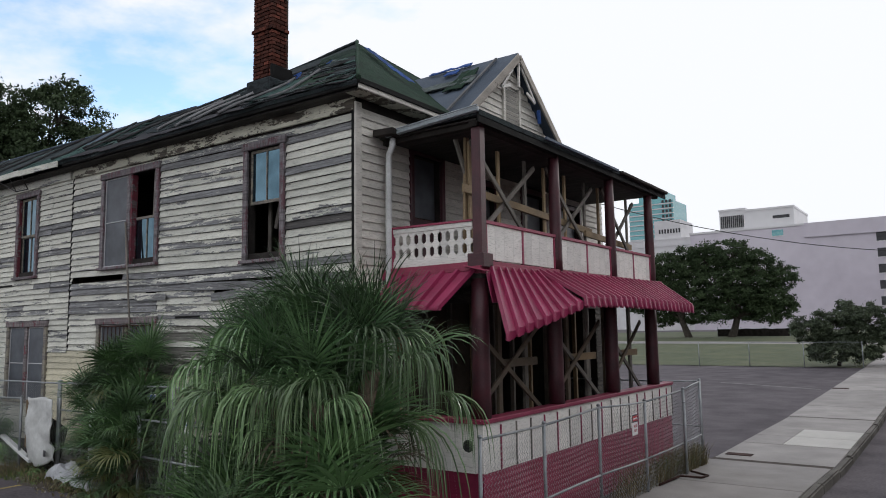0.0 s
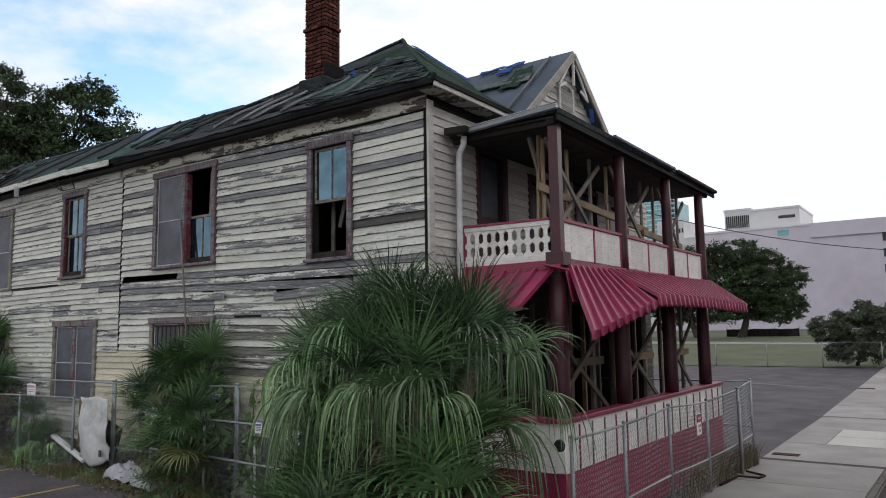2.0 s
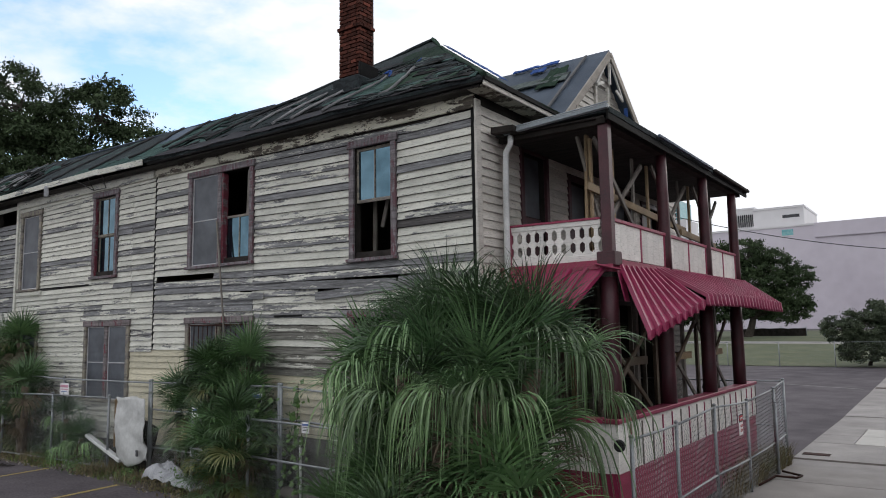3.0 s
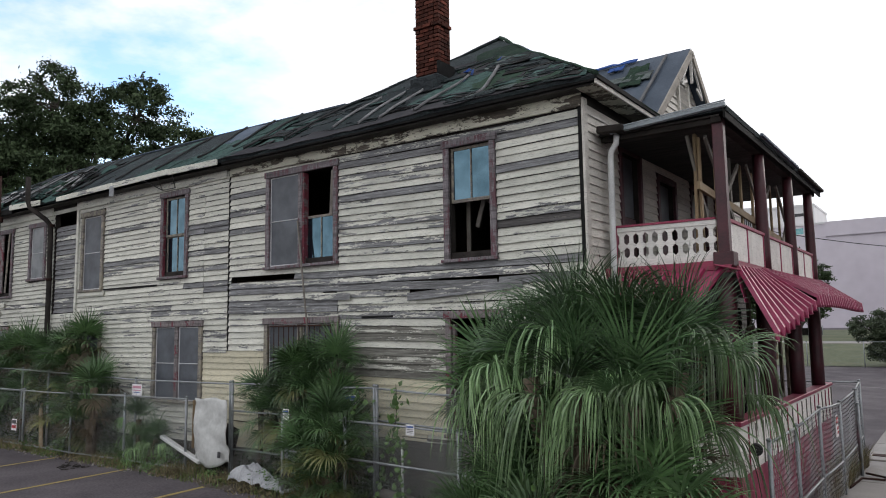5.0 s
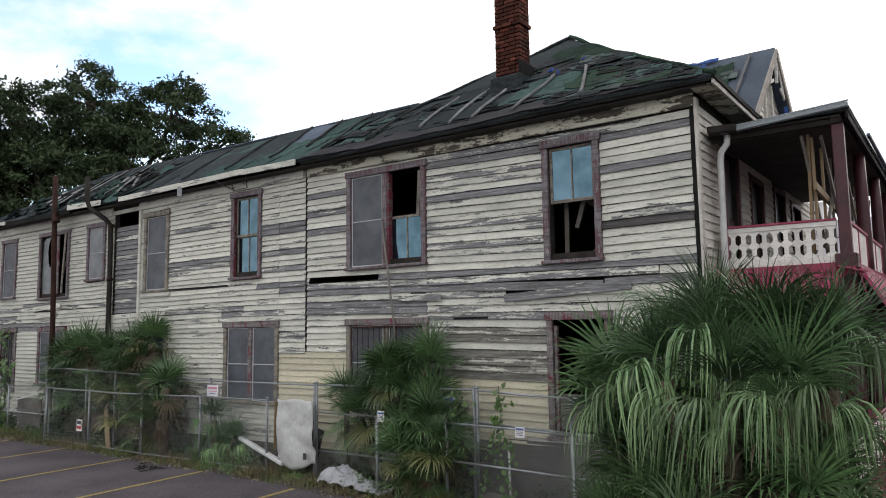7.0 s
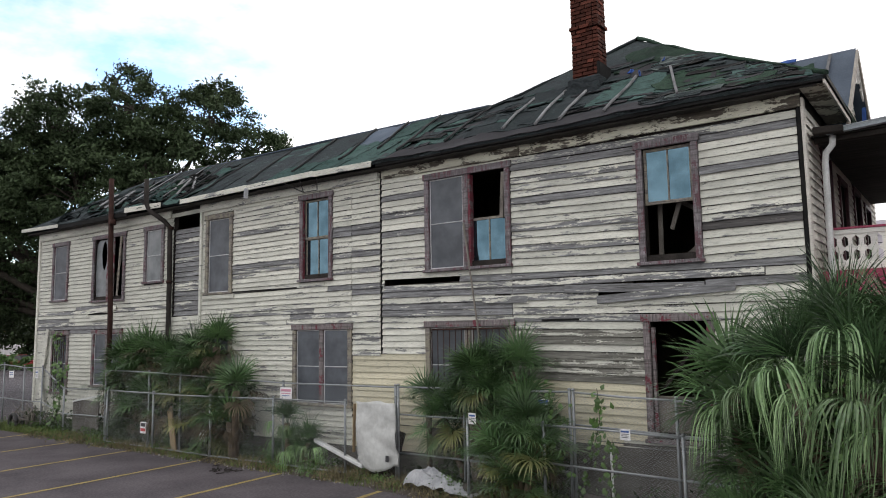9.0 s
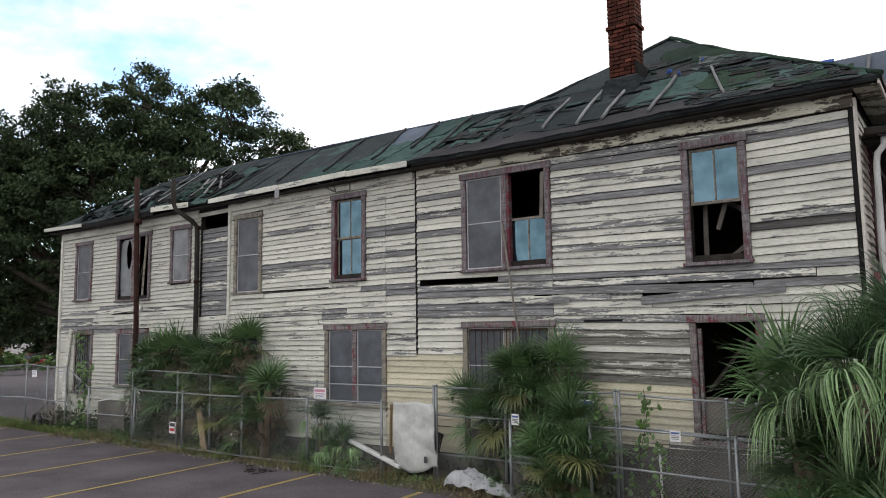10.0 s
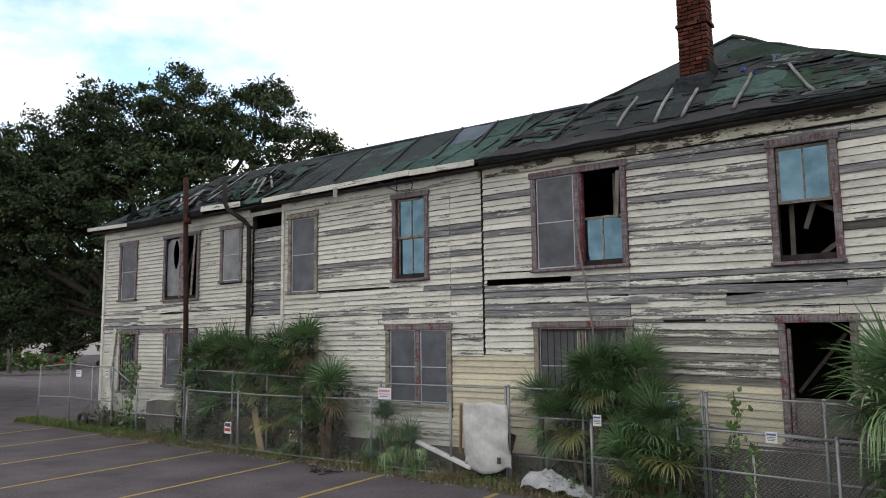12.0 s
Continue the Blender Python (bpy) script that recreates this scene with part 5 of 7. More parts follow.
for xa, xb, ta, tb, mt in ((-1.7, -0.7, 0.955, 0.985, m_blue), (-0.75, -0.35, 0.55, 0.85, m_moss), (-1.2, -0.9, 0.86, 0.92, m_blue), (-1.6, -0.2, 0.62, 0.72, m_pale)):
    bm = bmesh.new()
    g = [[bm.verts.new(on_gable(xa + (xb - xa) * i / 6 + 0.05 * noise.noise(Vector((i, j, xa))), ta + (tb - ta) * j / 3 + 0.03 * noise.noise(Vector((i * 2, j, xb))), 0.05 + 0.03 * noise.noise(Vector((i * 1.7, j * 1.7, 3))))) for i in range(7)] for j in range(4)]
    for r0, r1 in zip(g, g[1:]):
        for i in range(6):
            bm.faces.new((r0[i], r0[i + 1], r1[i + 1], r1[i]))
    geo = bmesh.ops.extrude_face_region(bm, geom=bm.faces[:])
    bmesh.ops.translate(bm, vec=(0, 0.008, -0.012), verts=[v for v in geo["geom"] if isinstance(v, bmesh.types.BMVert)])
    part("tarp_scrap", bm, mt, roofing)
part("batten", bar(on_gable(-0.12, 0.05, 0.045), on_gable(-0.12, 0.95, 0.045), 0.05, 0.03), m_batten, roofing)
part("batten", bar(on_gable(-1.1, 0.22, 0.045), on_gable(0.2, 0.10, 0.045), 0.06, 0.03), m_slate, roofing)

# gable face: lap boards, louvre, fretwork
gb = board_mesh(m_front, 0.12)
for r in range(14):
    z = gz + 0.02 + 0.125 * r
    half = (7.44 - z) / (7.48 - gz) * (gy1 - gy0 - 0.3) / 2
    if half < 0.15:
        break
    for a, b in ([(-half, -0.30), (0.30, half)] if 5.95 < z < 6.95 and half > 0.35 else [(-half, half)]):
        piece("board", gb, gable_wall, Matrix.Translation((0.06, 4.18 + (a + b) / 2, z)) @ Matrix.Rotation(math.pi / 2, 4, "Z") @ Matrix.Diagonal((b - a, 1, 1, 1)))
vent = part("louvre", block(0.062, 0.075, 3.90, 4.46, 5.97, 6.95, 0), m_plain_dark, gable_wall, "dark slatted louvre vent")
for s in ((3.86, 3.93, 5.95, 7.0), (4.43, 4.50, 5.95, 7.0)):
    part("frame", block(0.07, 0.13, *s), m_front, vent)
for k in range(12):
    part("slat", bar((0.10, 3.93, 6.02 + 0.078 * k), (0.10, 4.43, 6.02 + 0.078 * k), 0.012, 0.06, 0.002, (0.6, 0, 0.8)), m_front, vent)
for s in (1, -1):
    part("fretwork", bar((0.27, 4.18 + s * 0.62, 6.80), (0.27, 4.18 + s * 0.10, 7.38), 0.03, 0.05), m_white, gable_wall)
    part("fretwork", bar((0.27, 4.18 + s * 0.62, 6.80), (0.27, 4.18 + s * 0.30, 6.92), 0.03, 0.06), m_white, gable_wall)
part("fretwork", bar((0.27, 4.18, 6.95), (0.27, 4.18, 7.5), 0.03, 0.05), m_white, gable_wall)
part("tarp_scrap", bar((0.26, 4.95, 6.70), (0.24, 5.02, 6.45), 0.07, 0.02), m_blue, gable_wall)

# eaves: pale gutter boards, hanging felt edge, black boards painting the shadow under it
for xa, za, xb, zb in ((-13.6, -0.03, -11.15, 0.0), (-11.14, -0.01, -9.05, 0.015), (-9.04, 0.0, -7.45, -0.02)):
    part("eave_board", bar((xa, EAVE_Y - 0.03, EAVE_Z + za), (xb, EAVE_Y - 0.03, EAVE_Z + zb), 0.03, 0.115), m_worn, house, "pale eave board, chipped")
part("eave_board", bar((-16.0, EAVE_Y - 0.05, EAVE_Z + 0.03), (-14.45, EAVE_Y - 0.02, EAVE_Z + 0.0), 0.03, 0.13), m_sound, house)
part("eave_board", bar((-21.8, EAVE_Y - 0.02, EAVE_Z + 0.03), (-19.6, EAVE_Y - 0.02, EAVE_Z - 0.02), 0.03, 0.10), m_sound, house)
part("eave_board", bar((-7.4, EAVE_Y + 0.05, EAVE_Z - 0.045), (0.3, EAVE_Y + 0.05, EAVE_Z - 0.045), 0.04, 0.06), m_tar_shade, house)
part("eave_board", bar((-19.6, EAVE_Y + 0.02, EAVE_Z - 0.06), (-16.0, EAVE_Y + 0.02, EAVE_Z - 0.05), 0.04, 0.12), m_tar_shade, house)
part("eave_board", bar((0.315, EAVE_Y + 0.05, EAVE_Z - 0.075), (0.315, 2.1, EAVE_Z - 0.075), 0.025, 0.07), m_front, house)
part("eave_board", bar((0.34, EAVE_Y, EAVE_Z - 0.01), (0.34, 2.1, EAVE_Z - 0.01), 0.03, 0.07), m_tar_shade, house)

# chimney of single bricks
chim = part("chimney", block(-4.10, -3.64, 1.66, 2.06, 6.6, 9.55, 0), m_mortar, house, "sooty red brick chimney")
bm = bmesh.new()
box(bm, -0.5, 0.5, -0.5, 0.5, -0.5, 0.5)
for v in bm.verts:
    v.co += Vector((noise.noise(v.co * 3.1), noise.noise(v.co * 3.1 + Vector((5, 0, 0))), noise.noise(v.co * 3.1 + Vector((0, 5, 0))))) * 0.05
brick_me = to_mesh(bevel(bm, 0.05), "brick", m_brick)
for c in range(34):
    z = 6.98 + 0.0765 * c
    g = 0.03 if c in (17, 30) else 0.05 if c > 30 else 0.0
    x0, x1, y0, y1 = -4.14 - g, -3.60 + g, 1.62 - g, 2.10 + g
    for side in range(4):
        along = (x1 - x0 if side % 2 == 0 else y1 - y0) - 0.10
        cuts = [0.0, 0.21, 0.42] if (c + side) % 2 else [0.0, 0.10, 0.31]
        cuts = [v for v in cuts if v < along - 0.04] + [along]
        for a, b in zip(cuts, cuts[1:]):
            t, dd = (a + b) / 2, rnd.uniform(-0.006, 0.006)
            p = ((x0 + t, y0 + 0.05 + dd), (x1 - 0.05 + dd, y0 + t), (x1 - t, y1 - 0.05 + dd), (x0 + 0.05 + dd, y1 - t))[side]
            m = Matrix.Translation((*p, z)) @ Matrix.Rotation(side * math.pi / 2 + rnd.uniform(-0.02, 0.02), 4, "Z") @ Matrix.Diagonal((b - a - 0.012, 0.10, 0.064, 1))
            if side != 2 or c > 26:
                piece("brick", brick_me, chim, m)
part("flashing", block(-3.64, -3.575, 1.60, 2.13, 6.8, 7.55, 0.02), m_tar_shade, chim)
part("flashing", block(-4.20, -3.54, 1.50, 2.15, 6.75, 7.27, 0.03), m_felt, chim, "tarred flashing at the foot of the chimney")
part("flashing", bar((-4.2, 1.44, 6.96), (-3.55, 1.44, 6.96), 0.12, 0.14), m_felt, chim)
# vent pipe behind the porch roof, rusty stack and soil pipe on the long wall
part("vent_pipe", pipe([(0.7, 5.6, 5.5), (0.7, 5.6, 5.86)], 0.06, 10), m_dark, house)
rag = part("rag", bar((-11.1, EAVE_Y - 0.06, EAVE_Z - 0.02), (-11.12, EAVE_Y - 0.05, EAVE_Z - 0.26), 0.10, 0.05, 0.02), m_curtain, house, "grey rag caught on the eave")
part("loose_wire", pipe([(-9.95, -0.36, EAVE_Z - 0.05), (-9.5, -0.2, 5.55), (-9.2, -0.1, 5.58), (-8.95, -0.36, EAVE_Z - 0.04)], 0.012, 5), m_wire, house)
part("loose_wire", pipe([(-9.5, -0.2, 5.55), (-9.45, -0.36, EAVE_Z - 0.05)], 0.01, 5), m_wire, house)

# ---- chain link fences ----
def chain_link(p, q, z0a, z0b, z1a, z1b, cell=0.062, r=0.0021, sway=0.02, seed=0.0):
    """Woven zigzag wires between two posts, from the lower to the upper heights given at each."""
    p, q = np.array(p, float), np.array(q, float)
    length = float(np.linalg.norm(q - p))
    d = (q - p) / length
    side = np.array([-d[1], d[0]])
    nw = max(2, int(length / cell))
    hh = max(z1a - z0a, z1b - z0b)
    ns = max(2, int(hh / (cell / 2)))
    i, j = np.meshgrid(np.arange(nw), np.arange(ns + 1), indexing="ij")
    s = np.clip((i + 0.5 + 0.52 * np.where(j % 2, 1, -1)) * length / nw, 0, length)
    f = s / length
    v = j / ns
    bulge = sway * np.sin(f * 7 + seed) * np.sin(v * 5 + seed * 2) + 0.006 * np.where(j % 2, 1, -1)
    c = np.stack([p[0] + d[0] * s + side[0] * bulge, p[1] + d[1] * s + side[1] * bulge, (z0a + (z0b - z0a) * f) * (1 - v) + (z1a + (z1b - z1a) * f) * v], -1)
    tri = [np.array([*(d * r * a + side * r * b), 0]) for a, b in ((1, -0.6), (-1, -0.6), (0, 1.1))]
    verts = np.stack([c + t for t in tri], 2).reshape(-1, 3)
    idx = np.arange(nw * (ns + 1) * 3).reshape(nw, ns + 1, 3)
    quads = [np.stack([idx[:, :-1, k], idx[:, :-1, (k + 1) % 3], idx[:, 1:, (k + 1) % 3], idx[:, 1:, k]], -1).reshape(-1, 4) for k in range(3)]
    return arrays_mesh("chain_link", verts, np.concatenate(quads), m_link)


def fence(label, posts, rails, link=True, r_post=0.024, r_rail=0.016, cell=0.062, r_wire=0.0021):
    """posts: (x, y, z foot, z top, lean x); rails: heights as shares of the post, or pairs for a sloping rail."""
    x, y, z0, z1 = posts[0][:4]
    f = thing("chain_link_fence", label, "fence", (x, y, z0), "fences round the house")
    tops = []
    for x, y, z0, z1, *lean in posts:
        dx = lean[0] if lean else 0.0
        po = part("post", pipe([(x, y, z0 - 0.1), (x + dx, y, z1)], r_post, 10), m_steel, f)
        bm = bmesh.new()
        tube(bm, [(x + dx, y, z1), (x + dx, y, z1 + 0.02), (x + dx, y, z1 + 0.035)], [r_post * 1.25, r_post * 1.15, r_post * 0.3], 10)
        part("cap", bm, m_steel, po)
        tops.append((x, y, z0, z1, dx))
    for a, b in zip(tops, tops[1:]):
        for h in rails:
            h0, h1 = h if isinstance(h, tuple) else (h, h)
            za, zb = a[2] + (a[3] - a[2]) * h0, b[2] + (b[3] - b[2]) * h1
            pa, pb = Vector((a[0] + a[4] * h0, a[1], za)), Vector((b[0] + b[4] * h1, b[1], zb))
            mid = pa.lerp(pb, 0.5) + Vector((0, 0, 0.02 * noise.noise(pa * 3)))
            part("rail", pipe([pa, mid, pb], r_rail, 8), m_steel, f)
        if link:
            tagged(attach(new("chain_link", chain_link(a[:2], b[:2], a[2] + 0.04, b[2] + 0.04, a[3] - 0.03, b[3] - 0.03, cell, r_wire, seed=a[0])), f), "woven galvanised wire mesh")
    return f


# tall panels before the middle of the house, and the lower run in front of them
fence("galvanised chain link fence panels with a top rail", [(-6.72, -0.5, 0.0, 1.67), (-5.30, -0.5, 0.0, 1.68), (-3.37, -0.5, -0.02, 1.70)], [0.985, 0.70, 0.30], r_wire=0.0033)
fence("galvanised chain link fence panels before the yellow siding", [(-3.30, -0.52, -0.02, 1.70), (-1.72, -0.6, -0.06, 1.65), (0.2, -0.7, -0.1, 1.62)], [0.985, 0.71], r_wire=0.0033)
fence("lower chain link fence panel with bent rail", [(-4.98, -0.88, 0.0, 1.22), (-3.62, -0.88, -0.02, 1.24), (-1.55, -0.9, -0.06, 1.20), (0.3, -0.95, -0.1, 1.20)], [0.98, 0.55], cell=0.07)
fence("chain link fence behind palmettos, leaning", [(-15.75, -0.86, 0.02, 1.34, 0.08), (-13.75, -0.84, 0.02, 1.33), (-11.6, -0.86, 0.02, 1.34), (-9.75, -0.74, 0.02, 1.36), (-7.9, -0.62, 0.0, 1.36)], [0.98, 0.05], cell=0.07)
fence("taller chain link fence with a level top rail", [(-16.0, -0.74, 0.0, 1.80), (-14.1, -0.74, 0.0, 1.79), (-12.9, -0.72, 0.0, 1.76), (-9.64, -0.58, 0.0, 1.66), (-6.78, -0.5, 0.0, 1.66)], [0.985], cell=0.07)
fence("chain link fence at the rear corner, overgrown", [(-24.2, -0.5, 0.0, 1.74, 0.10), (-22.2, -0.5, 0.0, 1.86), (-20.9, -0.5, 0.0, 1.79), (-19.8, -0.5, 0.0, 1.81), (-18.5, -0.52, 0.0, 1.25), (-16.2, -0.55, 0.0, 1.32)], [0.98, 0.45], cell=0.07)
# along the street
FX = 2.2
hz = lambda y: height(FX, y) + 0.03
fence("bent galvanised chain link fence along the sidewalk", [(FX, -0.42, hz(-0.4), 1.29), (FX, 1.10, hz(1.1), 1.28), (FX, 2.82, hz(2.8), 1.34), (FX + 0.02, 4.66, hz(4.7), 1.26), (FX, 6.78, hz(6.8), 1.30), (FX - 0.05, 8.02, hz(8), 1.38)], [0.985, (0.36, 0.36)], cell=0.065, r_wire=0.0026)
fence("chain link fence closing off the porch end", [(FX - 0.05, 8.06, hz(8), 1.38), (0.4, 8.15, hz(8), 1.36), (-1.4, 8.2, hz(8), 1.36)], [0.985, 0.45], cell=0.07)
fence("gate post pair at the sidewalk fence", [(FX + 0.03, 6.70, hz(6.7), 1.30), (FX + 0.06, 6.62, hz(6.7), 1.05)], [], link=False)
foot = thing("fence_foot", "bent steel tube fence foot lying on the sidewalk", "fence foot", (2.4, 6.2, hz(6.2)))
part("tube", pipe([(2.22, 5.2, hz(5.2) + 0.03), (2.3, 6.1, hz(6.1) + 0.05), (2.62, 6.25, hz(6.2) + 0.03), (2.66, 6.55, hz(6.5) + 0.03), (2.3, 6.7, hz(6.7) + 0.06)], 0.02), m_rust, foot)
# far lawn fence
fy = 39.6
far = [(-34 + 3.0 * k, fy, height(0, fy), height(0, fy) + 1.5) for k in range(13)]
fence("long low chain link fence along the lawn", far, [0.98], cell=0.16, r_post=0.026)

# ---- palmettos ----
def frond_mesh(name, mat, stalk, radius, elev, droop, seed, nseg=34, spread=140, fold=0.35, width=0.012, start=0.3):
    """A fan leaf on a stalk leaving at elev degrees; narrow leaflets joined near the stalk hang by their own weight."""
    r = random.Random(seed)
    e = radians(elev)
    axis, side = Vector((math.cos(e), 0, math.sin(e))), Vector((0, 1, 0))
    verts, faces = [], []

    def ribbon(pts, widths, flat, root=None):
        base = len(verts)
        for i, p in enumerate(pts):
            if i == 0 and root is not None:
                continue
            a = (pts[min(i + 1, len(pts) - 1)] - pts[max(i - 1, 0)]).normalized()
            s = a.cross(flat)
            s = s.normalized() if s.length > 1e-4 else side
            verts.append(p - s * widths[i])
            verts.append(p + s * widths[i])
        ids = list(range(base, len(verts)))
        if root is not None:
            ids = list(root) + ids
        for i in range(len(pts) - 1):
            faces.append((ids[2 * i], ids[2 * i + 1], ids[2 * i + 3], ids[2 * i + 2]))
        return ids

    pts, d = [Vector((0, 0, 0))], axis.copy()
    for i in range(5):
        d = (d + Vector((0, 0, -0.05 * min(droop, 1.0)))).normalized()
        pts.append(pts[-1] + d * stalk / 5)
    ids = ribbon(pts, [0.014, 0.012, 0.011, 0.010, 0.009, 0.008], side.cross(axis))
    stem = ids[-2:]
    root, ax = pts[-1], d.copy()
    nrm = ax.cross(side)
    if nrm.z < 0:
        nrm = -nrm
    n = 8
    for k in range(nseg):
        a = radians(-spread + 2 * spread * (k + 0.5) / nseg + (0 if start > 0.2 else r.uniform(-9, 9)))
        length = radius * (0.70 + 0.30 * math.cos(a * 0.55)) * (r.uniform(0.82, 1.1) if start > 0.2 else r.uniform(0.5, 1.2))
        dd = (ax * math.cos(a) + side * math.sin(a) + nrm * (fold * abs(math.sin(a)) + (0.07 if k % 2 else -0.05))).normalized()
        p, line, ws = root.copy(), [root.copy()], [0.003]
        joined = length * radians(2 * spread / nseg)
        hang = droop * (r.uniform(0.7, 1.35) if start > 0.2 else r.uniform(0.45, 1.4))
        flat = nrm if start > 0.2 else nrm + Vector((r.uniform(-1, 1), r.uniform(-1, 1), r.uniform(-1, 1))) * 0.9
        for i in range(n):
            t = (i + 1) / n
            dd = (dd + Vector((r.uniform(-0.04, 0.04), r.uniform(-0.04, 0.04), -0.34 * hang * max(0.0, t - start)))).normalized()
            p = p + dd * length / n
            line.append(p)
            ws.append(min(0.5 * joined * t, width) if t < 0.42 else width * (1 - (t - 0.42) / 0.60) ** 0.8)
        ribbon(line, ws, flat, stem)
    return arrays_mesh(name, np.array([tuple(v) for v in verts]), np.array(faces), mat, True)


FROND = {}
ELS = (75, 50, 25, 0, -30)
# hang, blade length and stalk length for each lift of the stalk
STYLES = {"weep": ((0.7, 1.8, 8.0, 9.0, 9.0), (0.95, 0.95, 1.2, 1.0, 1.0), (0.5, 0.62, 0.8, 0.7, 0.5), 0.0105, 36),
          "stiff": ((0.35, 0.6, 1.0, 1.5, 1.8), (0.95, 0.92, 0.88, 0.82, 0.78), (0.5, 0.55, 0.6, 0.6, 0.5), 0.022, 28)}
for style, (hangs, rads, stalks, wid, ns) in STYLES.items():
    for key, mat_ in (("g", m_frond), ("y", m_frond_y), ("d", m_frond_d)):
        for i, el in enumerate(ELS):
            # light-toned leaf on low stalks, shade-toned leaf on upright ones
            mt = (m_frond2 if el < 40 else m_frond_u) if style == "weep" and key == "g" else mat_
            low = style == "weep" and el < 40
            for v in range(3):
                FROND[style, key, el, v] = frond_mesh("frond", mt, stalks[i], rads[i], el + (-12 + 14 * v if low else 7 * (v - 1)), hangs[i] * (1 + 0.25 * v) + (1.5 if key == "d" else 0), el * 7 + v, ns, 112 if style == "stiff" else 84 if el > 40 else 54, fold=0.35 if style == "weep" else 0.22, width=wid, start=0.1 if low else 0.35)


def palmetto(name, label, x, y, heads, size, count, seed, yellow=0.06, dead=0.04, style="stiff"):
    """Heads: (dx, dy, z) of the crowns of one clump; each carries count fan leaves in all directions."""
    r = random.Random(seed)
    z0 = height(x, y)
    p = thing(name, label, "palmetto", (x, y, z0), "palmettos by the fence")
    for dx, dy, hz_ in heads:
        top = Vector((x + dx, y + dy, z0 + hz_))
        bm = bmesh.new()
        tube(bm, [(x + dx * 0.4, y + dy * 0.4, z0 - 0.05), (x + dx * 0.7, y + dy * 0.7, z0 + hz_ * 0.5), top], [min(0.12, 0.13 * size), min(0.10, 0.11 * size), min(0.11, 0.12 * size)], 9)
        for v in bm.verts:
            v.co += Vector((noise.noise(v.co * 14), noise.noise(v.co * 14 + Vector((9, 0, 0))), 0)) * 0.03
        part("trunk", bm, m_ptrunk, p)
        for k in range(count):
            u = (k + 0.5) / count
            steps = (0.50, 0.64, 1.0, 1.0) if style == "weep" else (0.24, 0.50, 0.72, 0.88)
            el = 75 if u < steps[0] else 50 if u < steps[1] else 25 if u < steps[2] else 0 if u < steps[3] else -30
            key = "y" if r.random() < yellow * (2.5 if el < 20 else 0.0) else "d" if r.random() < (dead * 4 if el < 0 else dead if dead > 0.2 and el < 40 else 0) else "g"
            s = size * r.uniform(0.72, 1.15)
            m = Matrix.Translation(top + Vector((0, 0, -(0.38 if style == "weep" else 0.12) * u * size))) @ Matrix.Rotation(k * 2.39996 + r.uniform(-0.3, 0.3), 4, "Z") @ Matrix.Rotation(r.uniform(-0.2, 0.2), 4, "X") @ Matrix.Diagonal((s, s, s * r.uniform(0.9, 1.1), 1))
            piece("frond", FROND[style, key, el, r.randrange(3)], p, m)
    return p


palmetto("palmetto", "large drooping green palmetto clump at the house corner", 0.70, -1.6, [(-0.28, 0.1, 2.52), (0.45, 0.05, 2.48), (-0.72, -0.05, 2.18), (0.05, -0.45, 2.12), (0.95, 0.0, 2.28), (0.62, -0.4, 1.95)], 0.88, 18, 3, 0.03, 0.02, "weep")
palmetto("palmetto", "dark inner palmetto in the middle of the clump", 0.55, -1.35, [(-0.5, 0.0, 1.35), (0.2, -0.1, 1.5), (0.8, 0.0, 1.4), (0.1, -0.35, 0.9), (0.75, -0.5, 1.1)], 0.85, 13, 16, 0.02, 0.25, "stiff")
palmetto("palmetto", "low palmetto with yellowing lower fans at the clump's foot", 0.15, -2.3, [(-0.65, 0.2, 0.55), (0.25, -0.1, 0.5), (-0.2, 0.3, 0.8)], 0.66, 12, 4, 0.3, 0.10, "stiff")
palmetto("palmetto", "low dark green palmetto beside the porch base", 1.5, -2.0, [(0.0, 0.0, 0.95), (-0.4, 0.3, 0.75)], 0.80, 14, 14, 0.05, 0.05, "stiff")
palmetto("palmetto", "dark stiff palmetto before the broken lower window", -0.55, -1.15, [(-0.25, 0.0, 2.0), (-0.1, 0.0, 1.5), (0.05, 0.0, 1.0)], 0.80, 15, 15, 0.05)
palmetto("palmetto", "green palmetto growing through the chain link fence", -4.08, -0.95, [(0.0, 0.0, 0.95), (0.1, 0.1, 1.25), (0.25, 0.0, 0.5), (0.05, -0.15, 0.3), (-0.25, -0.1, 0.75), (0.35, 0.1, 0.9)], 0.56, 14, 5, 0.08)
palmetto("palmetto", "palmetto against the barred lower window", -4.9, -0.38, [(-0.35, 0.0, 1.85), (0.5, 0.05, 2.0), (0.05, 0.0, 1.5), (-0.9, 0.0, 1.15), (0.6, 0.0, 1.4), (-0.1, 0.0, 1.9), (-0.5, 0.0, 1.3), (0.25, 0.0, 1.0)], 0.58, 17, 6)
palmetto("palmetto", "tall palmetto before the rear siding", -12.2, -0.28, [(0.0, 0.0, 2.35), (-0.9, 0.0, 2.1), (-0.4, -0.05, 1.75), (0.4, -0.1, 1.4), (-0.9, -0.05, 1.35), (0.1, -0.1, 0.95), (-0.5, -0.1, 0.8), (0.5, -0.1, 0.6)], 0.64, 20, 7, 0.10, 0.25)
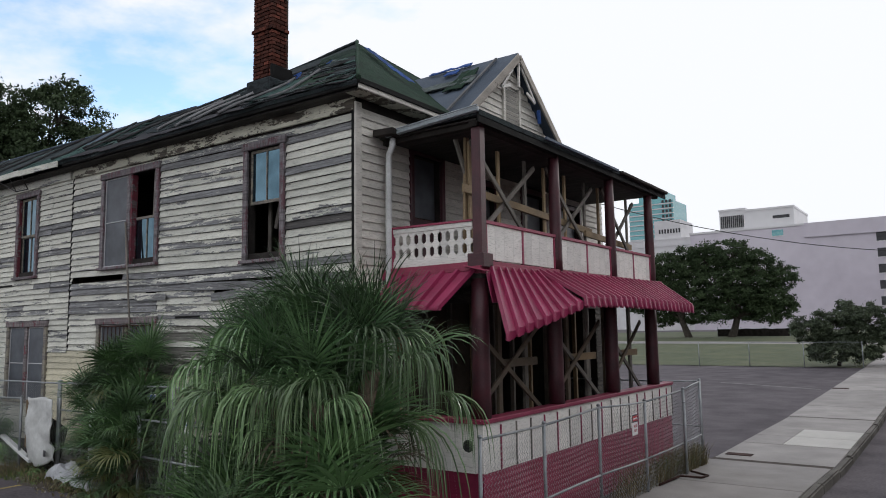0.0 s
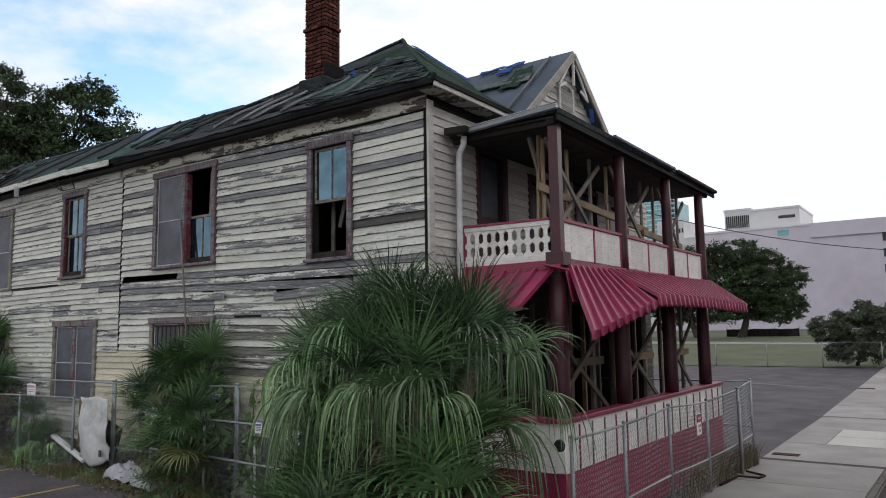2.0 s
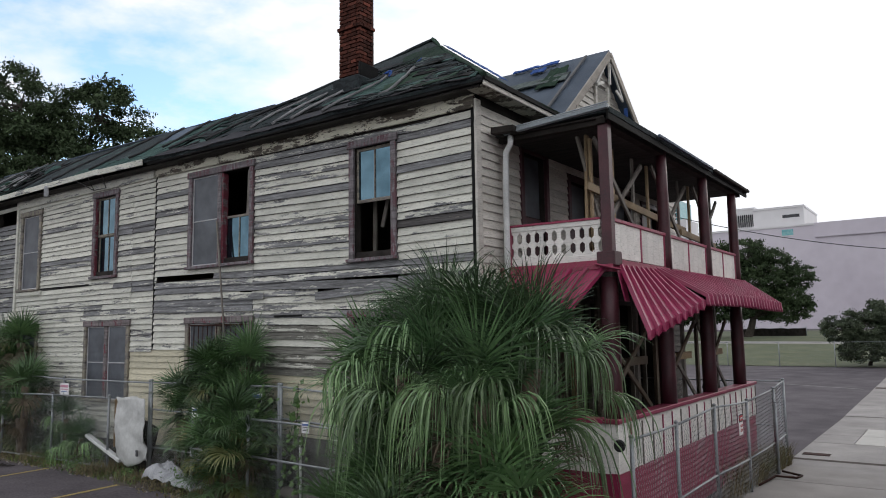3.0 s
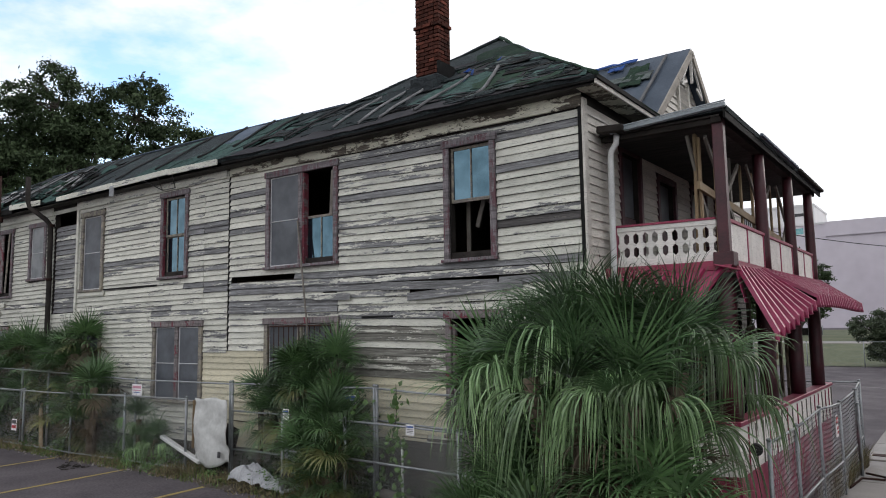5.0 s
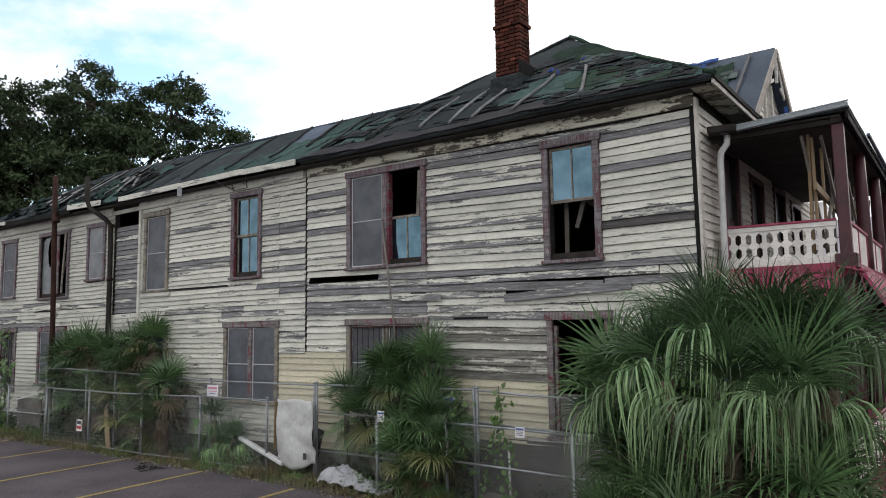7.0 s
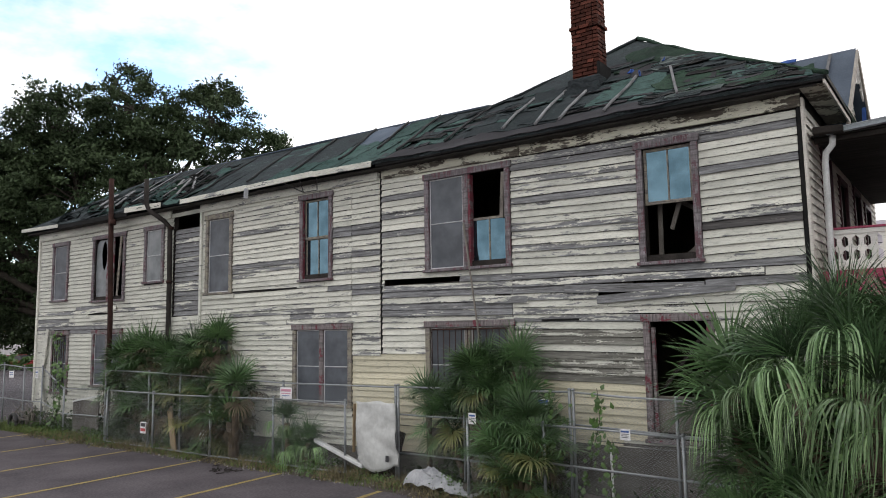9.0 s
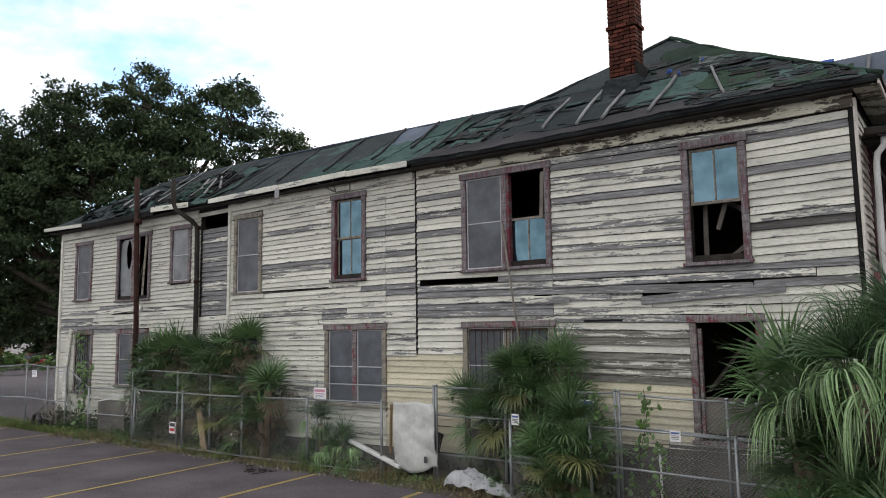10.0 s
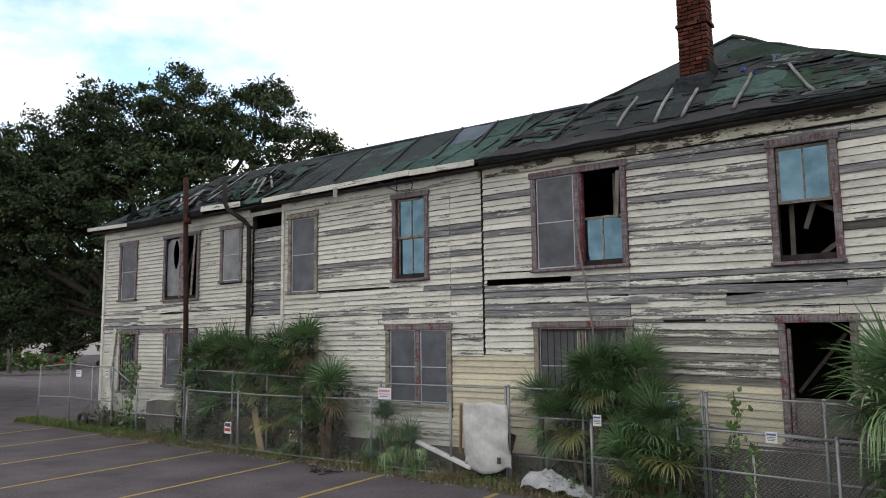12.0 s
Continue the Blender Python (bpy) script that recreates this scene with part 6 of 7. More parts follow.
palmetto("palmetto", "dense dark palmetto at the rusty stack", -14.9, -0.25, [(0.0, 0.0, 2.1), (-1.1, 0.0, 1.9), (-0.6, -0.1, 1.5), (0.7, 0.0, 1.95), (1.2, 0.0, 1.7), (-1.2, -0.1, 1.2), (0.2, -0.1, 1.1), (0.9, -0.1, 1.0), (-0.5, 0.0, 2.0), (-0.3, -0.1, 0.7)], 0.66, 20, 8, 0.03, 0.22)
palmetto("palmetto", "young palmetto with skirt of dead leaves", -10.9, -0.75, [(0.0, 0.0, 1.45), (-0.2, 0.0, 0.8)], 0.62, 15, 9, 0.12, 0.25)
palmetto("palmetto", "small palmetto in the fence", -9.55, -0.55, [(0.0, 0.0, 0.85), (0.6, 0.0, 0.5), (0.05, 0.0, 0.45), (0.5, 0.05, 0.2), (-0.1, 0.05, 0.15)], 0.42, 14, 10, 0.10, 0.15, "weep")
palmetto("palmetto", "small spiky palmetto behind the hanging tarp", -6.2, -0.3, [(0.0, 0.0, 1.4)], 0.45, 12, 12)


# ---- grass, weeds, litter along the fence: nobody could count them ----
def blades(name, label, mat, count, place, h0, h1, w, seed):
    r = np.random.RandomState(seed)
    pts = np.array([place(r) for _ in range(count)])
    a = r.uniform(0, 2 * np.pi, count)
    hgt = r.uniform(h0, h1, count)
    lean = r.uniform(0.1, 0.7, count) * hgt
    dx, dy = np.cos(a), np.sin(a)
    z = np.array([height(x, y) for x, y in pts]) - 0.01
    b = np.stack([pts[:, 0], pts[:, 1], z], 1)
    s = np.stack([-dy, dx, np.zeros(count)], 1) * w
    mid = b + np.stack([dx * lean * 0.35, dy * lean * 0.35, hgt * 0.6], 1)
    tip = b + np.stack([dx * lean, dy * lean, hgt * 0.95], 1)
    v = np.stack([b - s, b + s, mid + s * 0.8, mid - s * 0.8, tip + s * 0.15, tip - s * 0.15], 1).reshape(-1, 3)
    k = np.arange(count)[:, None] * 6
    f = np.concatenate([k + np.array([[0, 1, 2, 3]]), k + np.array([[3, 2, 4, 5]])])
    ob = new(name, arrays_mesh(name, v, f, mat))
    PLACES[ob] = Matrix()
    return tagged(ob, label, "grass", kind="stuff")


def clumped(cx, n, y0, y1):
    def f(r):
        c = cx[r.randint(len(cx))]
        return (c + r.normal(0, 0.16), r.uniform(y0, y1))
    return f


def leafy(name, label, mat, spots, per, size, seed):
    """Low broad-leaved weeds: leaves scattered in small mounds; spots: (x, y, radius, height)."""
    r = np.random.RandomState(seed)
    c = np.repeat(np.array([(x, y, height(x, y), rad, h) for x, y, rad, h in spots]), per, 0)
    n = len(c)
    p = np.stack([c[:, 0] + r.normal(size=n) * c[:, 3] * 0.5, c[:, 1] + r.normal(size=n) * c[:, 3] * 0.35, c[:, 2] + c[:, 4] * r.rand(n) ** 1.4], 1)
    u = r.normal(size=(n, 3))
    u /= np.linalg.norm(u, axis=1)[:, None]
    w = np.cross(u, r.normal(size=(n, 3)))
    w /= np.linalg.norm(w, axis=1)[:, None]
    s = size * r.uniform(0.5, 1.3, n)[:, None]
    v = np.stack([p - u * s, p + w * s * 0.5, p + u * s, p - w * s * 0.5], 1).reshape(-1, 3)
    ob = new(name, arrays_mesh(name, v, np.arange(4 * n).reshape(-1, 4), mat))
    PLACES[ob] = Matrix()
    return tagged(ob, label, "weeds", kind="stuff")


rw = random.Random(77)
spots = lambda n, x0, x1, y0, y1, h: [(rw.uniform(x0, x1), rw.uniform(y0, y1), rw.uniform(0.12, 0.35), h * rw.uniform(0.4, 1.2)) for _ in range(n)]
leafy("weeds", "leafy green weeds along the fence foot", m_vine, spots(110, -19, 0.5, -1.05, -0.15, 0.30), 70, 0.028, 1)
leafy("weeds", "dark undergrowth between fence and wall", m_oak, spots(60, -19, 0.0, -0.5, 0.0, 0.45), 80, 0.04, 2)
leafy("undergrowth", "dark tangled undergrowth under the rear palmettos", m_oak, [(rw.uniform(-16.4, -11.0), rw.uniform(-0.5, -0.1), rw.uniform(0.2, 0.4), rw.uniform(0.9, 1.8)) for _ in range(90)], 150, 0.05, 12)
leafy("undergrowth", "dark tangled undergrowth behind the middle fence", m_oak, [(rw.uniform(-5.9, -3.6), rw.uniform(-0.4, -0.1), rw.uniform(0.15, 0.35), rw.uniform(0.7, 1.7)) for _ in range(34)], 130, 0.045, 13)
leafy("undergrowth", "low dark weeds and twigs by the rear fence", m_oak, [(rw.uniform(-21.5, -16.2), rw.uniform(-0.5, -0.1), rw.uniform(0.15, 0.35), rw.uniform(0.2, 0.7)) for _ in range(40)], 90, 0.045, 14)
leafy("dead_leaves", "brown fallen leaves and litter on the soil", m_dry, spots(170, -19, 1.0, -1.15, -0.1, 0.10), 60, 0.032, 3)
leafy("weeds", "green leafy mound at the rear fence", m_vine, spots(16, -24.3, -18.5, -0.9, -0.3, 0.25), 60, 0.035, 4)
blades("grass", "green grass tufts at the lot's edge", m_blade, 14000, lambda r: (-24.6 + 6.5 * r.rand() ** 1.3, -0.25 - 0.75 * r.rand()), 0.04, 0.2, 0.006, 1)
blades("grass", "scattered grass tufts along the fence foot", m_blade, 2600, clumped(list(np.random.RandomState(3).uniform(-18, 1.5, 36)), 30, -1.15, -0.5), 0.03, 0.17, 0.006, 2)
blades("dead_weeds", "dry brown weeds along the fence foot", m_dry, 9000, clumped(list(np.random.RandomState(4).uniform(-18, 1.0, 40)), 34, -1.1, -0.1), 0.05, 0.24, 0.004, 5)
blades("weeds", "dry weeds at the foot of the street fence", m_dry, 2200, lambda r: (FX - 0.25 + 0.25 * r.rand(), 3.5 + 4.7 * r.rand() ** 0.6), 0.08, 0.6, 0.006, 6)
blades("weeds", "green weeds at the foot of the street fence", m_blade, 1200, lambda r: (FX - 0.25 + 0.2 * r.rand(), 5.5 + 2.7 * r.rand()), 0.08, 0.5, 0.006, 7)


def litter():
    r = random.Random(8)
    bm = bmesh.new()
    for _ in range(1500):
        x, y, s = r.uniform(-18, 0.5), r.triangular(-1.25, -0.1, -0.95), r.uniform(0.008, 0.04)
        m = Matrix.Translation((x, y, height(x, y) + s * 0.3)) @ Euler((r.random() * 6, r.random() * 6, r.random() * 6)).to_matrix().to_4x4() @ Matrix.Diagonal((s, s * 0.7, s * 0.35, 1))
        vs = [bm.verts.new(m @ Vector(c)) for c in ((1, 0, 0), (-1, 0, 0), (0, 1, 0), (0, -1, 0), (0, 0, 1), (0, 0, -1))]
        for a, b, c in ((0, 2, 4), (2, 1, 4), (1, 3, 4), (3, 0, 4), (2, 0, 5), (1, 2, 5), (3, 1, 5), (0, 3, 5)):
            bm.faces.new((vs[a], vs[b], vs[c]))
    return bm


ob = new("litter", to_mesh(litter(), "litter", m_concrete))
PLACES[ob] = Matrix()
tagged(ob, "crumbled stones and litter on the soil strip", "rubble", kind="stuff")


def vine(label, path, n, spread, seed, size=0.045):
    """Leaves along a climbing stem."""
    r = random.Random(seed)
    v = thing("vine", label, "vine", path[0])
    part("stem", pipe(path, 0.006, 5), m_bark, v)
    vs, fs = [], []
    pts = [Vector(p) for p in path]
    for _ in range(n):
        k = r.randrange(len(pts) - 1)
        c = pts[k].lerp(pts[k + 1], r.random()) + Vector((r.gauss(0, spread), r.gauss(0, spread * 0.5) - 0.02, r.gauss(0, spread)))
        m = Matrix.Translation(c) @ Euler((r.uniform(0.6, 1.9), r.uniform(-0.5, 0.5), r.uniform(-1, 1))).to_matrix().to_4x4()
        s, b = size * r.uniform(0.6, 1.3), len(vs)
        vs += [tuple(m @ Vector(q)) for q in ((0, -s, 0), (s * 0.8, -0.2 * s, 0.1 * s), (0.35 * s, 0.6 * s, 0), (0, 1.1 * s, -0.1 * s), (-0.35 * s, 0.6 * s, 0), (-s * 0.8, -0.2 * s, 0.1 * s))]
        fs.append(tuple(range(b, b + 6)))
    attach(new("leaves", arrays_mesh("leaves", np.array(vs), np.array(fs), m_vine)), v)
    return v


vine("thin climbing vine with yellow-green leaves on the fence", [(-3.2, -0.62, 0.0), (-3.0, -0.62, 0.7), (-2.85, -0.6, 1.3), (-2.9, -0.55, 1.75)], 70, 0.07, 1)
vine("green vine on a stake by the fence", [(-2.62, -0.78, 0.0), (-2.64, -0.78, 0.5), (-2.6, -0.76, 1.05)], 60, 0.08, 2)
vine("leafy vine over the lower end window", [(-19.9, -0.12, 0.2), (-19.9, -0.12, 1.4), (-19.85, -0.1, 2.4), (-19.8, -0.1, 2.65)], 170, 0.13, 3, 0.042)
vine("leafy creeper on the rear fence", [(-18.9, -0.5, 0.1), (-18.8, -0.5, 1.0), (-18.7, -0.48, 1.9)], 160, 0.14, 4, 0.06)
vine("creeper in the palmetto by the fence", [(-3.7, -0.6, 0.2), (-3.6, -0.6, 0.9), (-3.7, -0.55, 1.5)], 120, 0.16, 5, 0.05)
vine("creeper with bright leaves in the big palmetto", [(0.45, -2.3, 0.4), (0.5, -2.35, 1.2), (0.4, -2.3, 1.9), (1.2, -2.0, 2.5)], 60, 0.05, 6, 0.035)


# ---- trees ----
def tree(name, label, foot, lobes, leaf, per_clump, clumps, mat, trunk_r, seed, clump_r=0.5, category="tree", stems=1):
    """A tapered trunk with a limb to every lobe of the crown, twigs, and leaves in many small clumps with gaps between."""
    r = np.random.RandomState(seed)
    foot = Vector(foot)
    t = thing(name, label, category, foot)
    low = min(l[2] for l in lobes)
    centre = sum((Vector(l[:3]) for l in lobes), Vector()) / len(lobes)
    fork = foot.lerp(Vector((centre.x, centre.y, foot.z)), 0.35) + Vector((0, 0, max(0.6, (low - foot.z) * 0.75)))
    bm = bmesh.new()
    tube(bm, [foot - Vector((0, 0, 0.2)), foot + Vector((0, 0, 0.15)), foot.lerp(fork, 0.5) + Vector((0.1 * trunk_r, 0, 0)), fork], [trunk_r * 1.5, trunk_r * 1.15, trunk_r, trunk_r * 0.85], 12)
    part("trunk", bm, m_bark, t)
    cs, k = [], 0
    for lx, ly, lz, lr in lobes:
        c = Vector((lx, ly, lz))
        bend = fork.lerp(c, 0.5) + Vector((r.uniform(-0.4, 0.4), r.uniform(-0.4, 0.4), 0.25 * lr))
        bm = bmesh.new()
        tube(bm, [fork, bend, c], [trunk_r * 0.5, trunk_r * 0.3, trunk_r * 0.1], 7, cap=False)
        n = int(clumps * (lr / 2.2) ** 2)
        for _ in range(n):
            d = Vector(r.normal(size=3)).normalized()
            q = c + Vector((d.x, d.y, d.z * 0.8)) * lr * (0.45 + 0.6 * r.rand() ** 0.6)
            cs.append((q, clump_r * r.uniform(0.6, 1.25)))
            if r.rand() < 0.22:
                tube(bm, [c.lerp(bend, 0.3 * r.rand()), c.lerp(q, 0.5) + Vector((0, 0, 0.1)), q], [trunk_r * 0.10, trunk_r * 0.06, trunk_r * 0.02], 4, cap=False)
        part("limb", bm, m_bark, t)
    n = len(cs) * per_clump
    cc = np.repeat(np.array([tuple(q) for q, _ in cs]), per_clump, 0)
    rr = np.repeat(np.array([s for _, s in cs]), per_clump)
    p = cc + r.normal(size=(n, 3)) * (rr * 0.40)[:, None] * np.array([1.15, 1.15, 0.62])
    u = r.normal(size=(n, 3))
    u /= np.linalg.norm(u, axis=1)[:, None]
    w = np.cross(u, r.normal(size=(n, 3)))
    w /= np.linalg.norm(w, axis=1)[:, None]
    s = leaf * r.uniform(0.6, 1.3, n)[:, None]
    v = np.stack([p - u * s, p + w * s * 0.45, p + u * s, p - w * s * 0.45], 1).reshape(-1, 3)
    attach(new("crown", arrays_mesh("crown", v, np.arange(4 * n).reshape(-1, 4), mat)), t)
    return t


tree("oak_tree", "tall dark evergreen oak with open crown behind the house", (-27.0, 6.0, 0.0),
     [(-25.6, 5.3, 12.0, 1.8), (-22.9, 7.4, 11.6, 1.5), (-22.0, 8.6, 10.3, 1.3), (-20.9, 9.3, 9.4, 1.1), (-24.6, 6.0, 11.0, 1.6), (-28.0, 3.6, 11.4, 1.9), (-30.6, 1.8, 10.1, 1.8), (-33.0, 0.2, 9.6, 2.0),
      (-24.3, 6.2, 9.2, 2.5), (-27.5, 4.2, 8.6, 2.6), (-31.0, 1.8, 7.2, 2.7), (-34.5, 0.0, 6.5, 2.8), (-28.5, 4.8, 5.8, 2.2), (-23.3, 8.0, 8.0, 1.9), (-36.5, -1.0, 9.0, 2.2), (-32.0, 3.0, 4.6, 2.0), (-29.5, 5.5, 4.2, 1.9), (-27.0, 8.5, 4.4, 2.1), (-25.0, 9.5, 5.4, 2.2), (-33.5, 2.2, 4.4, 1.9), (-30.5, 7.0, 6.0, 2.4), (-33.0, 1.2, 8.0, 2.4), (-31.8, 3.2, 9.6, 1.8), (-35.0, 0.8, 4.0, 2.2), (-29.0, 3.4, 9.8, 1.8), (-27.0, 5.6, 9.8, 1.9), (-30.0, 3.2, 8.4, 2.2), (-34.5, -0.6, 10.4, 1.9)],
     0.082, 170, 84, m_oak, 0.42, 31, 0.50)
tree("oak_tree", "dark spreading oak with low limbs beside the lot", (-37.0, 3.0, 0.0), [(-36.5, 2.5, 5.0, 2.6), (-38.5, 2.0, 7.5, 3.0), (-34.0, 4.0, 4.0, 1.8), (-41.0, 1.0, 5.0, 3.0), (-40, 4.0, 9.0, 2.5), (-38.0, 0.5, 3.0, 2.2), (-37.5, 1.0, 10.5, 2.4), (-44.0, -1.0, 8.0, 3.0), (-42.0, 4.0, 3.0, 2.5)], 0.12, 85, 55, m_oak, 0.4, 32, 0.7)
gz_ = height(0, 84)
tree("oak_tree", "broad dark live oak on the far lawn", (-15.85, 84.0, gz_), [(-15.4, 84, 10.8, 2.6), (-18.6, 84, 10.6, 2.5), (-12.6, 84.5, 9.6, 2.3), (-10.3, 85, 8.2, 1.9), (-10.8, 84.5, 5.6, 1.8), (-14.0, 83.5, 7.4, 2.8), (-17.5, 83.5, 7.2, 2.8), (-12.6, 84, 6.2, 2.0), (-11.6, 84.5, 4.0, 1.6), (-18.8, 84, 4.6, 2.0), (-14.2, 85.5, 4.8, 1.8), (-13.5, 84, 4.4, 1.7), (-16.8, 83, 4.4, 1.9), (-9.9, 84.5, 4.6, 1.5)], 0.16, 60, 75, m_oak, 0.42, 33, 0.62)
tree("oak_tree", "dark live oak beside a chain link fence", (-21.2, 84.5, gz_), [(-21.0, 84, 10.2, 2.6), (-23.6, 85, 9.8, 2.6), (-20.5, 84, 6.8, 2.6), (-23.5, 84.5, 6.5, 2.4), (-26.5, 86, 8.5, 2.6), (-27.0, 86, 5.8, 2.4), (-24.6, 86, 4.2, 2.0), (-21.5, 86, 4.0, 1.6)], 0.16, 60, 70, m_oak, 0.40, 34, 0.62)
tree("shrub", "grey-green rounded shrub with many stems", (0.6, 41.2, height(0, 41.2)), [(0.5, 41, 2.5, 1.3), (-0.9, 40.6, 2.2, 1.0), (2.2, 41.6, 2.7, 1.2), (0.6, 40.8, 1.2, 1.1), (1.9, 41.2, 1.2, 1.1), (3.6, 42, 2.1, 1.2), (-0.3, 40.6, 1.0, 0.7), (1.3, 41.2, 3.2, 0.8)], 0.075, 130, 230, m_shrub, 0.10, 35, 0.30, "shrub")

# ---- background buildings ----
def far_block(name, label, x0, x1, y0, y1, z0, z1, mat, category="building"):
    b = thing(name, label, category, ((x0 + x1) / 2, y0, z0))
    part("wall", block(x0, x1, y0, y1, z0, z1, 0), mat, b)
    part("roof", block(x0 - 0.15, x1 + 0.15, y0 - 0.15, y1 + 0.15, z1 + 0.002, z1 + 0.45, 0), m_renderlit, b)
    return b


def hole(b, x0, x1, y, z0, z1, mat=m_plain_dark):
    w = part("window", block(x0, x1, y - 0.06, y - 0.01, z0, z1, 0), mat, b)
    part("frame", block(x0 - 0.15, x1 + 0.15, y - 0.10, y - 0.065, z0 - 0.15, z0, 0), m_renderlit, w)


bld = far_block("building", "long blank pale mauve multi-storey building", -44.0, 30.0, 165, 210, -2.0, 23.9, m_render)
part("parapet", block(-19.5, 30, 164.6, 164.98, 21.2, 24.3, 0), m_render, bld)
for k in range(5):
    hole(bld, -6.3, -1.0, 165, 19.4 - 3.3 * k, 21.2 - 3.3 * k)
hole(bld, -26.1, -23.8, 165, 22.1, 23.4, m_teal)
up = far_block("building", "pale roof block with a ribbed plant screen", -32.5, -21.9, 168, 186, 23.9, 28.6, m_renderlit)
hole(up, -26.3, -22.8, 168, 26.4, 27.1)
scr = far_block("building", "ribbed rooftop plant room", -38.4, -32.6, 170, 186, 23.9, 29.4, m_renderlit)
for k in range(12):
    part("fin", block(-38.0 + 0.45 * k, -37.82 + 0.45 * k, 169.6, 169.98, 25.4, 28.2, 0), m_plain_dark, scr)
far_block("building", "low pale wing beside the mauve building", -62.0, -44.2, 172, 210, -2.0, 22.5, m_renderlit)
mid_b = far_block("building", "pale mid-rise building with stepped roof", -130, -86, 320, 350, -2, 42, m_renderlit)
part("wall", block(-106, -94, 321, 340, 42.4, 51, 0), m_renderlit, mid_b)
for k in range(8):
    hole(mid_b, -104 + 1.3 * k, -103.2 + 1.3 * k, 321, 45.0, 47.0)
tow = thing("glass_tower", "tall teal glass office tower", "building", (-160, 480, 0))
part("facade", block(-178, -147, 480, 510, -2, 88.5, 0), m_teal, tow)
part("crown", block(-172, -153, 484, 506, 88.6, 95.5, 0), m_teal, tow)
for r in range(18):
    z = 86.0 - 3.4 * r
    part("floor_band", block(-178.3, -146.7, 479.6, 479.96, z, z + 0.7, 0), m_renderlit, tow)
    for c in range(6):
        if c > 2:
            part("window", block(-162 + 2.5 * c, -160.5 + 2.5 * c, 479.3, 479.56, z + 0.9, z + 2.7, 0), m_plain_dark, tow)
# dark screen cloth on the lawn
cloth = thing("screen_fence", "black cloth screen fence under the oaks", "fence", (-14.4, 88, height(0, 88)))
hz2 = height(0, 88)
bm = bmesh.new()
g = [[bm.verts.new((-18.6 + 0.4 * i, 88 + 0.1 * math.sin(i * 1.3), hz2 + (-0.1 if j == 0 else 0.95 + 0.12 * noise.noise(Vector((i * 0.4, 0, 2)))))) for i in range(22)] for j in range(2)]
for i in range(21):
    bm.faces.new((g[0][i], g[0][i + 1], g[1][i + 1], g[1][i]))
geo = bmesh.ops.extrude_face_region(bm, geom=bm.faces[:])
bmesh.ops.translate(bm, vec=(0, 0.05, 0), verts=[v for v in geo["geom"] if isinstance(v, bmesh.types.BMVert)])
part("cloth", bm, m_dark, cloth)
for k in range(4):
    part("post", pipe([(-18.6 + 2.8 * k, 88.1, hz2 - 0.2), (-18.6 + 2.8 * k, 88.1, hz2 + 1.2)], 0.05), m_steel, cloth)
draped([(-40, 70), (1, 66), (1, 70), (-40, 76)], 0.05, m_concrete, "path", "pale dusty path over the lawn", step=3)
for px_, py_, pz_ in ((-24, 43.5, 15.8), (8, 67.5, 8.5)):
    up_ = thing("utility_pole", "tall wooden utility pole carrying a cable", "pole", (px_, py_, height(px_, py_)))
    part("shaft", pipe([(px_, py_, height(px_, py_) - 0.3), (px_, py_, pz_)], [0.17, 0.11], 10), m_bark, up_)
wire = thing("overhead_cable", "sagging black overhead cable across the street", "cable", (-13.9, 51, 11.6))
pts = [Vector((-24, 43.5, 15.6)).lerp(Vector((8, 67.5, 8.3)), i / 24) for i in range(25)]
part("cable", pipe([p - Vector((0, 0, 2.0 * 4 * (i / 24) * (1 - i / 24) * 0.95)) for i, p in enumerate(pts)], 0.035, 5), m_wire, wire)

# left distance: hedge, parked car, pole, low shop
hedge = tree("hedge", "low clipped green hedge across the street", (-66, 14.5, 0), [(-66 - 1.6 * k, 14.0 - 0.9 * k, 0.75, 0.95) for k in range(7)] + [(-64.4 + 1.4 * k, 14.9 + 0.9 * k, 0.7, 0.85) for k in range(4)], 0.16, 40, 120, m_vine, 0.06, 41, 0.3, "hedge")
pole = thing("utility_pole", "grey concrete utility pole across the street", "pole", (-63.5, 15.0, 0))
part("shaft", pipe([(-63.5, 15.0, -0.2), (-63.5, 15.0, 9.0)], [0.2, 0.15], 12), m_concrete, pole)
shop = far_block("building", "low pale shop with red sign and yellow stripe", -128, -102, 33, 50, -0.5, 6.5, m_renderlit)
part("stripe", block(-128.2, -101.8, 32.7, 32.95, 3.4, 3.8, 0), m_yline, shop)
part("sign", block(-118, -108, 32.6, 32.94, 4.6, 5.8, 0), m_signred, shop)
part("window", block(-126, -104, 32.7, 32.95, 0.6, 3.0, 0), m_plain_dark, shop)


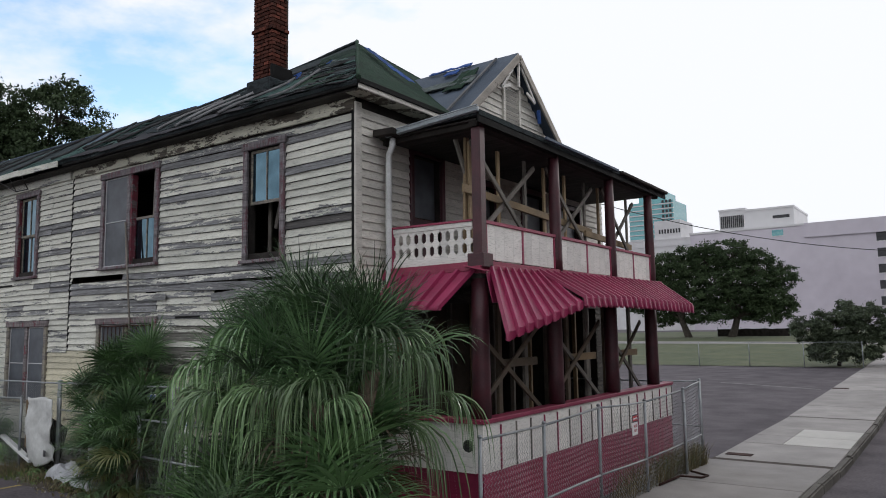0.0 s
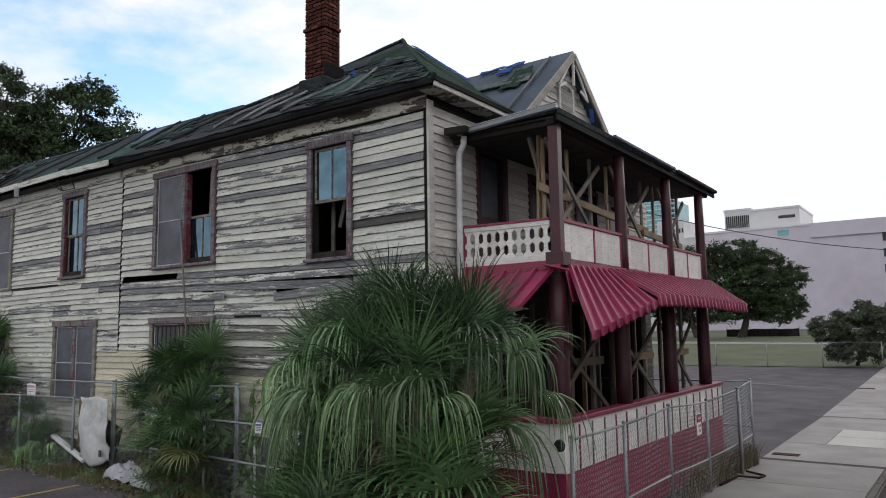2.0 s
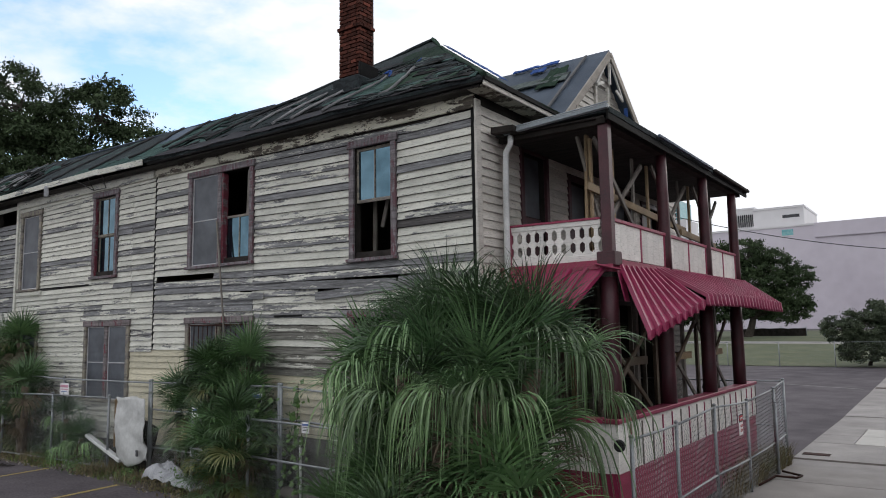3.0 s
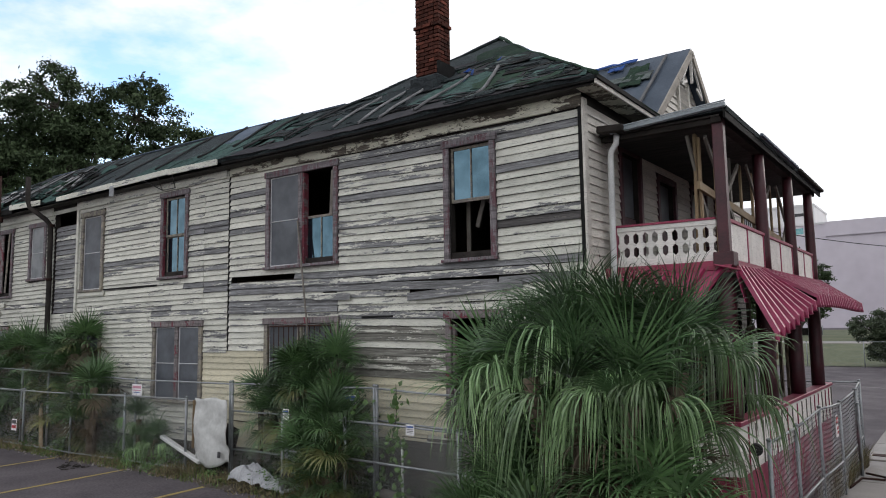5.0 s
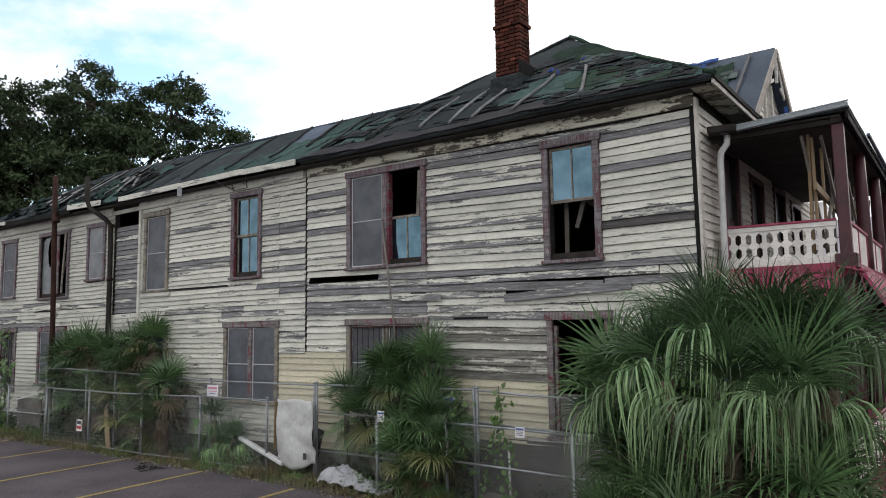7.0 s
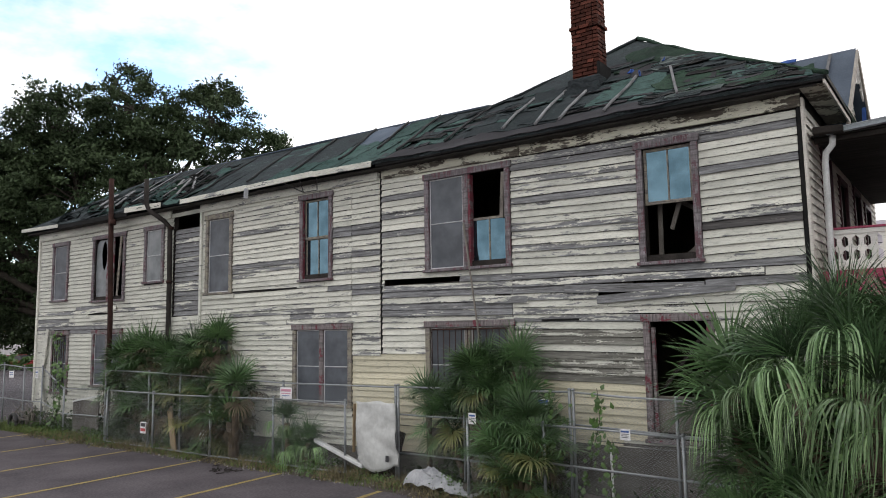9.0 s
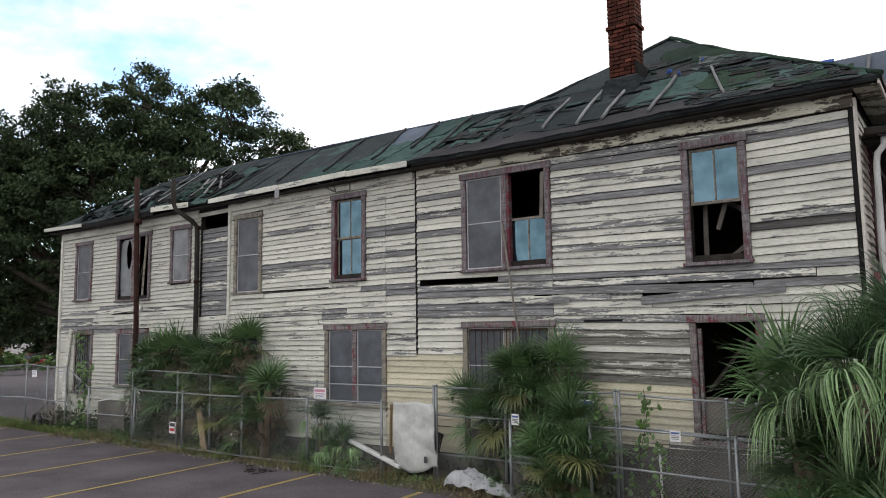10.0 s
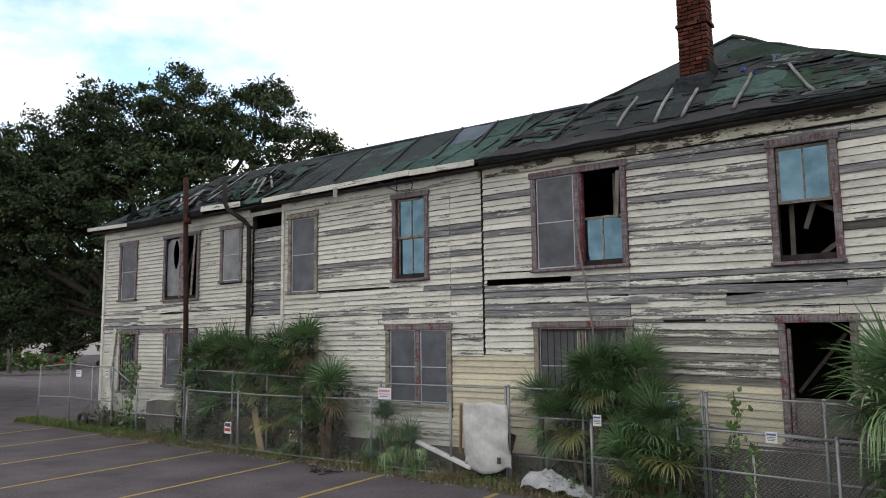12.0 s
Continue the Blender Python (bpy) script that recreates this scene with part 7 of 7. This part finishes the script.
def car(label, x, y, yaw, paint):
    """A plain saloon: body with rounded shoulders, glazed cabin, wheels, lamps."""
    c = thing("car", label, "car", (0, 0, 0), "parked cars")
    bm = bmesh.new()
    side = [(-2.2, 0.35), (-2.25, 0.75), (-1.6, 0.88), (-0.9, 0.92), (1.2, 0.95), (1.7, 0.95), (2.2, 0.85), (2.25, 0.4)]
    rings = [[bm.verts.new((px, s, pz)) for px, pz in side] for s in (-0.88, 0.88)]
    for i in range(len(side) - 1):
        bm.faces.new((rings[0][i], rings[0][i + 1], rings[1][i + 1], rings[1][i]))
    bm.faces.new((rings[0][-1], rings[0][0], rings[1][0], rings[1][-1]))
    bm.faces.new(rings[0][::-1])
    bm.faces.new(rings[1])
    part("body", bevel(bm, 0.06, 2), paint, c)
    bm = bmesh.new()
    cab = [(-1.1, 0.9), (-0.45, 1.38), (0.95, 1.42), (1.6, 0.94)]
    rings = [[bm.verts.new((px, s * (0.82 if pz < 1 else 0.64), pz)) for px, pz in cab] for s in (-1, 1)]
    for i in range(3):
        bm.faces.new((rings[0][i], rings[0][i + 1], rings[1][i + 1], rings[1][i]))
    bm.faces.new(rings[0][::-1])
    bm.faces.new(rings[1])
    part("cabin", bevel(bm, 0.04), m_plain_dark, c)
    part("roof_panel", block(-0.4, 0.9, -0.6, 0.6, 1.40, 1.45, 0.02), paint, c)
    for wx in (-1.4, 1.4):
        for wy in (-0.8, 0.8):
            w = part("wheel", pipe([(wx, wy - 0.1, 0.32), (wx, wy + 0.1, 0.32)], 0.32, 16), m_wire, c)
            part("rim", pipe([(wx, wy - 0.115, 0.32), (wx, wy + 0.115, 0.32)], 0.19, 12), m_steel, w)
    for wy in (-0.6, 0.6):
        part("headlight", block(-2.27, -2.2, wy - 0.15, wy + 0.15, 0.62, 0.74, 0.01), m_gutter, c)
    c.matrix_basis = pose(x, y, height(x, y), 0, 0, yaw)
    return c


m_carblack = material("black_car_paint", (0.012, 0.012, 0.014), (0.02, 0.02, 0.023), 2, 30, 0.25, bump=0.0)
m_carred = material("red_car_paint", (0.22, 0.02, 0.03), (0.3, 0.035, 0.04), 2, 30, 0.3, bump=0.0)
car("black saloon parked across the street", -74.5, 17.5, 25, m_carblack)
car("dull red car parked across the street", -70.0, 20.5, 25, m_carred)
car("dark saloon under the trees", -62.0, 24.0, 30, m_carblack)
truck = thing("box_truck", "yellow box truck parked by the shop", "truck", (-82, 20.5, 0))
part("box", block(-83.5, -79.5, 20, 22.2, 0.9, 3.2, 0.05), m_yline, truck)
part("cab", block(-79.4, -77.8, 20.1, 22.1, 0.6, 2.4, 0.15), m_yline, truck)
for wx in (-82.6, -78.6):
    part("wheel", pipe([(wx, 19.95, 0.45), (wx, 20.2, 0.45)], 0.45, 14), m_wire, truck)
tree("oak_tree", "dark trees across the street", (-90, 24, 0), [(-90, 22, 8, 4), (-96, 18, 9, 4.5), (-84, 30, 9, 4), (-104, 14, 9, 5), (-80, 38, 8, 4)], 0.25, 60, 60, m_oak, 0.5, 43, 1.1)

# unseen block, added over the street to keep sky light off the porch
across = thing("building", "unseen block added across the street to shade the porch", "building", (14, 20, -0.5))
part("wall", block(16.5, 24, -4, 64, -0.8, 7.5, 0), m_shading_block, across)
part("roof", block(16.3, 24.2, -4.2, 64.2, 7.502, 7.9, 0), m_felt, across)
tree("oak_tree", "dark dense street tree across the road", (-73, 23.5, 0), [(-74, 22, 5.0, 3.0), (-70, 25, 5.2, 3.0), (-67, 27, 5.0, 2.8), (-72.5, 23.2, 3.0, 1.6), (-68.5, 26, 2.8, 1.6), (-71, 25, 8.0, 3.2), (-78, 20, 2.6, 2.6), (-74, 24, 2.2, 2.2), (-66, 28, 2.4, 2.4), (-62, 30, 2.6, 2.6), (-81, 18, 5.0, 3.0)], 0.2, 70, 62, m_oak, 0.35, 44, 0.8)

# ---- small things ----
# soil pipe and rusty stack on the long wall
stack = thing("rusty_stack", "tall rusty iron pipe standing before the wall", "pipe", (-16.55, -0.4, 0))
part("tube", pipe([(-16.50, -0.4, -0.1), (-16.52, -0.4, 3.0), (-16.62, -0.4, 5.0), (-16.70, -0.4, 6.8)], 0.065, 12), m_rust, stack)
part("collar", pipe([(-16.55, -0.4, 5.55), (-16.555, -0.4, 5.68)], 0.085, 12), m_rust, stack)
soil = part("soil_pipe", pipe([(-15.0, -0.42, 6.55), (-14.98, -0.42, 5.95), (-14.88, -0.4, 5.75), (-14.5, -0.2, 5.45), (-14.42, -0.10, 5.3), (-14.42, -0.08, 4.0), (-14.42, -0.08, 1.0), (-14.42, -0.08, 0.3)], 0.06, 12), m_dark, house, "dark cast soil pipe with elbows")
for z in (5.25, 3.9, 2.2):
    part("clamp", pipe([(-14.42, -0.08, z), (-14.42, -0.08, z + 0.07)], 0.075, 12), m_rust, soil)


# hanging tarp over the fence
def hung_sheet():
    bm = bmesh.new()
    nu, nv = 14, 20
    g = []
    for j in range(nv + 1):
        row = []
        for i in range(nu + 1):
            u, v = i / nu, j / nv
            x = -7.60 + 0.95 * u - 0.10 * v * (0.5 - u) + 0.03 * noise.noise(Vector((u * 4, v * 5, 1))) + (0.12 * v if u < 0.01 else 0)
            z = 1.37 - 1.05 * v - 0.16 * v * math.sin(min(1.0, u * 1.15) * 3.1) ** 0.5 + 0.03 * noise.noise(Vector((u * 3, v * 3, 4)))
            y = -0.66 - 0.05 * math.sin(v * 3.1) + 0.07 * noise.noise(Vector((u * 2.5, v * 2.0, 9))) + 0.07 * abs(noise.noise(Vector((u * 6 + v * 3, v * 4, 2)))) + 0.05 * abs(noise.noise(Vector((u * 3 - v * 6, v * 2, 7)))) + 0.03 * math.sin(u * 9) * v
            row.append(bm.verts.new((x, y, z)))
        g.append(row)
    for r0, r1 in zip(g, g[1:]):
        for i in range(nu):
            bm.faces.new((r0[i], r0[i + 1], r1[i + 1], r1[i])).smooth = True
    geo = bmesh.ops.extrude_face_region(bm, geom=bm.faces[:])
    bmesh.ops.translate(bm, vec=(0, 0.012, 0), verts=[v for v in geo["geom"] if isinstance(v, bmesh.types.BMVert)])
    return bm


sheet = thing("hanging_tarp", "stained white plastic sheet hung over the fence", "tarp", (-7.1, -0.63, 0.2))
part("sheet", hung_sheet(), m_sheet, sheet)
part("torn_edge", bar((-7.66, -0.62, 1.32), (-7.70, -0.60, 0.45), 0.05, 0.03), m_lumber, sheet, "brown torn edge strip")
part("patch", block(-6.86, -6.79, -0.70, -0.685, 0.36, 0.47, 0.004), m_ink, sheet)
# dark board put in to give the hollow behind the tarp its shade
shade = thing("hollow_shade_panel", "dark panel added as shade in the hollow behind the tarp", "panel", (-7.1, -0.5, 0))
part("board", bar((-7.2, -0.46, -0.05), (-6.95, -0.38, 0.9), 0.6, 0.03, up=(0, 1, 0)), m_dark, shade)
spout = thing("fallen_downspout", "white metal downspout lying on the weeds", "downspout", (-8.1, -0.6, 0.2))
part("tube", bar((-8.75, -0.55, 0.58), (-7.45, -0.62, 0.22), 0.10, 0.07, 0.012), m_gutter, spout)
pole2 = thing("leaning_pole", "thin grey pole leaning on the siding", "pole", (-5.2, -0.3, 0))
part("shaft", pipe([(-5.02, -0.30, 0.0), (-5.26, -0.09, 2.59), (-5.55, -0.06, 4.52)], 0.018, 8), m_oldlumber, pole2)


def lump(c, s, seed, mat, parent, name="stone"):
    bm = bmesh.new()
    bmesh.ops.create_icosphere(bm, subdivisions=3, radius=1)
    for v in bm.verts:
        v.co *= 1 + 0.28 * noise.noise(v.co * 1.7 + Vector((seed, 0, 0))) + 0.08 * noise.noise(v.co * 5 + Vector((0, seed, 0)))
        v.co = Vector((v.co.x * s[0], v.co.y * s[1], max(-0.4, v.co.z) * s[2])) + Vector(c)
    part(name, bm, mat, parent)


rub = thing("rubble_heap", "crumpled pale grey sheet and stone by the fence", "rubble", (-5.6, -0.75, 0))
bm = bmesh.new()
g = []
for j in range(9):
    row = []
    for i in range(26):
        u, v = i / 25, j / 8
        x = -6.25 + 1.35 * u + 0.04 * noise.noise(Vector((i, j, 2)))
        y = -0.95 + 0.42 * v + 0.05 * noise.noise(Vector((u * 5, v * 3, 6)))
        fold = abs(noise.noise(Vector((u * 4.5, v * 2.2, 1)))) * 0.22 + abs(noise.noise(Vector((u * 11, v * 5, 8)))) * 0.10
        row.append(bm.verts.new((x, y, 0.03 + (0.30 * (1 - u) ** 0.8 * math.sin(math.pi * min(1, v * 0.9 + 0.1)) + fold) * (0.25 + 0.75 * math.sin(math.pi * min(1, u * 0.8 + 0.2))))))
    g.append(row)
for r0, r1 in zip(g, g[1:]):
    for i in range(25):
        bm.faces.new((r0[i], r0[i + 1], r1[i + 1], r1[i]))
geo = bmesh.ops.extrude_face_region(bm, geom=bm.faces[:])
bmesh.ops.translate(bm, vec=(0, 0, -0.02), verts=[v for v in geo["geom"] if isinstance(v, bmesh.types.BMVert)])
part("crumpled_sheet", bm, m_curtain, rub)
lump((-5.15, -0.7, 0.08), (0.18, 0.12, 0.1), 5, m_stucco, rub)
pipe2 = thing("concrete_pipe", "grey broken pipe lying along the fence", "pipe", (-2.6, -0.6, 0.2))
part("tube", pipe([(-3.1, -0.62, 0.16), (-2.5, -0.68, 0.12), (-1.9, -0.72, 0.04)], 0.085, 12), m_stucco, pipe2)
plank_t = thing("leaning_plank", "weathered plank leaning under the palmettos", "plank", (-13.7, -0.55, 0))
part("board", bar((-12.95, -0.80, 0.0), (-13.5, -0.58, 0.95), 0.26, 0.03, up=(0, 1, 0.3)), m_lumber, plank_t)
grey_p = thing("grey_panel", "grey sheet of board leaning on the fence", "panel", (-17.4, -0.4, 0))
part("board", block(-18.1, -16.8, -0.47, -0.44, 0.1, 0.95, 0.006), m_stucco, grey_p)
part("strip", bar((-18.1, -0.48, 0.9), (-16.75, -0.48, 1.10), 0.03, 0.04), m_gutter, grey_p)
broken = thing("loose_board", "broken cream board hanging off the rear wall", "board", (-20.75, -0.08, 0.4))
part("board", bar((-20.9, -0.07, 0.9), (-20.55, -0.06, 2.85), 0.16, 0.02, up=(0, 1, 0)), m_worn, broken)
part("board", bar((-20.3, -0.2, 0.05), (-20.8, -0.08, 1.3), 0.22, 0.02, up=(0, 1, 0)), m_worn, broken)
wheel = thing("old_tyre", "worn black tyre among the weeds", "tyre", (-20.9, -0.75, 0.2))
bm = bmesh.new()
n = 20
tube(bm, [(-20.9 + 0.22 * math.cos(2 * math.pi * k / n), -0.75, 0.22 + 0.22 * math.sin(2 * math.pi * k / n)) for k in range(n + 1)], 0.05, 8)
part("ring", bm, m_wire, wheel)
brush = thing("brush_pile", "grey heap of dead branches by the rear fence", "brush", (-20.9, -0.5, 0))
r8 = random.Random(14)
for k in range(60):
    x, y = -21.3 + r8.random() * 1.4, -0.65 + 0.4 * r8.random()
    part("branch", pipe([(x, y, 0.0), (x + r8.uniform(-0.4, 0.4), y + r8.uniform(-0.1, 0.1), r8.uniform(0.2, 0.5)), (x + r8.uniform(-0.7, 0.7), y, r8.uniform(0.2, 0.8))], 0.013, 5), m_oldlumber, brush)

debris = thing("debris", "small dark scatter of twigs and scraps on the asphalt", "debris", (-10.3, -1.52, 0))
r9 = random.Random(19)
for k in range(16):
    x, y = -10.3 + r9.gauss(0, 0.22), -1.52 + r9.gauss(0, 0.10)
    a = r9.uniform(0, 3.1)
    part("scrap", bar((x, y, 0.012), (x + 0.14 * math.cos(a), y + 0.14 * math.sin(a), 0.02), r9.uniform(0.02, 0.05), 0.012, 0.002), m_dark, debris)

# slipped boards, and black strips laid on for the shade in open gaps
for xa, za, xb, zb, mt in ((-3.07, 3.062, -1.0, 3.175, m_bare), (-3.62, 3.255, -1.42, 3.20, m_bare), (-5.2, 3.15, -4.3, 3.12, m_shed), (-18.4, 3.30, -16.9, 3.38, m_worn), (-18.2, 3.10, -17.1, 3.16, m_worn)):
    part("slipped_board", bar((xa, -0.045, za), (xb, -0.035, zb), 0.012, 0.125), mt, wall_side)
for xa, xb, z in ((-4.07, -3.4, 2.75), (-18.4, -17.3, 3.22), (-12.3, -9.9, 3.56)):
    part("gap", block(xa, xb, -0.0085, -0.0035, z, z + 0.035, 0), m_tar_shade, wall_side)
# inside the broken windows: studs and fallen lath
for p, q in (((-2.15, 0.35, 3.5), (-2.13, 0.35, 5.3)), ((-1.55, 0.4, 4.35), (-2.2, 0.5, 4.75)), ((-1.95, 0.3, 4.1), (-1.75, 0.25, 4.65)), ((-2.1, 0.6, 3.5), (-1.4, 0.45, 4.0)),
             ((-5.0, 0.4, 3.6), (-4.98, 0.4, 5.4)), ((-5.4, 0.5, 4.3), (-4.7, 0.45, 4.6)), ((-4.82, 0.05, 4.55), (-4.76, 0.03, 5.35)), ((-17.0, 0.3, 3.6), (-16.9, 0.3, 5.3)), ((-17.9, 0.5, 4.2), (-17.5, 0.5, 5.2))):
    part("lath", bar(p, q, 0.07, 0.035, 0.003, (0, 1, 0)), m_oldlumber, house)
for x0, x1, zb, zt in ((-6.3, -4.7, 1.4, 2.65), (-20.25, -19.5, 1.1, 2.66)):
    grille = part("window_bars", bar((x0, -0.04, zt), (x1, -0.04, zt), 0.02, 0.03), m_rust, house, "iron window bars")
    for k in range(int((x1 - x0) / 0.13) + 1):
        part("rod", pipe([(x0 + 0.13 * k, -0.04, zb), (x0 + 0.13 * k, -0.04, zt)], 0.009, 6), m_rust, grille)
# torn curtain in the rear upper window, boards in the lower corner window
bm = bmesh.new()
n = 24
ring_in = [(-17.72 + 0.13 * math.cos(2 * math.pi * k / n), 4.85 + 0.40 * math.sin(2 * math.pi * k / n)) for k in range(n)]
ring_out = []
for x, z in ring_in:
    dx, dz = x + 17.72, z - 4.85
    f = min(0.40 / max(abs(dx), 1e-6), (0.44 if dz > 0 else 1.13) / max(abs(dz), 1e-6))
    ring_out.append((-17.72 + dx * f, 4.85 + dz * f))
wavy = lambda x, z: 0.05 + 0.02 * noise.noise(Vector((x * 6, z * 2, 3)))
va = [bm.verts.new((x + 0.03 * noise.noise(Vector((x * 9, z * 9, 1))), wavy(x, z), z)) for x, z in ring_in]
vb = [bm.verts.new((x, wavy(x, z), z)) for x, z in ring_out]
for k in range(n):
    bm.faces.new((va[k], vb[k], vb[(k + 1) % n], va[(k + 1) % n]))
geo = bmesh.ops.extrude_face_region(bm, geom=bm.faces[:])
bmesh.ops.translate(bm, vec=(0, 0.006, 0), verts=[v for v in geo["geom"] if isinstance(v, bmesh.types.BMVert)])
part("torn_screen", bm, m_paleglass, w_f, "pale torn plastic sheet with a hole")
part("board", block(-17.33, -17.07, -0.045, -0.01, 3.70, 5.28), m_casing_red, w_f, "faded red upright board")
part("board", bar((-16.72, -0.05, 5.3), (-16.86, -0.05, 3.7), 0.09, 0.02, 0.004, (0, 1, 0)), m_casing_cream, w_f)
part("board", block(-2.22, -1.44, 0.05, 0.08, 1.1, 1.62), m_oldlumber, l_a)
part("lath", bar((-2.15, 0.12, 1.7), (-1.5, 0.16, 2.55), 0.05, 0.03, 0.003, (0, 1, 0)), m_dark, l_a)
part("stop", block(-2.25, -2.20, 0.0, 0.07, 1.05, 2.62), m_casing_red, l_a)


# signs
def sign(label, x, y, z, w, h, rows, yaw=0.0, mat=m_sign):
    """A small plate with bars for writing that cannot be read: rows of (share from top, share height, share width, material)."""
    s = thing("sign", label, "sign", (0, 0, 0), "fence signs")
    part("plate", block(-w / 2, w / 2, -0.006, 0.0, -h / 2, h / 2, 0.002), mat, s)
    for top, hh, ww, mt in rows:
        z1 = h / 2 - top * h
        part("bar", block(-w * ww / 2, w * ww / 2, -0.0105, -0.0065, z1 - hh * h, z1, 0), mt, s)
    for sx in (-1, 1):
        part("tie", pipe([(sx * w * 0.42, -0.008, h * 0.42), (sx * w * 0.42, 0.02, h * 0.42)], 0.004, 5), m_steel, s)
    s.matrix_basis = pose(x, y, z, 0, 0, yaw)
    return s


text_rows = [(0.14, 0.16, 0.8, m_signblue), (0.44, 0.045, 0.7, m_ink), (0.58, 0.045, 0.75, m_ink), (0.72, 0.045, 0.6, m_ink)]
sign("small white notice with blue lines on the fence", -2.33, -0.94, 1.17, 0.15, 0.15, text_rows)
sign("small white notice wired to the fence", -4.86, -0.92, 1.24, 0.14, 0.17, text_rows)
sign("white contractor sign with faded pink heading on the fence", -9.47, -0.66, 1.44, 0.34, 0.24, [(0.14, 0.20, 0.85, m_signpink), (0.46, 0.07, 0.8, m_signpink), (0.64, 0.06, 0.6, m_signblue)])
sign("white and red warning sign low on the fence", -14.0, -0.92, 0.52, 0.24, 0.26, [(0.1, 0.3, 0.8, m_ink), (0.55, 0.25, 0.8, m_signred)])
sign("scuffed white sign at the fence foot", -12.05, -0.7, 0.45, 0.26, 0.24, [(0.12, 0.2, 0.7, m_ink), (0.5, 0.1, 0.7, m_ink)])
sign("pale blue notice on the rear fence", -21.6, -0.55, 1.55, 0.3, 0.2, [(0.2, 0.1, 0.7, m_signblue), (0.5, 0.1, 0.7, m_signblue)])
sign("white notice on the rear fence post", -20.0, -0.56, 1.58, 0.16, 0.22, text_rows)
sign("dark campaign style sign on the fence behind the palmetto", -3.80, -0.56, 1.48, 0.22, 0.16, [(0.1, 0.35, 0.9, m_signblue), (0.55, 0.3, 0.9, m_ink)])
dsign = sign("danger sign, white with red and black header, on the fence", FX + 0.03, 4.15, 0.93, 0.25, 0.34, [(0.04, 0.36, 0.92, m_ink)], 90)
part("oval", block(-0.10, 0.10, -0.0135, -0.011, 0.055, 0.135, 0), m_signred, dsign)
for word, size, zz, mt in (("DANGER", 0.045, 0.078, m_sign), ("KEEP", 0.06, -0.045, m_signred), ("OUT", 0.06, -0.115, m_signred)):
    cu = bpy.data.curves.new("word", "FONT")
    cu.body, cu.size, cu.align_x, cu.extrude = word, size, "CENTER", 0.001
    cu.materials.append(mt)
    ob = new("word", cu)
    ob.parent = dsign
    ob.matrix_basis = pose(0, -0.016, zz, 90, 0, 0)
reel = thing("cable_reel", "black coiled hose hung on the corner fence post", "hose reel", (FX - 0.1, -0.45, 1.2))
bm = bmesh.new()
n = 18
for rr in (0.022, 0.05):
    tube(bm, [(FX - 0.12 + rr * math.cos(2 * math.pi * k / n), -0.47, 1.2 + rr * math.sin(2 * math.pi * k / n)) for k in range(n + 1)], 0.02, 7)
part("coil", bm, m_wire, reel)
stake_t = thing("stake", "pale wooden stake by the fence", "stake", (-2.62, -0.76, 0))
part("shaft", bar((-2.62, -0.76, -0.05), (-2.62, -0.76, 0.95), 0.03, 0.03), m_gutter, stake_t)
